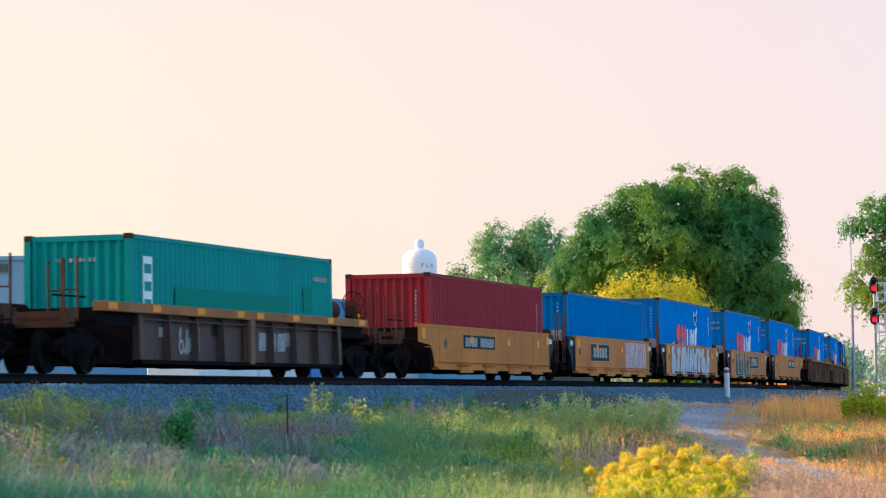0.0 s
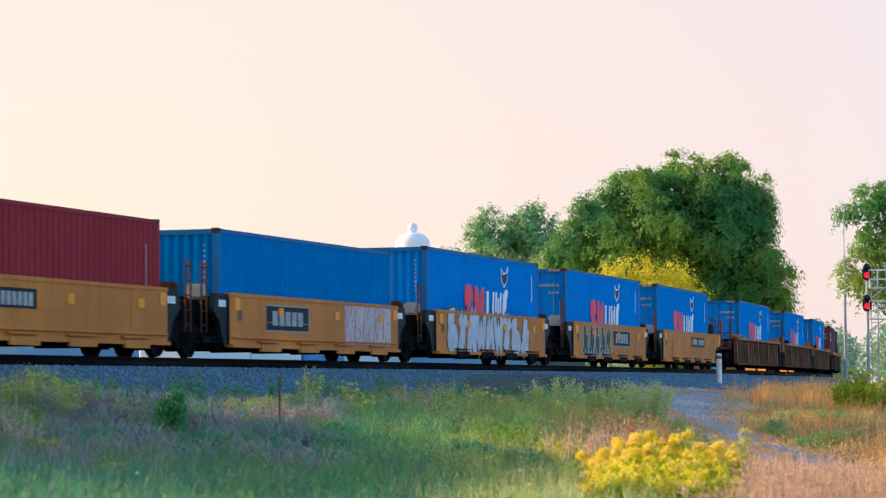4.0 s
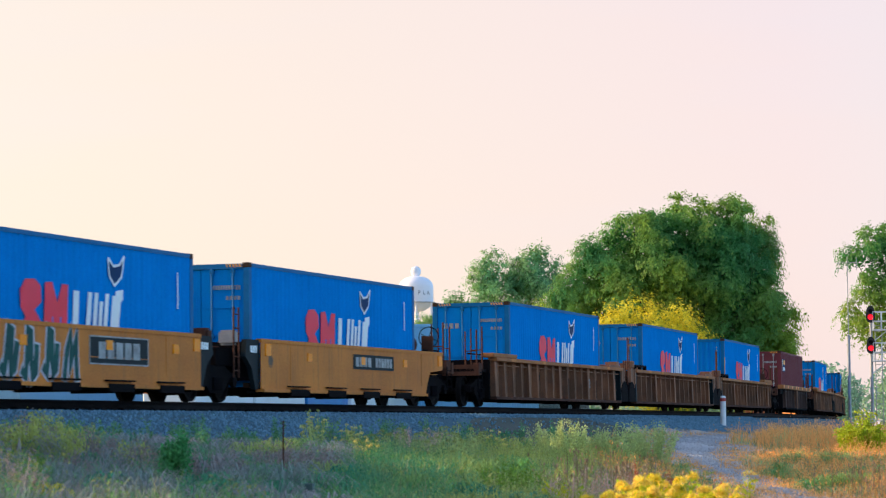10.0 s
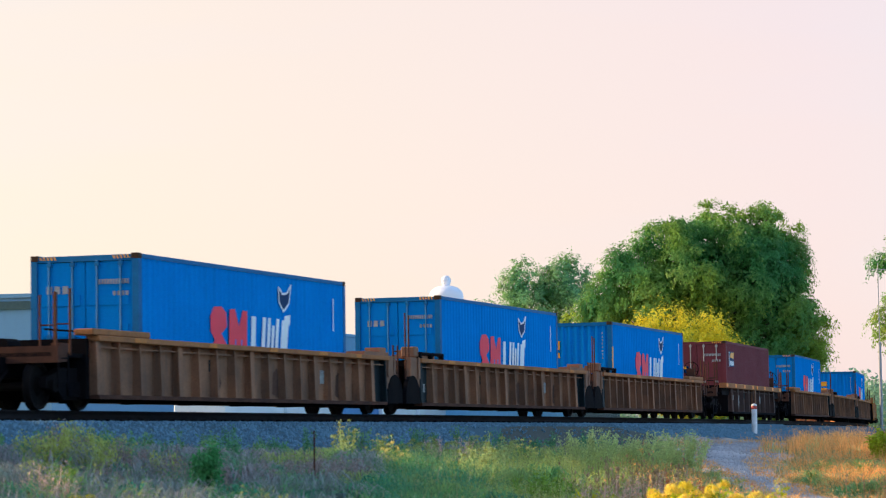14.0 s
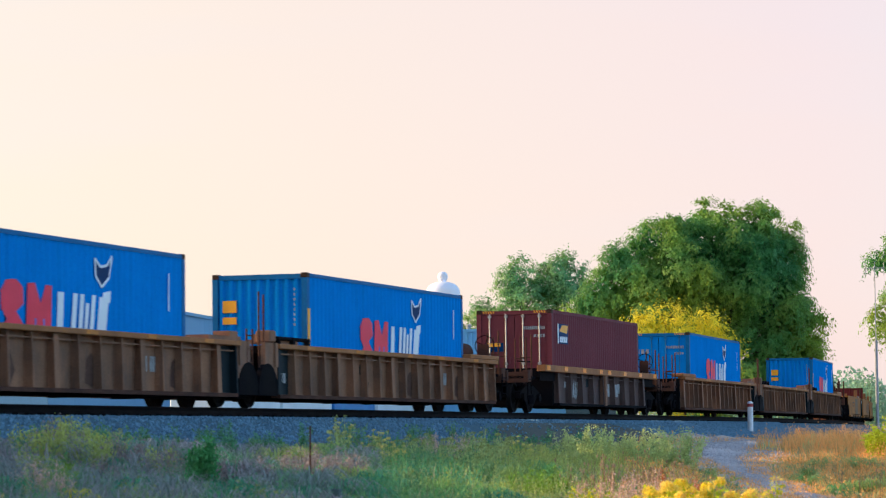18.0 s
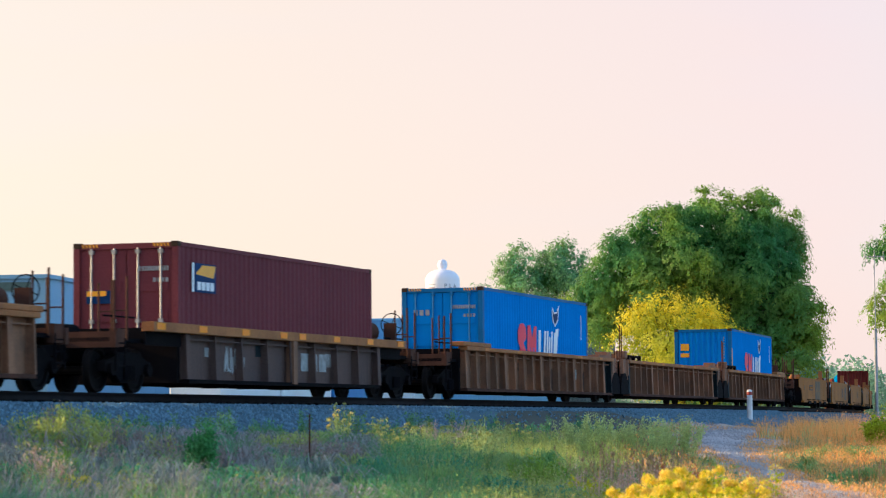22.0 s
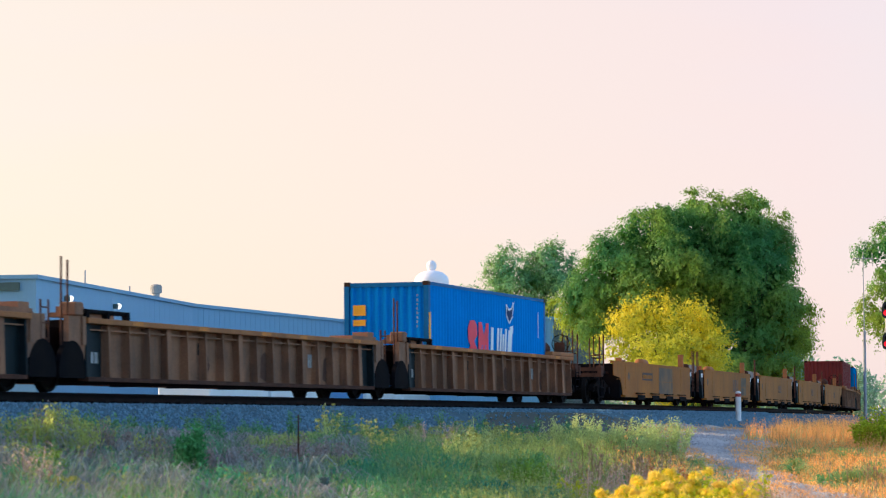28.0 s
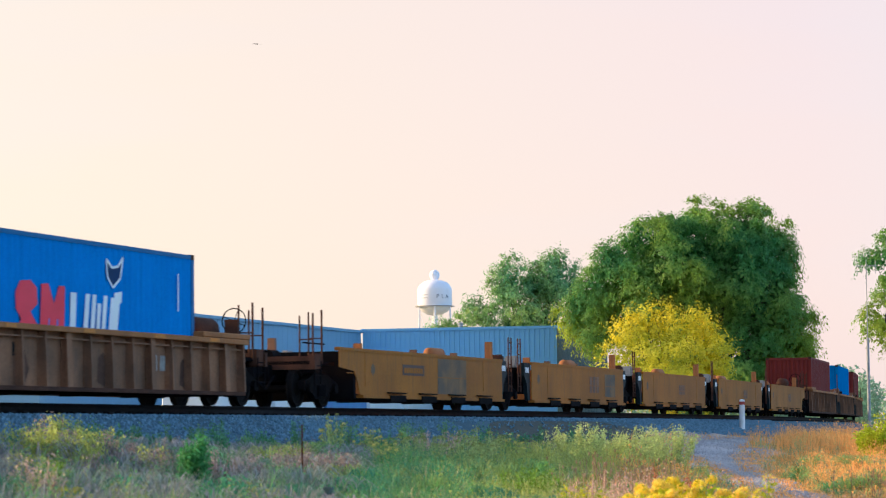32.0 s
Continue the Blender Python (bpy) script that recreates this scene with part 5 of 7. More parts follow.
for a, h in ((10.5, 0.7), (20.0, 0.3)):
    c = p2 + d2 * a + n2 * 0.01
    part("roof_pipe", tube(bmesh.new(), (c.x, c.y, 9.2), (c.x, c.y, 9.3 + h), 0.05, sides=8), GALV, B1)
for a in (5.5, 15.2):
    c = p2 + d2 * a - n2.normalized() * 0.22
    part("wall_lamp", lathe(bmesh.new(), [(0.02, 8.08), (0.12, 8.12), (0.17, 8.24), (0.14, 8.36), (0.03, 8.40)], (c.x, c.y, 0), sides=14), LAMP_WHITE, B1, "bright white wall lamp")
    part("lamp_bracket", box(bmesh.new(), c.x - 0.42, c.x - 0.17, c.y - 0.08, c.y + 0.30, 8.10, 8.36), SHEET_DARK, B1)
c = p2 + d2 * -0.02 + n2 * 0.05
part("high_window", box(bmesh.new(), -0.05, 0.05, -5.0, 5.0, -0.20, 0.20), SHEET_DARK, B1, "dark window band", at=Matrix.Translation((p2 - d2 * 0.12 + n2 * 0.145).to_3d() + Vector((0, 0, 8.62))) @ Matrix.Rotation(math.atan2(d2.y, d2.x), 4, "Z"))
shed("low pale blue metal warehouse wing", (158.2, 67.6), (190.0, 68.1), 30, 0.9, 9.0, SHEET_GREY, SHEET_GREY, 0.9)
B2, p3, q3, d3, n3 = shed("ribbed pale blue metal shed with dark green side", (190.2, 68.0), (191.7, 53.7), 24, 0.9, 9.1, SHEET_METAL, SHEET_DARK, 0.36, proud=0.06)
c = p3 + d3 * 7.2 + n3 * 0.02
part("roof_vent", lathe(bmesh.new(), [(0.16, 0), (0.16, 0.22), (0.24, 0.26), (0.20, 0.36), (0.03, 0.40)], (c.x, c.y, 9.29), sides=12), CONCRETE, B2, "small pale roof cap")

# trailers parked along the warehouse, seen beneath the train
for k, (a, col, txt) in enumerate(((-6, TRAILER_WHITE, "white"), (8.5, TRAILER_WHITE, "white"), (23, TRAILER_BLUE, "blue"), (38, TRAILER_WHITE, "white"), (53, TRAILER_WHITE, "white"), (68, TRAILER_WHITE, "white"))):
    t = thing("semi_trailer", "%s box trailer parked by the warehouse" % txt, "trailer", "parked trailers",
              at=Matrix.Translation(((p2 + d2 * a - n2.normalized() * 9).x, (p2 + d2 * a - n2.normalized() * 9).y, 1.0)) @ Matrix.Rotation(math.atan2(d2.y, d2.x), 4, "Z"))
    b = box(bmesh.new(), 0, 13.6, -1.25, 1.25, 1.05, 4.0)
    bmesh.ops.bevel(b, geom=b.edges[:], offset=0.05, segments=1, affect="EDGES")
    part("box_body", b, col, t)
    part("side_skirt", box(bmesh.new(), 1.0, 12.6, -1.22, -1.16, 0.35, 1.05), col, t)
    for x in (10.6, 11.9):
        for y in (-1.0, 1.0):
            b = lathe(bmesh.new(), [(0.3, -0.14), (0.5, -0.12), (0.5, 0.12), (0.3, 0.14)], (x, y, 0.5), axis="y", sides=16)
            part("wheel", b, BLACK, t)
    for y in (-0.8, 0.8):
        part("landing_leg", box(bmesh.new(), 2.2, 2.35, y - 0.08, y + 0.08, 0.0, 1.05), BLACK, t)

# ---- the water tower ----
TX, TY = 946.0 * math.cos(radians(18.175)), 946.0 * math.sin(radians(18.175))
tower = thing("water_tower", "white domed water tower on tall legs", "water tower", at=Matrix.Translation((TX, TY, 0.5)))
R = 5.95
part("tank", lathe(bmesh.new(), [(0.6, 41.6), (2.6, 41.9), (4.4, 42.9), (5.5, 44.2), (R, 45.4), (R, 50.2), (5.75, 51.2), (5.1, 52.2), (4.0, 53.1), (2.6, 53.6), (1.5, 53.8)], sides=40), TANK_WHITE, tower, smooth=True)
part("ball", lathe(bmesh.new(), [(1.1, 53.6), (1.15, 53.9), (1.55, 54.5), (1.78, 55.5), (1.55, 56.5), (0.9, 57.15), (0.05, 57.35)], sides=24), TANK_WHITE, tower, smooth=True)
part("riser", tube(bmesh.new(), (0, 0, 0.4), (0, 0, 41.8), 0.9, sides=16), TANK_WHITE, tower)
part("walkway", lathe(bmesh.new(), [(R - 0.1, 44.6), (R + 0.8, 44.6), (R + 0.8, 44.85), (R - 0.1, 44.85)], sides=40), CONCRETE, tower)
for k in range(6):
    a = 2 * math.pi * (k + 0.3) / 6
    part("leg", tube(bmesh.new(), (7.6 * math.cos(a), 7.6 * math.sin(a), 0.4), (R * math.cos(a), R * math.sin(a), 45.0), 0.30, sides=8), TANK_WHITE, tower)
    b = 2 * math.pi * (k + 1.3) / 6
    for z0, z1, r0, r1 in ((6, 25, 7.4, 6.7), (25, 43, 6.7, 6.05)):
        part("brace", tube(bmesh.new(), (r0 * math.cos(a), r0 * math.sin(a), z0), (r1 * math.cos(b), r1 * math.sin(b), z1), 0.07, sides=5), TANK_WHITE, tower)
# the town's letters run round the tank towards its far side
toward = math.atan2(-TY, -TX)
for k, ch in enumerate("PLA"):
    cu = bpy.data.curves.new("tank_letter", "FONT")
    cu.body, cu.size, cu.extrude, cu.align_x = ch, 2.0, 0.02, "CENTER"
    ob = new("tank_letter", cu)
    a = toward + radians(10 + 17 * k)
    me = bpy.data.meshes.new_from_object(ob)
    bpy.data.objects.remove(ob)
    me.materials.append(TANK_LETTER)
    part("tank_letter", me, None, tower, at=Matrix.Translation(((R + 0.06) * math.cos(a), (R + 0.06) * math.sin(a), 47.3)) @ Matrix.Rotation(a + math.pi / 2, 4, "Z") @ Matrix.Rotation(math.pi / 2, 4, "X"))
for k in range(2):
    a = toward + radians(-38)
    b = box(bmesh.new(), -1.5, 1.5, -0.02, 0.03, 47.4 + 1.0 * k, 47.56 + 1.0 * k)
    part("tank_mark", b, TANK_LETTER, tower, at=Matrix.Translation(((R + 0.02) * math.cos(a), (R + 0.02) * math.sin(a), 0)) @ Matrix.Rotation(a + math.pi / 2, 4, "Z"))

# ---- signal mast, marker post and small line-side things ----


def put(x, y):
    return float(ground_z(x, y))


sx, sy = 148.4, 22.97
signal = thing("railway_signal", "galvanised signal mast with two red-lit black heads", "signal", at=Matrix.Translation((sx, sy, put(sx, sy))) @ Matrix.Rotation(radians(6), 4, "Z"))
part("mast", tube(bmesh.new(), (0, 0, 0), (0, 0, 6.75), 0.085, 0.075, sides=12), GALV, signal)
part("mast_base", box(bmesh.new(), -0.35, 0.35, -0.35, 0.35, 0.0, 0.5), CONCRETE, signal)
for z in (6.35, 4.68):
    b = slab(bmesh.new(), [(0.24 * math.cos(a), (0.62 if math.sin(a) > 0 else -0.30) * abs(math.sin(a)) ** 0.7 * 1.0 + z) for a in [2 * math.pi * i / 20 for i in range(20)]], "x", -0.30, -0.24)
    hd = part("signal_head", b, SIGNAL_BLACK, signal, "black oval signal head")
    part("housing", box(bmesh.new(), -0.24, -0.08, -0.16, 0.16, z - 0.2, z + 0.4), SIGNAL_BLACK, hd)
    part("lamp", tube(bmesh.new(), (-0.31, 0, z), (-0.335, 0, z), 0.145, sides=20), LAMP_RED, hd, "glowing red lamp")
    part("lamp", tube(bmesh.new(), (-0.31, 0, z + 0.33), (-0.33, 0, z + 0.33), 0.11, sides=20), STEEL, hd, "unlit dark lamp")
    b = bmesh.new()
    for i in range(9):
        a0, a1 = math.pi * i / 9, math.pi * (i + 1) / 9
        v = [b.verts.new((xx, 0.17 * math.cos(a), z + 0.17 * math.sin(a))) for xx, a in ((-0.30, a0), (-0.30, a1), (-0.62, a1), (-0.62, a0))]
        b.faces.new(v)
    part("visor", b, SIGNAL_BLACK, hd)
    b = box(bmesh.new(), -0.3, 0.5, -1.05, -0.05, z - 0.72, z - 0.66)
    for xx in (-0.28, 0.48):
        for yy in (-0.12, -0.55, -1.03):
            tube(b, (xx, yy, z - 0.70), (xx, yy, z + 0.30), 0.03, sides=6)
        for zz in (z - 0.22, z + 0.28):
            tube(b, (xx, -0.10, zz), (xx, -1.05, zz), 0.032, sides=6)
    for zz in (z - 0.22, z + 0.28):
        tube(b, (-0.28, -1.03, zz), (0.48, -1.03, zz), 0.032, sides=6)
    tube(b, (0.0, -0.9, z - 0.70), (0.0, -0.05, z - 1.35), 0.03, sides=6)
    part("service_platform", b, POST_WHITE, signal, "white railed service platform")
b = bmesh.new()
for yy in (-0.20, -0.56):
    tube(b, (0.25, yy, 0.3), (0.25, yy, 6.0), 0.025, sides=6)
for i in range(19):
    tube(b, (0.25, -0.20, 0.5 + 0.3 * i), (0.25, -0.56, 0.5 + 0.3 * i), 0.015, sides=5)
part("ladder", b, GALV, signal)

bxp, byp = 150.0, 23.6
cab = thing("equipment_cabinet", "silver line-side equipment cabinet by the signal", "cabinet", at=Matrix.Translation((bxp, byp, put(bxp, byp))))
b = box(bmesh.new(), -0.25, 0.25, -0.30, 0.30, 0.12, 0.95)
bmesh.ops.bevel(b, geom=b.edges[:], offset=0.03, segments=2, affect="EDGES")
part("body", b, GALV, cab)
part("roof", box(bmesh.new(), -0.30, 0.30, -0.35, 0.35, 0.95, 1.02), GALV, cab)
part("plinth", box(bmesh.new(), -0.27, 0.27, -0.32, 0.32, -0.1, 0.12), CONCRETE, cab)
fence = thing("picket_fence", "short white picket fence near the signal", "fence", at=Matrix.Translation((151.0, 21.6, put(151.0, 21.6))) @ Matrix.Rotation(radians(-80), 4, "Z"))
for k in range(14):
    part("picket", box(bmesh.new(), 0.16 * k, 0.16 * k + 0.09, -0.015, 0.015, 0.0, 1.15), POST_WHITE, fence)
for z in (0.35, 0.9):
    part("fence_rail", box(bmesh.new(), -0.05, 2.25, 0.015, 0.05, z, z + 0.08), POST_WHITE, fence)

px, py = 111.0, 23.29
post = thing("marker_post", "white marker post with a red band", "post", at=Matrix.Translation((px, py, put(px, py) + 0.0)) @ Matrix.Rotation(radians(0.6), 4, "Y"))
part("shaft", tube(bmesh.new(), (0, 0, -0.3), (0, 0, 1.10), 0.115, sides=14), POST_WHITE, post)
part("band", lathe(bmesh.new(), [(0.12, 1.00), (0.12, 1.13), (0.118, 1.13)], sides=14), POST_RED, post, "faded red band")
part("cap", lathe(bmesh.new(), [(0.115, 1.13), (0.105, 1.19), (0.06, 1.22), (0.01, 1.23)], sides=14), POST_WHITE, post)

ux, uy = 204.3, 33.3
pole = thing("utility_pole", "slender grey utility pole with a short crossarm", "pole", at=Matrix.Translation((ux, uy, put(ux, uy))))
part("shaft", tube(bmesh.new(), (0, 0, -0.3), (0, 0, 6.4), 0.12, 0.11, sides=10), GALV, pole)
part("upper_shaft", tube(bmesh.new(), (0, 0, 6.4), (0, 0, 12.3), 0.04, 0.03, sides=8), GALV, pole)
part("crossarm", box(bmesh.new(), -0.03, 0.03, -0.75, 0.75, 11.75, 11.81), GALV, pole)
for yy in (-0.68, 0.0, 0.68):
    part("insulator", tube(bmesh.new(), (0, yy, 11.2 if yy else 11.84), (0, yy, 12.2), 0.025, sides=6), GALV, pole)

stake = thing("metal_stake", "thin rusty stake among the weeds", "stake", at=Matrix.Translation((35.5, 13.6, put(35.5, 13.6))))
part("rod", tube(bmesh.new(), (0, 0, -0.2), (0.02, 0, 1.15), 0.012, sides=6), RUST, stake)
green_post = thing("short_post", "short dark green plastic marker post", "post", at=Matrix.Translation((30.9, 11.5, put(30.9, 11.5))))
b = box(bmesh.new(), -0.045, 0.045, -0.045, 0.045, -0.2, 0.50)
bmesh.ops.bevel(b, geom=b.edges[:], offset=0.012, segments=2, affect="EDGES")
part("shaft", b, SHEET_DARK, green_post)
part("cap", box(bmesh.new(), -0.05, 0.05, -0.05, 0.05, 0.50, 0.54), SHEET_DARK, green_post)

# ---- trees ----


def leaf_quads(centres, size, rng, droop=0.0, outward=None, loose=0.9):
    """One small leaf a place, turned at random or, with outward, facing roughly out of its mass."""
    n = len(centres)
    a = rng.normal(size=(n, 3))
    if outward is not None:
        face = outward / np.maximum(1e-6, np.linalg.norm(outward, axis=1, keepdims=True)) + rng.normal(size=(n, 3)) * loose * 0.6
        face /= np.linalg.norm(face, axis=1, keepdims=True)
        a -= face * np.sum(a * face, axis=1, keepdims=True)
    a /= np.linalg.norm(a, axis=1, keepdims=True)
    a[:, 2] -= droop
    a /= np.linalg.norm(a, axis=1, keepdims=True)
    b = np.cross(a, rng.normal(size=(n, 3)) if outward is None else face)
    b /= np.linalg.norm(b, axis=1, keepdims=True)
    s = (size * rng.uniform(0.6, 1.35, n))[:, None]
    v = np.stack([centres - a * s, centres - b * s * 0.45, centres + a * s, centres + b * s * 0.45], 1)
    return v.reshape(-1, 3), np.arange(4 * n).reshape(n, 4)


def tree(name, label, x, y, lobes, leaf_mat, leaf, seed, sprays=26, leaves=22, length=0.9, drop=0.5, clumps=11, trunk=0.35, fork=3.0, rough=0.5, airy=0.0, core=900):
    """Trunk and limbs that reach into each lobe of the crown; a lobe is a heap of clumps, a clump a shell of arching sprays, a spray a row of small leaves.
    lobes: (right, up, near, half width, half height) in metres from the foot."""
    rng = np.random.default_rng(seed)
    t = thing(name, label, "tree", at=Matrix.Translation((x, y, put(x, y))))
    f = np.array((x, y, 0.0)) / math.hypot(x, y)
    rt = np.array((f[1], -f[0], 0.0))
    bm = bmesh.new()
    tube(bm, (0, 0, -0.2), (0.1, 0, fork), trunk, trunk * 0.75, sides=10)
    pts, along, outs, inner = [], [], [], []
    for r, u, nr, w, h in lobes:
        c = rt * r - f * nr + np.array((0, 0, u))
        size = np.array((w, w, h))
        mid = Vector((c[0] * 0.45, c[1] * 0.45, fork + (c[2] - fork) * 0.45)) + Vector(rng.normal(size=3) * 0.25)
        tube(bm, (0.05, 0, fork * 0.9), mid, trunk * 0.40, trunk * 0.22, sides=7)
        tube(bm, mid, Vector(c), trunk * 0.22, trunk * 0.06, sides=6)
        n = max(4, int(clumps * (w * w + 2 * w * h) / 9.0))
        d = rng.normal(size=(n, 3))
        d[:, 2] = np.where(d[:, 2] < 0, d[:, 2] * 0.6, d[:, 2])
        d /= np.linalg.norm(d, axis=1, keepdims=True)
        cc = c + d * size * rng.uniform(0.62, 0.98, (n, 1))
        cr = rng.uniform(0.55, 1.15, n) * (0.28 * (w + h) / 2 + 0.30)
        for k in range(n):
            tube(bm, Vector(c), Vector(cc[k]), trunk * 0.05, trunk * 0.02, sides=4, caps=False)
        # sprays round every clump, mostly on its outer side
        m = max(6, int(sprays * np.mean(cr) ** 1.3))
        k = np.repeat(np.arange(n), m)
        e = rng.normal(size=(len(k), 3)) + d[k] * 0.9 + np.array((0, 0, 0.35))
        e /= np.linalg.norm(e, axis=1, keepdims=True)
        p0 = cc[k] + e * (cr[k] * rng.uniform(0.45, 1.0, len(k)))[:, None] * np.array((1, 1, 0.8))
        go = e * 0.8 + rng.normal(size=e.shape) * 0.45
        go /= np.linalg.norm(go, axis=1, keepdims=True)
        ln = length * rng.uniform(0.5, 1.25, len(k))
        q = np.repeat(np.arange(len(k)), leaves)
        s_ = rng.random(len(q))[:, None]
        fall = np.array((0, 0, -1.0)) * drop
        L = ln[q][:, None]
        p = p0[q] + go[q] * L * s_ + fall * L * s_ * s_ + rng.normal(size=(len(q), 3)) * (0.10 * L * (1 - 0.5 * s_) + leaf * 0.5)
        pts.append(p)
        along.append(go[q] + 2 * fall * s_ + rng.normal(size=p.shape) * 0.5)
        big_n = (p - c) / size
        big_n /= np.linalg.norm(big_n, axis=1, keepdims=True)
        outs.append(0.8 * big_n + 0.8 * e[q] + np.array((0, 0, 0.25)) + rng.normal(size=p.shape) * rough)
        if core:
            g = rng.normal(size=(int(core * w * h / 6), 3))
            g *= (rng.random((len(g), 1)) ** 0.5) * 0.80 / np.linalg.norm(g, axis=1, keepdims=True)
            inner.append((c + g * size, g + np.array((0, 0, 0.2))))
    part("trunk", bm, BARK, t)
    p, al, face = np.concatenate(pts), np.concatenate(along), np.concatenate(outs)
    if airy:
        keep = rng.random(len(p)) > airy * (np.sin(p[:, 0] * 2.1 + p[:, 2] * 1.7) * np.sin(p[:, 1] * 1.9 - p[:, 2] * 2.3) > 0)
        p, al, face = p[keep], al[keep], face[keep]
    face /= np.linalg.norm(face, axis=1, keepdims=True)
    al -= face * np.sum(al * face, axis=1, keepdims=True)
    al /= np.linalg.norm(al, axis=1, keepdims=True)
    ac = np.cross(al, face)
    s_ = (leaf * rng.uniform(0.6, 1.35, len(p)))[:, None]
    v = np.stack([p - al * s_, p - ac * s_ * 0.45, p + al * s_, p + ac * s_ * 0.45], 1).reshape(-1, 3)
    fc = np.arange(len(v)).reshape(-1, 4)
    if inner:
        # the dim inside of the crown: close-set leaves round the limbs
        v2, f2 = leaf_quads(np.concatenate([i[0] for i in inner]), leaf * 2.0, rng, outward=np.concatenate([i[1] for i in inner]), loose=0.8)
        v, fc = np.concatenate([v, v2]), np.concatenate([fc, f2 + len(v)])
    part("crown", raw_mesh("crown", v, fc, leaf_mat), None, t)
    return t


# the great tree with hanging foliage: lobes that overlap, the foremost first
tree("big_tree", "broad green tree with hanging willow-like foliage", 185.5, 41.6, [
    (2.4, 14.0, 0.5, 2.1, 2.1), (0.1, 14.7, -0.6, 1.7, 1.4), (-2.6, 13.8, 0.4, 2.3, 1.8), (4.9, 13.2, -1.2, 1.4, 1.7), (-5.1, 11.6, 0.3, 2.4, 1.7),
    (-7.1, 9.6, 0.0, 2.0, 2.2), (-8.5, 8.3, -0.8, 1.2, 1.7), (-1.0, 11.4, 2.0, 2.3, 2.0), (2.6, 10.9, 0.8, 3.0, 2.4), (4.4, 8.9, 0.6, 2.6, 2.6),
    (6.3, 8.3, -0.6, 1.5, 1.7), (5.4, 6.8, 0.0, 1.7, 1.4), (2.4, 6.8, 0.0, 2.8, 1.8), (-6.8, 7.1, 0.2, 2.4, 1.2), (-2.8, 8.4, 0.6, 3.4, 2.6),
    (-3.5, 10.2, 2.4, 1.4, 0.9), (-0.1, 4.5, -0.5, 5.3, 1.5), (-0.5, 10.4, -2.6, 4.8, 3.3), (3.9, 15.3, 0.0, 1.0, 1.1), (4.0, 11.8, -2.4, 2.5, 2.4),
    (4.6, 4.4, 0.0, 2.8, 1.7), (0.8, 3.2, 0.0, 4.4, 1.5), (6.6, 5.6, -0.4, 1.4, 1.3),
], LEAF_BIG, 0.105, 5, sprays=40, leaves=20, length=0.85, drop=0.65, clumps=12, trunk=0.7, fork=3.4, rough=0.42)
tree("yellowing_tree", "small yellow-green tree in front of the big tree", 142.6, 33.5, [
    (-1.9, 5.4, 0.3, 1.0, 0.7), (-0.9, 6.0, 0.5, 0.8, 0.7), (0.7, 5.7, 0.2, 0.9, 0.7), (1.8, 4.9, 0.0, 0.9, 0.7), (-2.8, 4.2, 0.2, 0.8, 0.7), (-0.7, 4.4, 0.9, 1.3, 0.9),
    (1.3, 3.9, 0.8, 1.2, 0.8), (2.7, 3.9, 0.0, 0.7, 0.8), (0.0, 2.6, 0.0, 2.6, 1.1), (-1.5, 6.2, 0.2, 0.4, 0.5), (1.3, 6.2, 0.1, 0.4, 0.4),
], LEAF_BUSH, 0.075, 6, sprays=50, leaves=18, length=0.8, drop=-0.2, clumps=26, trunk=0.16, fork=1.4, rough=0.32, airy=0.2, core=600)
tree("far_tree", "grey-green tree standing behind the sheds", 232.0, 67.2, [
    (1.8, 13.9, 0.0, 2.2, 2.5), (-1.9, 13.6, 0.2, 1.6, 2.0), (-0.2, 11.2, 0.5, 3.0, 1.9), (4.0, 12.4, 0.0, 1.1, 1.8), (-4.5, 10.9, 0.0, 1.8, 1.3), (-6.9, 9.6, 0.0, 1.6, 1.0),
    (-9.6, 8.5, 0.0, 1.5, 0.9), (0.0, 8.0, 0.0, 4.6, 2.2), (4.6, 9.4, 0.0, 1.6, 2.0), (2.2, 15.6, 0.0, 0.8, 0.8), (-2.4, 15.2, 0.0, 0.7, 0.7),
], LEAF_FAR, 0.12, 7, sprays=30, leaves=18, length=0.9, drop=0.1, clumps=14, trunk=0.35, fork=4.0, rough=0.4, airy=0.4, core=480)
tree("line_side_tree", "green tree beyond the signal", 214.0, 30.0, [
    (-4.2, 13.6, 0.0, 1.5, 0.9), (-2.2, 14.6, 0.0, 1.8, 1.9), (-2.9, 12.2, 0.0, 1.3, 1.2), (-3.8, 8.5, 0.0, 1.7, 1.6), (-2.5, 10.5, 0.0, 1.4, 1.5), (-2.4, 7.5, 0.0, 1.7, 1.3),
    (1.5, 11.5, 0.0, 3.0, 4.6), (1.0, 15.6, 0.0, 2.3, 2.3),
], LEAF_BIG, 0.105, 8, sprays=34, leaves=20, length=0.85, drop=0.55, clumps=12, trunk=0.3, fork=4.0, rough=0.45, airy=0.3, core=600)

# woods far off, all round the view
rng = np.random.default_rng(3)
pts = []
for k in range(230):
    a = radians(rng.uniform(-25, 75))
    dd = rng.uniform(420, 700)
    if 14 < math.degrees(a) < 40:
        dd = rng.uniform(520, 760)
    h = rng.uniform(9, 15) * (0.75 if 14 < math.degrees(a) < 40 else 1.0)
    c = np.array((dd * math.cos(a), dd * math.sin(a), 0.8))
    n = 420 if abs(math.degrees(a) - 18) > 13 else 1500
    d = rng.normal(size=(n, 3))
    d /= np.linalg.norm(d, axis=1, keepdims=True)
    pts.append(c + d * np.array((7, 7, h * 0.5)) * rng.uniform(0.5, 1.1, (n, 1)) + np.array((0, 0, h * 0.5)))
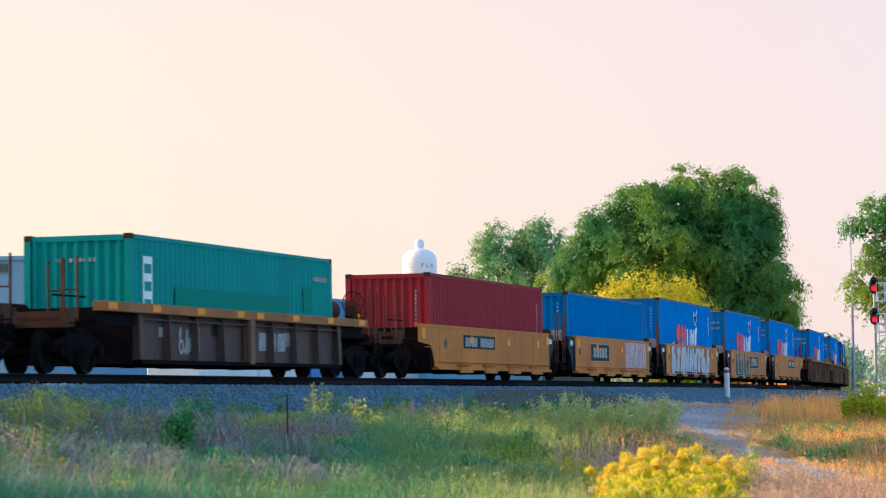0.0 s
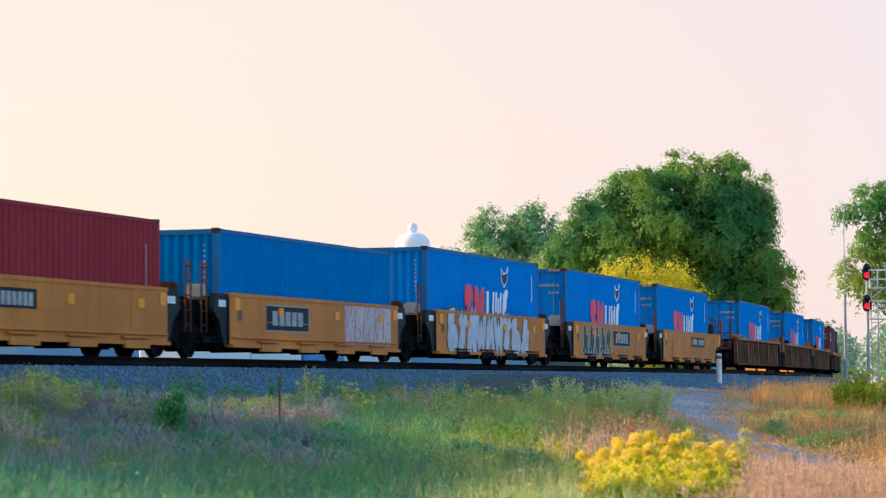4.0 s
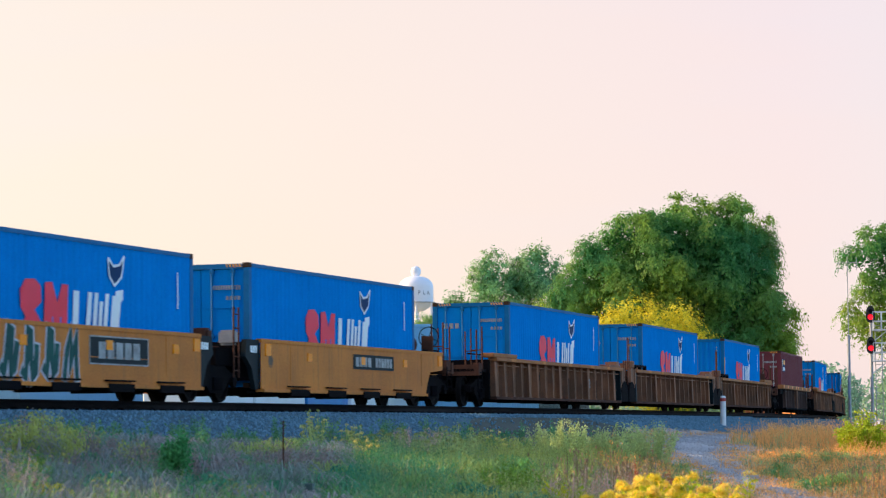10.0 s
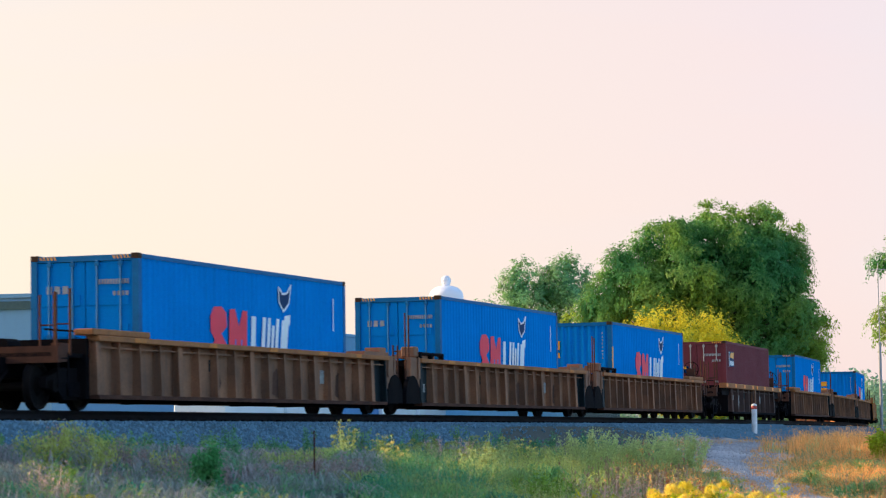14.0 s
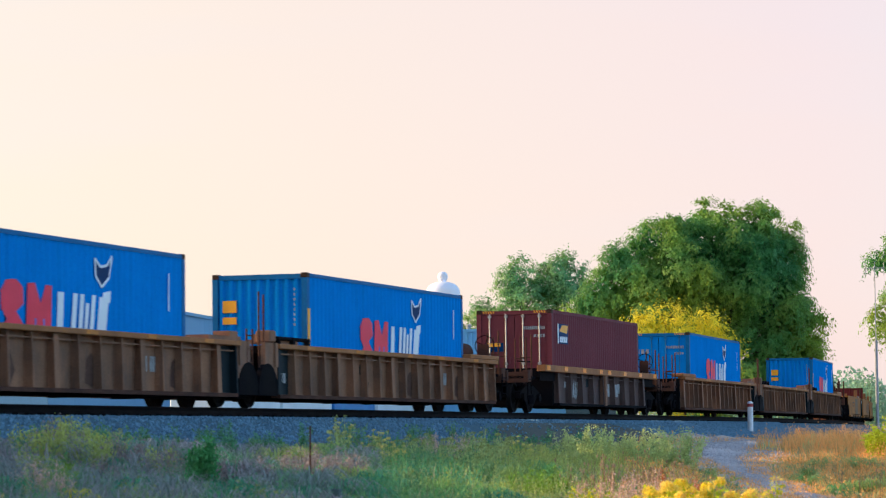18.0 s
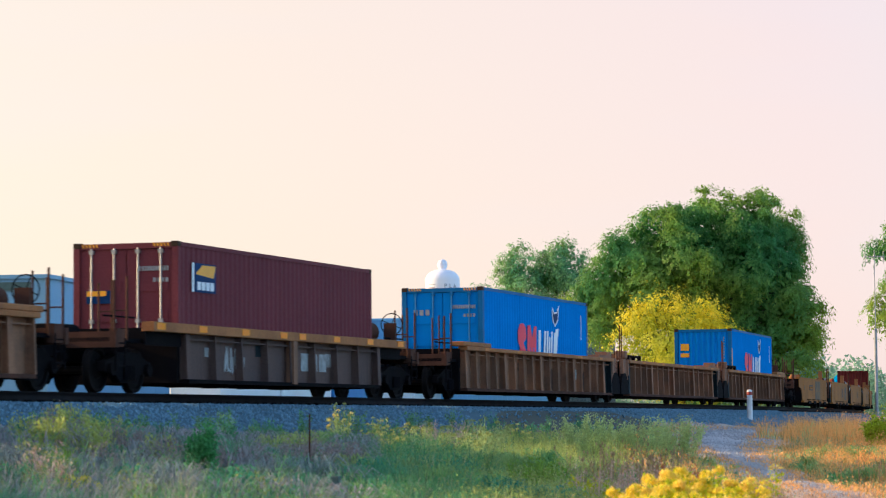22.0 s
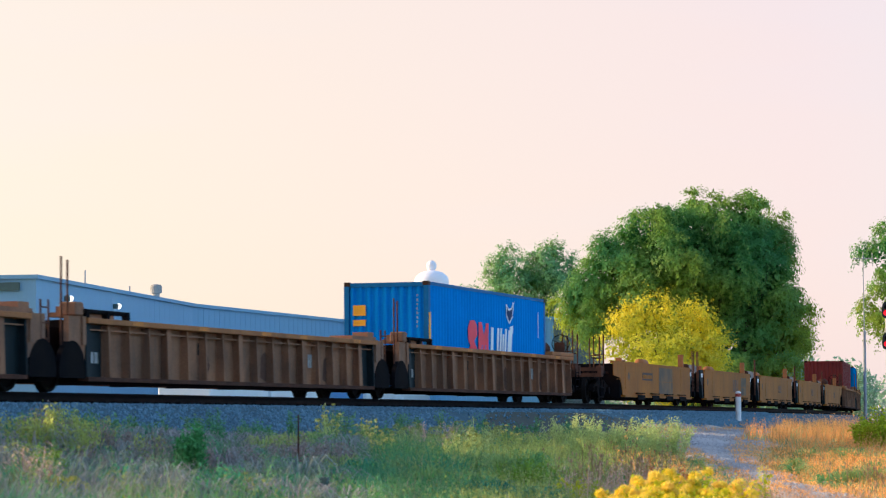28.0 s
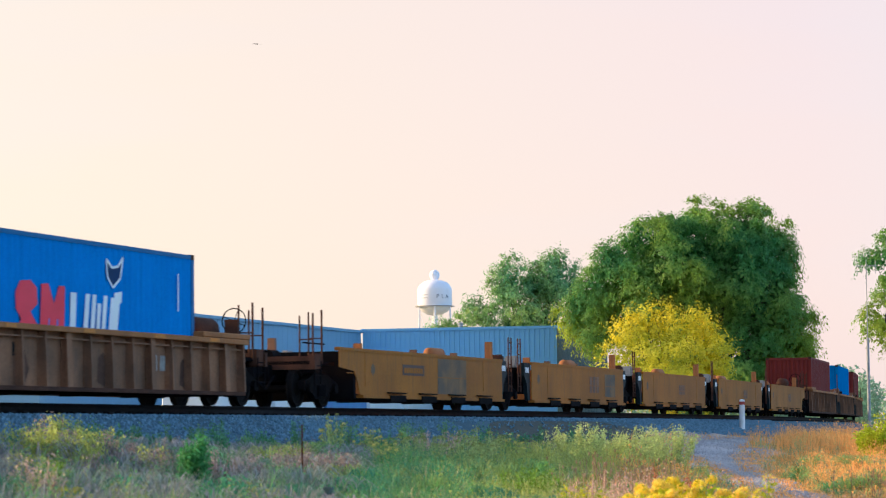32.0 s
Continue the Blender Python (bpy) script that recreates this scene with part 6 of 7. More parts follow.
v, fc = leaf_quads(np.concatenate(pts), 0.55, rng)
tagged(part("far_woods", raw_mesh("far_woods", v, fc, LEAF_HAZE), None), "distant blue-green woods with haze in their leaf colour", "woods", kind="stuff")

# ---- a bird that crosses the sky ----
SPAN = 0.42     # a small bird
bird = thing("bird", "small dark bird flying across the evening sky", "bird")
bm = lathe(bmesh.new(), [(0.004, -0.15), (0.035, -0.10), (0.055, 0.0), (0.045, 0.08), (0.03, 0.12), (0.032, 0.15), (0.02, 0.18), (0.003, 0.21)], axis="y", sides=10)
bmesh.ops.scale(bm, vec=(SPAN, SPAN, SPAN), verts=bm.verts[:])
part("body", bm, FEATHER, bird, smooth=True)
bm = slab(bmesh.new(), [(-0.02, -0.13), (0.02, -0.13), (0.055, -0.27), (-0.055, -0.27)], "z", -0.006, 0.006)
bmesh.ops.scale(bm, vec=(SPAN, SPAN, SPAN), verts=bm.verts[:])
part("tail", bm, FEATHER, bird)
part("beak", tube(bmesh.new(), (0, 0.20 * SPAN, 0), (0, 0.235 * SPAN, -0.003), 0.004, 0.001, sides=6), FEATHER, bird)
wings = []
for sd_ in (-1, 1):
    bm = slab(bmesh.new(), [(0.0, 0.08), (sd_ * 0.16, 0.10), (sd_ * 0.36, -0.03), (sd_ * 0.34, -0.07), (sd_ * 0.18, -0.04), (0.0, -0.06)], "z", -0.006, 0.006)
    bmesh.ops.scale(bm, vec=(SPAN, SPAN, SPAN), verts=bm.verts[:])
    wings.append((sd_, part("wing", bm, FEATHER, bird, at=Matrix.Translation((sd_ * 0.012, 0, 0.012)))))


FLIGHT = (
    (0.0, (360.04, -218.03, 12.00)),
    (15.0, (223.09, -103.06, 12.00)),
    (30.2, (84.30, 13.45, 12.00)),
    (30.6, (80.65, 16.51, 12.17)),
    (31.0, (78.63, 20.46, 12.65)),
    (31.2, (78.97, 22.82, 13.08)),
    (31.6, (82.32, 28.50, 14.07)),
    (32.0, (88.20, 35.40, 15.14)),
)


def flight_pose(i):
    """The bird at the i-th place of its flight, heading along it."""
    j = min(i, len(FLIGHT) - 2)
    d = Vector(FLIGHT[j + 1][1]) - Vector(FLIGHT[j][1])
    return Matrix.Translation(FLIGHT[i][1]) @ d.to_track_quat("Y", "Z").to_matrix().to_4x4()


# ---- weeds and grass ----


def blades(x, y, height, width, lean, rng, toward=None):
    """Tapered, bent blades rooted at the given places. Returns vertices, faces and tips."""
    n = len(x)
    z = ground_z(x, y) - 0.05
    a = rng.uniform(0, 2 * math.pi, n)
    w = width * rng.uniform(0.6, 1.4, n) / 2
    h = height * rng.uniform(0.55, 1.15, n)
    ln = lean * h * rng.uniform(0.2, 1.0, n)
    la = rng.uniform(0, 2 * math.pi, n) if toward is None else toward + rng.normal(size=n) * 0.5
    dx, dy = np.cos(a) * w, np.sin(a) * w
    lx, ly = np.cos(la) * ln, np.sin(la) * ln
    top = h * np.sqrt(np.maximum(0.1, 1 - (ln / np.maximum(h, 1e-3)) ** 2 * 0.6))
    v = np.stack([np.stack([x - dx, y - dy, z], 1), np.stack([x + dx, y + dy, z], 1),
                  np.stack([x + lx * 0.35 + dx * 0.8, y + ly * 0.35 + dy * 0.8, z + top * 0.62], 1), np.stack([x + lx * 0.35 - dx * 0.8, y + ly * 0.35 - dy * 0.8, z + top * 0.62], 1),
                  np.stack([x + lx + dx * 0.15, y + ly + dy * 0.15, z + top], 1), np.stack([x + lx - dx * 0.15, y + ly - dy * 0.15, z + top], 1)], 1)
    i = np.arange(n)[:, None] * 6
    f = np.concatenate([i + np.array([0, 1, 2, 3]), i + np.array([3, 2, 4, 5])])
    return v.reshape(-1, 3), f, np.stack([x + lx, y + ly, z + top], 1)


def on_road(x, y):
    cq, w = road_at(x)
    ragged = 0.85 + 0.35 * np.sin(x * 1.9 + 2.0 * np.sin(y * 2.3)) * np.sin(y * 3.1 + x)
    return (np.abs(aside(x, y) - cq) < w * ragged) & (x > 30) & (x < 109)


def stuff(name, label, v, f, mat, category="grass"):
    return tagged(part(name, raw_mesh(name, v, f, mat), None), label, category, kind="stuff")


def canopy(x, y):
    """How high the growth stands above the ground: an even top on the bank, falling towards the camera and beside the gravel track,
    tallest round the track's far end, short by the ballast."""
    q = aside(x, y)
    level = np.interp(q, [3, 9, 10.5, 12.5, 15, 18, 22], [1.50, 1.44, 1.34, 1.12, 0.86, 0.62, 0.45]) + np.interp(x, [26, 34, 44], [0.18, 0.14, 0.0]) * np.interp(q, [10, 13], [1, 0]) + np.interp(x, [70, 88, 120], [0.0, 0.36, 0.40])
    cq, w = road_at(x)
    edge = np.abs(q - cq) - w
    by_road = np.where((x > 34) & (x < 84), np.interp(edge, [0, 0.8, 3.5], [0.25, 0.4, 1.0]), 1.0)
    return np.clip(level - ground_z(x, y), 0.14, 1.15) * np.interp(q, [3.0, 4.2, 6.0], [0.35, 0.75, 1.0]) * by_road


def tufts(count, per, spread, rng, near, far, lo, hi, q0=3.4, weight=None, q1=60.0):
    """Tufts of stems scattered over the rough ground: places, and for each its tuft's own height factor."""
    d = near + (far - near) * rng.random(count) ** 1.4
    a = np.arctan(lo + (hi - lo) * rng.random(count))
    x, y = d * np.cos(a), d * np.sin(a)
    q = aside(x, y)
    keep = (q > q0) & (q < q1)
    if weight is not None:
        keep &= rng.random(count) < weight(x, y)
    x, y = x[keep], y[keep]
    tall = rng.uniform(0.55, 1.1, len(x))
    k = np.repeat(np.arange(len(x)), per)
    r = spread * np.sqrt(rng.random(len(k))) * rng.uniform(0.6, 1.3, len(x))[k]
    t = rng.uniform(0, 2 * math.pi, len(k))
    px_, py_ = x[k] + r * np.cos(t), y[k] + r * np.sin(t)
    # nothing taller grows among the goldenrod
    an, di = np.arctan2(py_, px_), np.hypot(px_, py_)
    ok = ~on_road(px_, py_) & (aside(px_, py_) > 3.1) & ~((an > 0.198) & (an < 0.258) & (di > 26.5) & (di < 33))
    return px_[ok], py_[ok], tall[k][ok], k[ok]


rng = np.random.default_rng(11)
left_of = lambda x, y: np.arctan2(y, x) / radians(28)      # 0 towards the road's near end, 1 towards the open bank


def ramp_(v, a, b):
    return np.clip((v - a) / (b - a), 0, 1)


# a low carpet everywhere, so that little soil shows
x, y, tl, k = tufts(6200, 18, 0.45, rng, 19, 112, 0.10, 0.60)
v, f, _ = blades(x, y, np.minimum(0.42, canopy(x, y) * 0.8) * tl, 0.016, 0.7, rng)
stuff("low_grass", "short olive grass covering the bank", v, f, GRASS_GREEN)
x, y, tl, k = tufts(3600, 16, 0.45, rng, 19, 112, 0.10, 0.60, weight=lambda x, y: (1 - 0.25 * ramp_(left_of(x, y), 0.45, 0.62)) * (1 - 0.75 * ramp_(left_of(x, y), 0.66, 0.76) * ramp_(np.hypot(x, y), 33, 31)))
v, f, _ = blades(x, y, np.minimum(0.45, canopy(x, y) * 0.8) * tl, 0.015, 0.7, rng)
stuff("low_dry_grass", "short straw-coloured grass covering the bank", v, f, GRASS_STRAW)

# matted grey-mauve dead grass on the open bank
x, y, tl, k = tufts(1500, 26, 0.55, rng, 21, 60, 0.36, 0.58, weight=lambda x, y: ramp_(left_of(x, y), 0.72, 0.86))
v, f, _ = blades(x, y, canopy(x, y) * 0.85 * tl, 0.015, 1.0, rng, toward=-0.6 + 1.3 * np.sin(x * 2.3 + y * 1.7))
stuff("dead_grass", "matted grey-mauve dead grass on the bank", v, f, GRASS_GREY)



def mounds(count, per, rng, near, far, lo, hi, q0, q1, radius, high, width=0.016):
    """Tussocks: blades that rise from one root and arch over and down on all sides."""
    d = near + (far - near) * rng.random(count) ** 1.2
    a = np.arctan(lo + (hi - lo) * rng.random(count))
    cx, cy = d * np.cos(a), d * np.sin(a)
    q = aside(cx, cy)
    ok = (q > q0) & (q < q1) & ~on_road(cx, cy)
    cx, cy = cx[ok], cy[ok]
    big = rng.uniform(0.6, 1.3, len(cx))
    k = np.repeat(np.arange(len(cx)), per)
    n = len(k)
    t = rng.uniform(0, 2 * math.pi, n)
    R = radius * big[k] * rng.uniform(0.5, 1.2, n)
    H = np.minimum(high * big[k], 0.9 * canopy(cx, cy)[k] + 0.08) * rng.uniform(0.7, 1.15, n)
    r0 = 0.25 * R * rng.random(n)
    zb = ground_z(cx, cy)[k] - 0.05
    w = width * rng.uniform(0.6, 1.4, n) / 2
    dx, dy = np.cos(t), np.sin(t)
    rows = []
    for u, up, wide in ((0.0, 0.0, 1.0), (0.25, 0.72, 1.0), (0.55, 1.0, 0.9), (0.85, 0.82, 0.6), (1.0, 0.55, 0.15)):
        r = r0 + (R - r0) * u
        px_, py_, pz = cx[k] + dx * r, cy[k] + dy * r, zb + H * up
        rows += [np.stack([px_ - dy * w * wide, py_ + dx * w * wide, pz], 1), np.stack([px_ + dy * w * wide, py_ - dx * w * wide, pz], 1)]
    v = np.stack(rows, 1).reshape(-1, 3)
    i = np.arange(n)[:, None] * 10
    f = np.concatenate([i + np.array([2 * j, 2 * j + 1, 2 * j + 3, 2 * j + 2]) for j in range(4)])
    return v, f


v, f = mounds(150, 110, rng, 31.5, 48, 0.36, 0.56, 5.0, 15, 0.60, 0.46)
stuff("grass_tussocks", "drooping grey-mauve grass tussocks on the bank", v, f, GRASS_GREY)
v, f = mounds(60, 120, rng, 30.5, 42, 0.35, 0.52, 6.5, 14, 0.45, 0.44, 0.02)
stuff("grass_tussocks", "deep blue-green grass tussocks on the bank", v, f, GRASS_TEAL)
v, f = mounds(120, 100, rng, 33, 54, 0.25, 0.40, 6.5, 15, 0.42, 0.36, 0.016)
stuff("grass_tussocks", "soft green grass tussocks among the weeds", v, f, GRASS_MOSS)
v, f = mounds(26, 110, rng, 33, 44, 0.25, 0.36, 10.0, 15, 0.40, 0.32, 0.018)
stuff("grass_tussocks", "deep blue-green grass tussocks among the weeds", v, f, GRASS_TEAL)
v, f = mounds(60, 70, rng, 54, 84, 0.10, 0.19, 6.0, 18, 0.50, 0.34, 0.02)
stuff("grass_tussocks", "grey-green tussocks beside the gravel track", v, f, GRASS_MOSS)

# a brownish mauve band of dead grass at the ballast's foot
x, y, tl, k = tufts(1500, 22, 0.5, rng, 28, 75, 0.28, 0.60, q0=3.2, q1=7.8)
v, f, _ = blades(x, y, 0.34 * tl, 0.014, 1.0, rng)
stuff("dead_grass", "low mauve-brown dead grass below the ballast", v, f, GRASS_MAUVE)

# tall green weeds with small leaves and pale yellow tips
x, y, tl, k = tufts(2500, 26, 0.34, rng, 20, 85, 0.20, 0.58, weight=lambda x, y: ramp_(left_of(x, y), 0.38, 0.55) * (1 - 0.72 * ramp_(left_of(x, y), 0.70, 0.84)))
v, f, tips = blades(x, y, canopy(x, y) * tl, 0.011, 0.40, rng)
fe = np.tile(left_of(x, y) < 0.61, 2)
stuff("green_weeds", "tall green weeds along the railway bank", v, f[~fe], GRASS_GREEN, "weeds")
stuff("green_weeds", "tall pale green weeds by the gravel track", v, f[fe], LEAF_MEADOW, "weeds")
root = np.stack([x, y, ground_z(x, y)], 1)
i = rng.integers(0, len(x), 150000)
u = rng.uniform(0.12, 1.0, len(i))[:, None]
c = root[i] * (1 - u) + tips[i] * u + rng.normal(size=(len(i), 3)) * 0.04
deep = (np.sin(k[i] * 12.9898) * 43758.5453 % 1.0) < 0.40
east = left_of(c[:, 0], c[:, 1]) + 0.03 * rng.normal(size=len(c)) < 0.63
v, f = leaf_quads(c[east], 0.021, rng)
stuff("weed_leaves", "pale yellow-green leaves of the tall weeds", v, f, LEAF_MEADOW, "weeds")
deep = deep & ~east
v, f = leaf_quads(c[deep], 0.022, rng)
stuff("weed_leaves", "deep green leaves of the tall weeds", v, f, GRASS_DEEP, "weeds")
v, f = leaf_quads(c[~deep & ~east], 0.019, rng)
stuff("weed_leaves", "light green leaves of the tall weeds", v, f, GRASS_GREEN, "weeds")
sel = (np.sin(k * 78.233) * 43758.5453 % 1.0) < 0.035
tp = tips[sel]
c = np.repeat(tp, 7, 0) + rng.normal(size=(len(tp) * 7, 3)) * np.array((0.03, 0.03, 0.07))
v, f = leaf_quads(c, 0.020, rng)
stuff("weed_flowers", "pale yellow-green flower tips of the weeds", v, f, FLOWER_TIP, "weeds")

# scattered rank weeds at the ballast's foot
x, y, tl, k = tufts(420, 9, 0.16, rng, 30, 84, 0.22, 0.60, q0=3.6, q1=7.5)
v, f, tips = blades(x, y, 0.62 * tl, 0.012, 0.3, rng)
stuff("green_weeds", "rank green weeds at the foot of the ballast", v, f, GRASS_GREEN, "weeds")
root = np.stack([x, y, ground_z(x, y)], 1)
i = rng.integers(0, len(x), 24000)
u = rng.uniform(0.3, 1.0, len(i))[:, None]
v, f = leaf_quads(root[i] * (1 - u) + tips[i] * u + rng.normal(size=(len(i), 3)) * 0.035, 0.03, rng)
stuff("weed_leaves", "green leaves of the rank weeds", v, f, GRASS_GREEN, "weeds")

# tall dry grass on the far side of the gravel track
x, y, tl, k = tufts(2600, 24, 0.40, rng, 40, 118, 0.10, 0.26, weight=lambda x, y: np.where(aside(x, y) > road_at(x)[0], 1.0, 0.25))
v, f, tips = blades(x, y, canopy(x, y) * 0.95 * tl, 0.014, 0.45, rng)
stuff("dry_grass", "tall orange-tan dry grass beside the gravel track", v, f, GRASS_DRY)
i = rng.integers(0, len(tips), 26000)
v, f = leaf_quads(tips[i] + rng.normal(size=(len(i), 3)) * np.array((0.02, 0.02, 0.06)), 0.03, rng, droop=0.5)
stuff("grass_seed", "seed heads of the dry grass", v, f, GRASS_DRY)
# green-yellow weeds mixed into it
x, y, tl, k = tufts(700, 16, 0.35, rng, 44, 110, 0.10, 0.24, weight=lambda x, y: np.where(aside(x, y) > road_at(x)[0], 0.8, 0.1))
v, f, tips = blades(x, y, canopy(x, y) * 0.8 * tl, 0.016, 0.4, rng)
stuff("green_weeds", "yellow-green weeds among the dry grass", v, f, GRASS_PALE, "weeds")

# pale pinkish grass nearest the camera, right of the goldenrod
x, y, tl, k = tufts(700, 22, 0.30, rng, 26, 42, 0.06, 0.225, q0=11.5)
v, f, tips = blades(x, y, 0.50 * tl, 0.010, 0.35, rng)
stuff("straw_grass", "pale pinkish sunlit straw grass", v, f, GRASS_PINK)
i = rng.integers(0, len(tips), 14000)
v, f = leaf_quads(tips[i] + rng.normal(size=(len(i), 3)) * np.array((0.012, 0.012, 0.05)), 0.020, rng, droop=0.6)
stuff("grass_seed", "feathery pinkish seed heads of the straw grass", v, f, GRASS_PINK)
# mixed greener growth left of it
x, y, tl, k = tufts(200, 18, 0.30, rng, 26, 42, 0.225, 0.44, q0=11.5)
v, f, tips = blades(x, y, 0.50 * tl, 0.010, 0.35, rng)
stuff("straw_grass", "scattered pale straw stalks", v, f, GRASS_STRAW)
x, y, tl, k = tufts(500, 20, 0.32, rng, 26, 42, 0.31, 0.46, q0=10.5)
v, f, tips = blades(x, y, 0.46 * tl, 0.013, 0.5, rng)
stuff("green_weeds", "lush blue-green weeds nearest the camera", v, f, GRASS_GREEN, "weeds")
x, y, tl, k = tufts(330, 20, 0.32, rng, 26, 42, 0.225, 0.32, q0=10.5)
v, f, tips = blades(x, y, 0.44 * tl, 0.013, 0.5, rng)
stuff("green_weeds", "pale yellow-green weeds nearest the camera", v, f, GRASS_PALE, "weeds")

# lush blades before the open bank, their dark colour standing in for shade
near_rng = np.random.default_rng(57)
x, y, tl, k = tufts(420, 20, 0.34, near_rng, 23, 30, 0.35, 0.56, q0=10.5)
v, f, tips = blades(x, y, np.minimum(0.52, canopy(x, y)) * tl, 0.014, 0.6, near_rng)
stuff("green_weeds", "blue-green blades in a shade-dark colour before the open bank", v, f, GRASS_TEAL, "weeds")

# teasels: bare stalks with brown egg-shaped heads
bm = bmesh.new()
spots = []
for cx, cy, n, sp in ((40.0, 10.2, 34, 0.8), (42.5, 10.6, 14, 0.8), (43.0, 6.4, 14, 1.0), (50.0, 8.0, 16, 1.4), (38.5, 5.6, 12, 0.8), (47.0, 7.0, 14, 1.2)):
    for j in range(n):
        spots.append((cx + rng.normal() * sp, cy + rng.normal() * sp * 0.5))
for (x, y) in spots:
    if on_road(np.array(x), np.array(y)):
        continue
    z, h = put(x, y), rng.uniform(0.45, 0.80)
    tube(bm, (x, y, z - 0.05), (x + 0.03, y, z + h), 0.006, 0.004, sides=4, caps=False)
    for j in range(3):
        a, e = rng.uniform(0, 6.28), rng.uniform(0.1, 0.22)
        top = Vector((x + e * math.cos(a), y + e * math.sin(a), z + h - 0.04 - 0.12 * j + e * 0.5))
        tube(bm, (x + 0.02, y, z + h * (0.62 - 0.1 * j)), top, 0.004, 0.003, sides=4, caps=False)
        lathe(bm, [(0.003, -0.008), (0.012, 0.004), (0.014, 0.022), (0.008, 0.042), (0.001, 0.05)], top, sides=6)
tagged(part("teasels", bm, SEED_BROWN), "dry brown teasels with prickly heads", "weeds", kind="stuff")


def clump(name, label, x, y, spread, height, stems, seed, leaf, flower=None, heads=70, leaves=26, leaf_size=0.055, category="plant", bare=0.15, dome=0.075):
    """A clump of stems with leaves and, if it flowers, plume-like heads."""
    rng = np.random.default_rng(seed)
    t = thing(name, label, category, "clumps among the weeds", at=Matrix.Translation((x, y, put(x, y) - 0.03)))
    bm = bmesh.new()
    lv, hv = [], []
    for _ in range(stems):
        a, r = rng.uniform(0, 2 * math.pi), spread * math.sqrt(rng.random())
        b0 = Vector((0.45 * r * math.cos(a), 0.45 * r * math.sin(a), 0))
        h = height * rng.uniform(0.70, 1.05) * (1 - 0.28 * (r / spread) ** 2)
        b1 = Vector((r * math.cos(a), r * math.sin(a), h))
        tube(bm, b0, b1, 0.008, 0.004, sides=4, caps=False)
        u = rng.uniform(bare, 1.0, leaves)[:, None]
        lv.append(np.array(b0) * (1 - u) + np.array(b1) * u + rng.normal(size=(leaves, 3)) * (0.03 + 0.6 * leaf_size))
        if flower:
            # a rounded plume of tiny blossoms on each stem
            e = rng.normal(size=(heads, 3))
            e /= np.linalg.norm(e, axis=1, keepdims=True)
            e[:, 2] = np.abs(e[:, 2]) * 0.9 - 0.25
            hv.append(np.array(b1) + e * dome * rng.uniform(0.7, 1.1) + rng.normal(size=(heads, 3)) * dome * 0.14)
    part("stem", bm, leaf, t)
    v, f = leaf_quads(np.concatenate(lv), leaf_size, rng)
    part("leafage", raw_mesh("leafage", v, f, leaf), None, t)
    if flower:
        v, f = leaf_quads(np.concatenate(hv), 0.018, rng)
        part("bloom", raw_mesh("bloom", v, f, flower), None, t, "golden plume flowers")
    return t


clump("goldenrod_clump", "dense clump of bright yellow goldenrod", 32.2, 7.50, 0.98, 0.84, 84, 1, LEAF_GOLD, FLOWER_GOLD, heads=210, leaves=110, leaf_size=0.032)
clump("goldenrod_clump", "low yellow-green goldenrod before the large clump", 30.4, 7.30, 0.60, 0.62, 44, 31, LEAF_GOLD, FLOWER_GOLD, heads=60, leaves=120, leaf_size=0.032)
clump("goldenrod_clump", "low yellow-green goldenrod before the large clump", 30.8, 6.75, 0.45, 0.60, 34, 32, LEAF_GOLD, FLOWER_GOLD, heads=60, leaves=120, leaf_size=0.032)
for gx_, gy_, gh_, gs_ in ((28.9, 7.05, 0.50, 33), (29.2, 6.35, 0.48, 34)):
    clump("goldenrod_clump", "low yellow-green goldenrod before the large clump", gx_, gy_, 0.50, gh_, 36, gs_, LEAF_GOLD, FLOWER_GOLD, heads=40, leaves=120, leaf_size=0.032)
clump("goldenrod_clump", "small bright goldenrod clump in bloom", 29.1, 13.95, 0.24, 0.55, 16, 35, LEAF_GOLD, FLOWER_LEMON, heads=130, leaves=60, leaf_size=0.03)
clump("goldenrod_clump", "small bright goldenrod stalks in bloom", 29.9, 13.45, 0.16, 0.42, 6, 36, LEAF_GOLD, FLOWER_LEMON, heads=100, leaves=50, leaf_size=0.03)
clump("dry_plant", "pinkish dry seeding stalks on the bank", 28.9, 14.35, 0.34, 0.86, 26, 37, SEED_ROSE, leaves=110, leaf_size=0.02, bare=0.3)
for dx_, dy_, h_, s_ in ((30.3, 13.05, 0.50, 41), (31.2, 12.2, 0.52, 42), (32.0, 12.6, 0.44, 43)):
    clump("dry_plant", "pinkish dry seeding stalk on the bank", dx_, dy_, 0.10, h_, 5, s_, SEED_ROSE, leaves=90, leaf_size=0.018, bare=0.4)
clump("goldenrod_clump", "small goldenrod clump in bloom", 27.0, 12.2, 0.26, 0.36, 9, 2, LEAF_GOLD, FLOWER_GOLD, heads=120)
clump("dock_plant", "tall rusty-red seeding dock stalk", 33.0, 6.95, 0.10, 0.90, 4, 3, SEED_PINK, leaves=90, leaf_size=0.022, bare=0.35)
clump("goldenrod_clump", "tall leaning yellow goldenrod stalk", 33.0, 6.65, 0.12, 0.88, 4, 4, LEAF_GOLD, FLOWER_GOLD, heads=40, leaves=60, leaf_size=0.03)
clump("dock_plant", "rusty-red seeding dock stalk", 42.0, 10.25, 0.06, 0.80, 3, 5, SEED_PINK, leaves=80, leaf_size=0.02, bare=0.6)
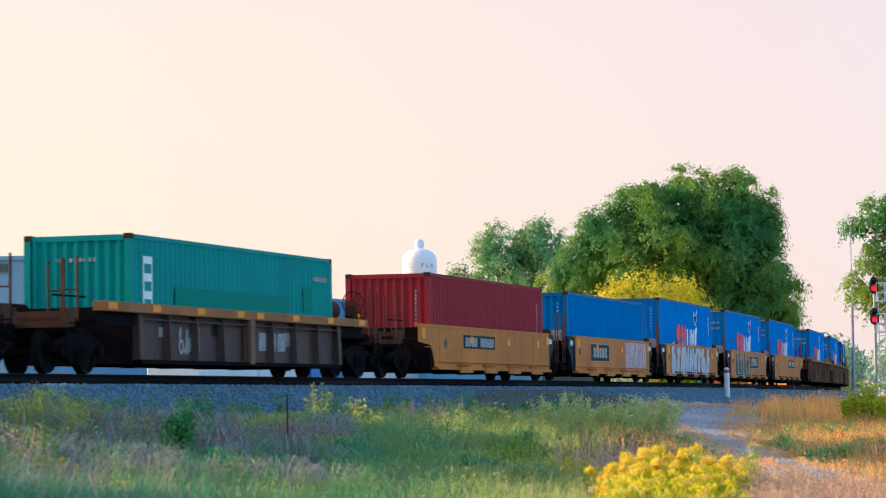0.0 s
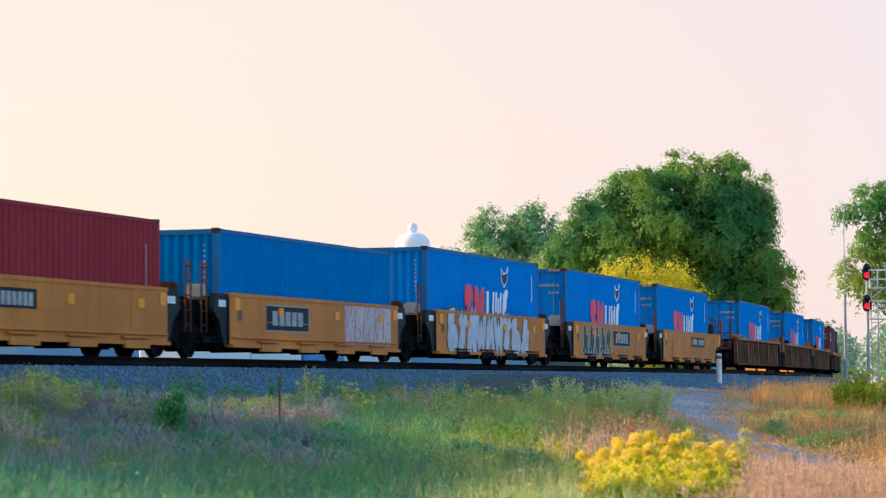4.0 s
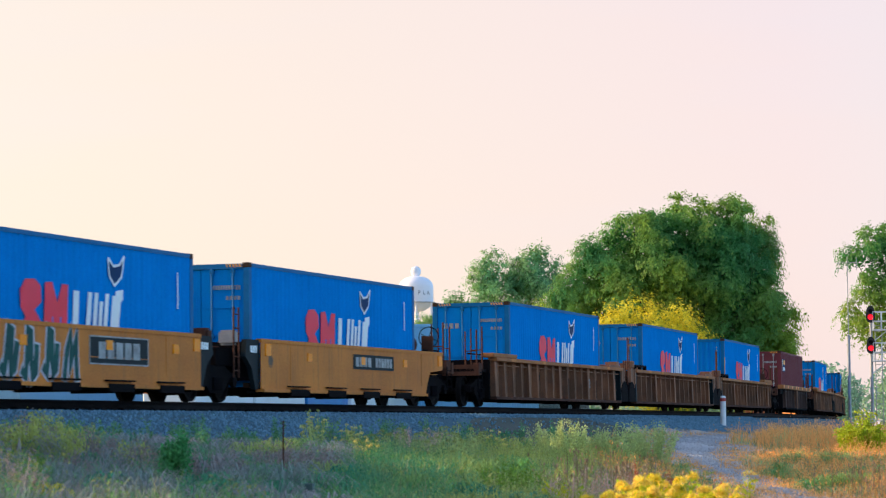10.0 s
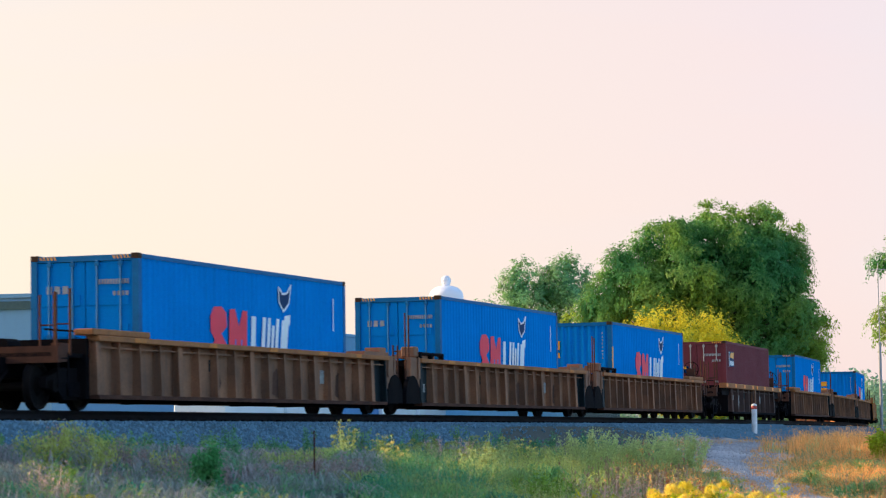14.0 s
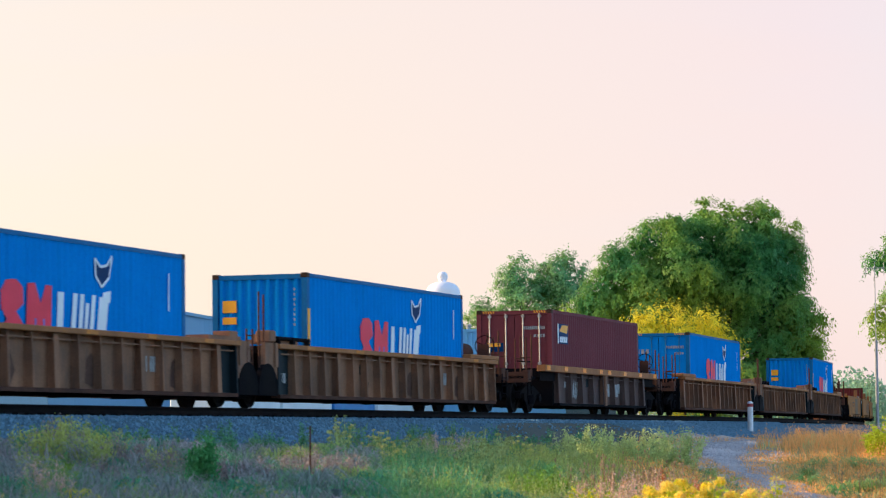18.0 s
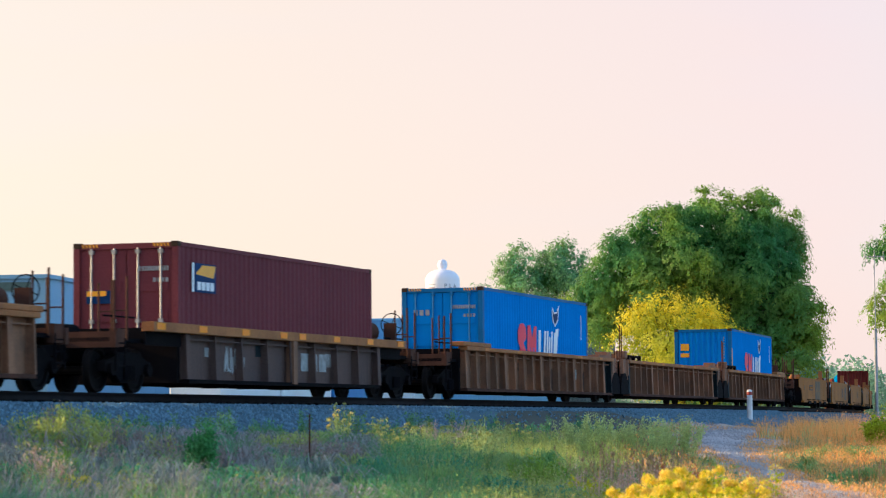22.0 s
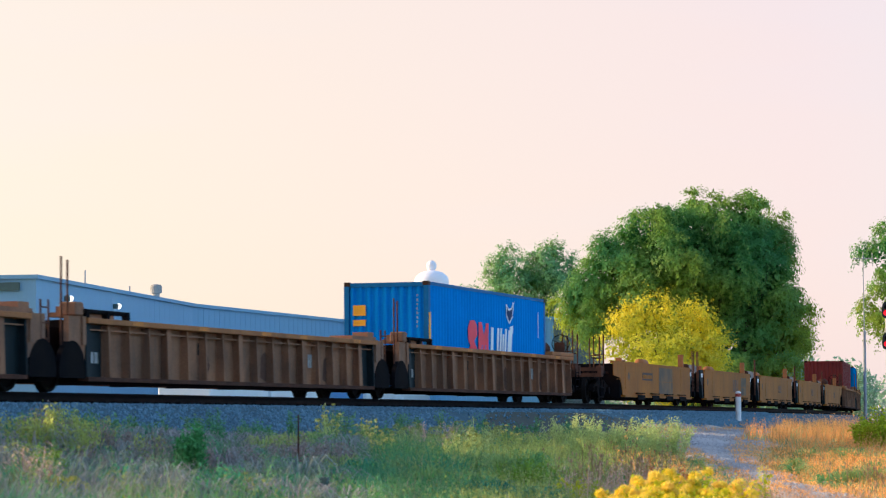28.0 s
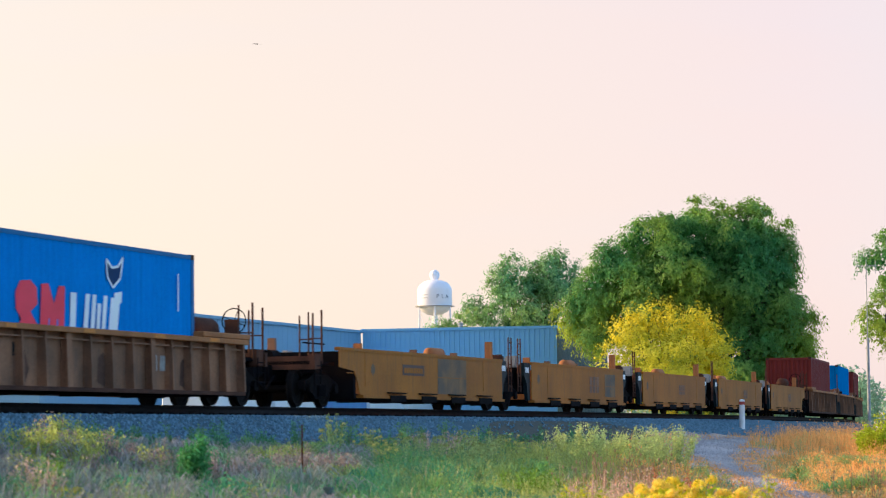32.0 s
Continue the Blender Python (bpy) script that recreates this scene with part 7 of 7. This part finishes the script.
clump("dock_plant", "rusty-red seeding dock stalk", 40.5, 9.35, 0.06, 0.78, 3, 6, SEED_PINK, leaves=80, leaf_size=0.02, bare=0.6)
clump("green_shrub", "upright deep green weed bush", 33.2, 14.2, 0.20, 1.03, 26, 7, GRASS_DEEP, leaves=200, leaf_size=0.03)
clump("green_shrub", "yellow-green weed bush on the bank", 32.6, 16.1, 0.42, 0.84, 20, 8, LEAF_MEADOW, leaves=150, leaf_size=0.024)
clump("green_shrub", "yellow-green weed bush on the bank", 31.0, 15.5, 0.26, 0.62, 16, 49, LEAF_MEADOW, leaves=130, leaf_size=0.022)
clump("green_shrub", "yellow-green weed bush on the bank", 36.5, 17.6, 0.32, 0.80, 18, 44, LEAF_MEADOW, leaves=130, leaf_size=0.024)
clump("green_shrub", "yellow-green feathery bush beside the weeds", 45.4, 14.3, 0.45, 0.74, 22, 45, GRASS_PALE, FLOWER_TIP, heads=30, leaves=80, leaf_size=0.024, dome=0.04)
clump("flowering_weed", "straw-yellow flowering weeds below the ballast", 53.5, 18.0, 0.75, 0.80, 30, 46, GRASS_PALE, FLOWER_TIP, heads=40, leaves=60, leaf_size=0.024, dome=0.05)
clump("flowering_weed", "straw-yellow flowering weeds below the ballast", 55.6, 17.4, 0.65, 0.72, 24, 47, GRASS_PALE, FLOWER_TIP, heads=40, leaves=60, leaf_size=0.024, dome=0.05)
clump("dry_plant", "pale pinkish seeding stalks below the ballast", 54.8, 17.9, 0.7, 0.78, 18, 48, SEED_ROSE, leaves=60, leaf_size=0.02, bare=0.5)
clump("green_shrub", "low yellow-green weed bush", 30.0, 14.8, 0.30, 0.75, 14, 9, LEAF_DARK, leaves=150, leaf_size=0.026)
clump("green_shrub", "dark green leafy weeds on the bank", 30.5, 13.0, 0.40, 0.55, 22, 10, GRASS_DEEP, leaves=150, leaf_size=0.028)
clump("pale_shrub", "pale feathery green shrub by the ballast", 59.0, 16.1, 0.80, 1.20, 38, 11, GRASS_PALE, leaves=130, leaf_size=0.03)
clump("pale_shrub", "pale feathery green shrub by the ballast", 61.5, 15.4, 0.70, 1.12, 30, 12, GRASS_PALE, leaves=130, leaf_size=0.03)
clump("pale_shrub", "pale feathery green shrub by the ballast", 63.4, 15.0, 0.70, 1.10, 30, 13, GRASS_PALE, leaves=130, leaf_size=0.03)
clump("green_shrub", "bright green leafy weeds among the grass", 38.6, 11.25, 0.52, 0.80, 24, 14, LEAF_DARK, leaves=70, leaf_size=0.026)
for dx_, dy_, h_, s_ in ((36.2, 9.75, 0.80, 51), (36.9, 9.55, 0.86, 52), (37.6, 9.95, 0.78, 53), (38.4, 9.6, 0.84, 54), (39.2, 9.9, 0.80, 55), (40.2, 9.5, 0.84, 56), (41.0, 10.0, 0.78, 57), (37.2, 10.3, 0.66, 58)):
    clump("dry_plant", "tall pinkish dry stalks with seed heads", dx_, dy_, 0.30, h_, 9, s_, SEED_ROSE, leaves=34, leaf_size=0.017, bare=0.5)
clump("green_shrub", "yellow-green leafy weeds among the grass", 36.5, 9.9, 0.35, 0.55, 22, 15, LEAF_GOLD, leaves=130, leaf_size=0.026)
clump("leafy_shrub", "bright yellow-green shrub by the dry grass", 80.0, 12.7, 0.75, 1.55, 40, 16, LEAF_LIME, leaves=200, leaf_size=0.05, category="shrub")
clump("leafy_shrub", "bright yellow-green shrub by the dry grass", 81.0, 11.6, 0.85, 1.45, 40, 17, LEAF_LIME, leaves=200, leaf_size=0.05, category="shrub")
clump("flowering_weed", "tall weed with yellow-green flower spikes", 46.5, 17.2, 0.25, 0.95, 8, 18, GRASS_PALE, FLOWER_TIP, heads=30, leaves=30, leaf_size=0.03, dome=0.03)
clump("flowering_weed", "tall weed with yellow-green flower spikes", 48.0, 17.0, 0.22, 0.90, 8, 19, GRASS_PALE, FLOWER_TIP, heads=30, leaves=30, leaf_size=0.03, dome=0.03)

# the brow of the bank: loose yellow-green bushes with dead stalks among them
for dx_, dy_, w_, h_, s_ in ((33.6, 16.8, 0.40, 0.78, 71), (33.0, 15.7, 0.30, 0.74, 72), (34.6, 16.2, 0.34, 0.70, 73), (34.0, 15.2, 0.30, 0.68, 74), (31.6, 15.9, 0.24, 0.60, 75)):
    clump("green_shrub", "loose yellow-green weed bush on the bank's brow", dx_, dy_, w_, h_, 16, s_, LEAF_MEADOW, leaves=100, leaf_size=0.024)
for dx_, dy_, h_, s_ in ((33.4, 16.3, 0.74, 81), (34.2, 15.8, 0.72, 82), (33.8, 14.9, 0.74, 83), (34.6, 14.5, 0.76, 84), (35.4, 14.2, 0.74, 85), (36.4, 14.0, 0.72, 86), (37.4, 13.8, 0.70, 87), (32.2, 15.3, 0.62, 88)):
    clump("dry_plant", "grey-mauve dead stalks on the bank's brow", dx_, dy_, 0.42, h_, 22, s_, GRASS_MAUVE, leaves=70, leaf_size=0.022, bare=0.3)
clump("green_shrub", "dark blue-green leafy weeds in a hollow of the bank", 31.0, 12.75, 0.42, 0.66, 26, 91, GRASS_TEAL, leaves=140, leaf_size=0.028)
clump("green_shrub", "dark blue-green leafy weeds in a hollow of the bank", 31.8, 13.3, 0.34, 0.62, 22, 92, GRASS_TEAL, leaves=140, leaf_size=0.028)

for dx_, dy_, h_, s_ in ((50.3, 18.6, 0.86, 61), (51.2, 18.3, 0.74, 62), (57.0, 17.0, 0.70, 63), (47.4, 16.6, 0.66, 64), (44.0, 15.4, 0.62, 65)):
    clump("flowering_weed", "tall weed with pale yellow flower spikes", dx_, dy_, 0.30, h_, 12, s_, LEAF_MEADOW, FLOWER_SPIKE, heads=26, leaves=40, leaf_size=0.022, dome=0.035)

# broken stone on the face of the ballast bank
n = 26000
s_ = rng.uniform(38, 125, n) ** 1.0
q_ = 1.35 + 2.1 * rng.random(n)
ang = np.where(s_ > BEND_X, (s_ - BEND_X) / RADIUS, 0.0)
sx_ = np.where(s_ > BEND_X, BEND_X + RADIUS * np.sin(ang), s_) + q_ * np.sin(ang)
sy_ = np.where(s_ > BEND_X, OFFSET + RADIUS * (1 - np.cos(ang)), OFFSET) - q_ * np.cos(ang)
sz_ = np.interp(q_, [1.75, 1.8, 3.5], [2.02, 1.995, 1.24]) + 0.06 * ((s_ > 71) & (s_ < 91) & (q_ > 2.1))
open_ = ~((s_ > 70.5) & (s_ < 91) & (q_ > 1.95)) | (rng.random(n) < 0.06)
cen = np.stack([sx_, sy_, sz_ + 0.01], 1)[open_]
n = len(cen)
octa = np.array([(1, 0, 0), (-1, 0, 0), (0, 1, 0), (0, -1, 0), (0, 0, 1), (0, 0, -1)], float)
tri = np.array([(0, 2, 4), (2, 1, 4), (1, 3, 4), (3, 0, 4), (2, 0, 5), (1, 2, 5), (3, 1, 5), (0, 3, 5)])
sz3 = rng.uniform(0.02, 0.05, (n, 1, 1)) * rng.uniform(0.6, 1.3, (n, 6, 1))
rot = rng.normal(size=(n, 3, 3))
rot, _ = np.linalg.qr(rot)
v = (np.einsum("vi,nij->nvj", octa, rot) * sz3 + cen[:, None]).reshape(-1, 3)
f = (np.arange(n)[:, None, None] * 6 + tri).reshape(-1, 3)
stuff("ballast_stones", "loose blue-grey ballast stones", v, f, STONE, "stones")

# sandy verge and loose gravel along the track
xs_ = np.arange(34, 106, 0.7)
for sgn in (-1, 1):
    gv, gf = [], []
    for i, x in enumerate(xs_):
        cq, w = road_at(x)
        for j in range(4):
            q = float(cq + sgn * (w * 0.72 + (0.25 + 0.5 * w) * j / 3 * (1 + 0.4 * math.sin(i * 0.8 + sgn))))
            y = float(abreast(x, q))
            gv.append((x, y, float(ground_z(x, y)) + (0.036 if j in (1, 2) else -0.05)))
    for i in range(len(xs_) - 1):
        for j in range(3):
            gf.append((i * 4 + j, i * 4 + j + 1, (i + 1) * 4 + j + 1, (i + 1) * 4 + j))
    tagged(part("road_verge", raw_mesh("road_verge", np.array(gv), np.array(gf), SOIL_EDGE), None), "sandy tan verge of the gravel track", "road", kind="structure")
n = 9000
x = rng.uniform(40, 106, n)
cq, w = road_at(x)
y = abreast(x, cq + w * rng.uniform(-1.2, 1.2, n))
cen = np.stack([x, y, ground_z(x, y) + 0.035], 1)
sz3 = rng.uniform(0.012, 0.04, (n, 1, 1)) * rng.uniform(0.6, 1.3, (n, 6, 1))
rot, _ = np.linalg.qr(rng.normal(size=(n, 3, 3)))
v = (np.einsum("vi,nij->nvj", octa, rot) * sz3 + cen[:, None]).reshape(-1, 3)
f = (np.arange(n)[:, None, None] * 6 + tri).reshape(-1, 3)
stuff("loose_gravel", "loose grey gravel on the track", v, f, GRAVEL, "gravel")
x, y = rng.uniform(40, 106, 2600), None
cq, w = road_at(x)
y = abreast(x, cq + w * rng.choice([-1, 1], len(x)) * rng.uniform(0.45, 1.2, len(x)))
k = np.repeat(np.arange(len(x)), 5)
x, y = x[k] + rng.normal(size=len(k)) * 0.12, y[k] + rng.normal(size=len(k)) * 0.08
v, f, _ = blades(x, y, 0.17 * np.ones(len(x)), 0.012, 0.8, rng)
stuff("verge_grass", "sparse dry grass along the gravel track", v, f, GRASS_DRY)

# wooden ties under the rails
# the tie colour already holds the shade beneath the train
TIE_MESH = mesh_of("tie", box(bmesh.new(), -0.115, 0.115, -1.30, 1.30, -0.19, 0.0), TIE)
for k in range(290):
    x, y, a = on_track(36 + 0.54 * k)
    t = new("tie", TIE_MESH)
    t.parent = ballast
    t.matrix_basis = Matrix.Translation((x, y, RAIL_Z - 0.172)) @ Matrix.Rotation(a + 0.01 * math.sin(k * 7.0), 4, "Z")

# rough growth on the far side of the track
n = 26000
x = rng.uniform(70, 230, n)
y = abreast(x, -rng.uniform(4.2, 13.0, n))
v, f, tips = blades(x, y, 0.75 * np.ones(n), 0.03, 0.5, rng)
stuff("far_side_weeds", "backlit green weeds beyond the track", v, f, GRASS_GREEN, "weeds")

# ---- everything that moves ----
def motions():
    times = [0.5 * i for i in range(65)]
    for ob, s in moving:
        rows = []
        for t in times:
            x, y, a = on_track(s - gone(t))
            rows.append((t, Matrix.Translation((x, y, RAIL_Z)) @ Matrix.Rotation(a, 4, "Z")))
        walk(ob, rows)
    walk(bird, [(FLIGHT[i][0], flight_pose(i)) for i in range(len(FLIGHT))])
    for sd_, w in wings:
        rows = [(0.1 * i, Matrix.Translation((sd_ * 0.012, 0, 0.012)) @ Matrix.Rotation(-sd_ * radians(38 * math.sin(i * 1.57)), 4, "Y")) for i in range(321)]
        walk(w, rows)
    # the wheels roll with the train: one rolling action for each axle place, shared by all trucks
    turn_times = [i * 2 / FPS for i in range(481)]
    for dx, sets in wheelsets.items():
        rows = [(t, Matrix.Translation((dx, 0, WHEEL_R)) @ Matrix.Rotation(-gone(min(t, 32.0)) / WHEEL_R, 4, "Y")) for t in turn_times]
        walk(sets[0], rows)
        lead_keys = sets[0].animation_data
        for w in sets[1:]:
            w.rotation_mode = "QUATERNION"
            keys = w.animation_data_create()
            keys.action = lead_keys.action
            keys.action_slot = lead_keys.action_slot


motions()
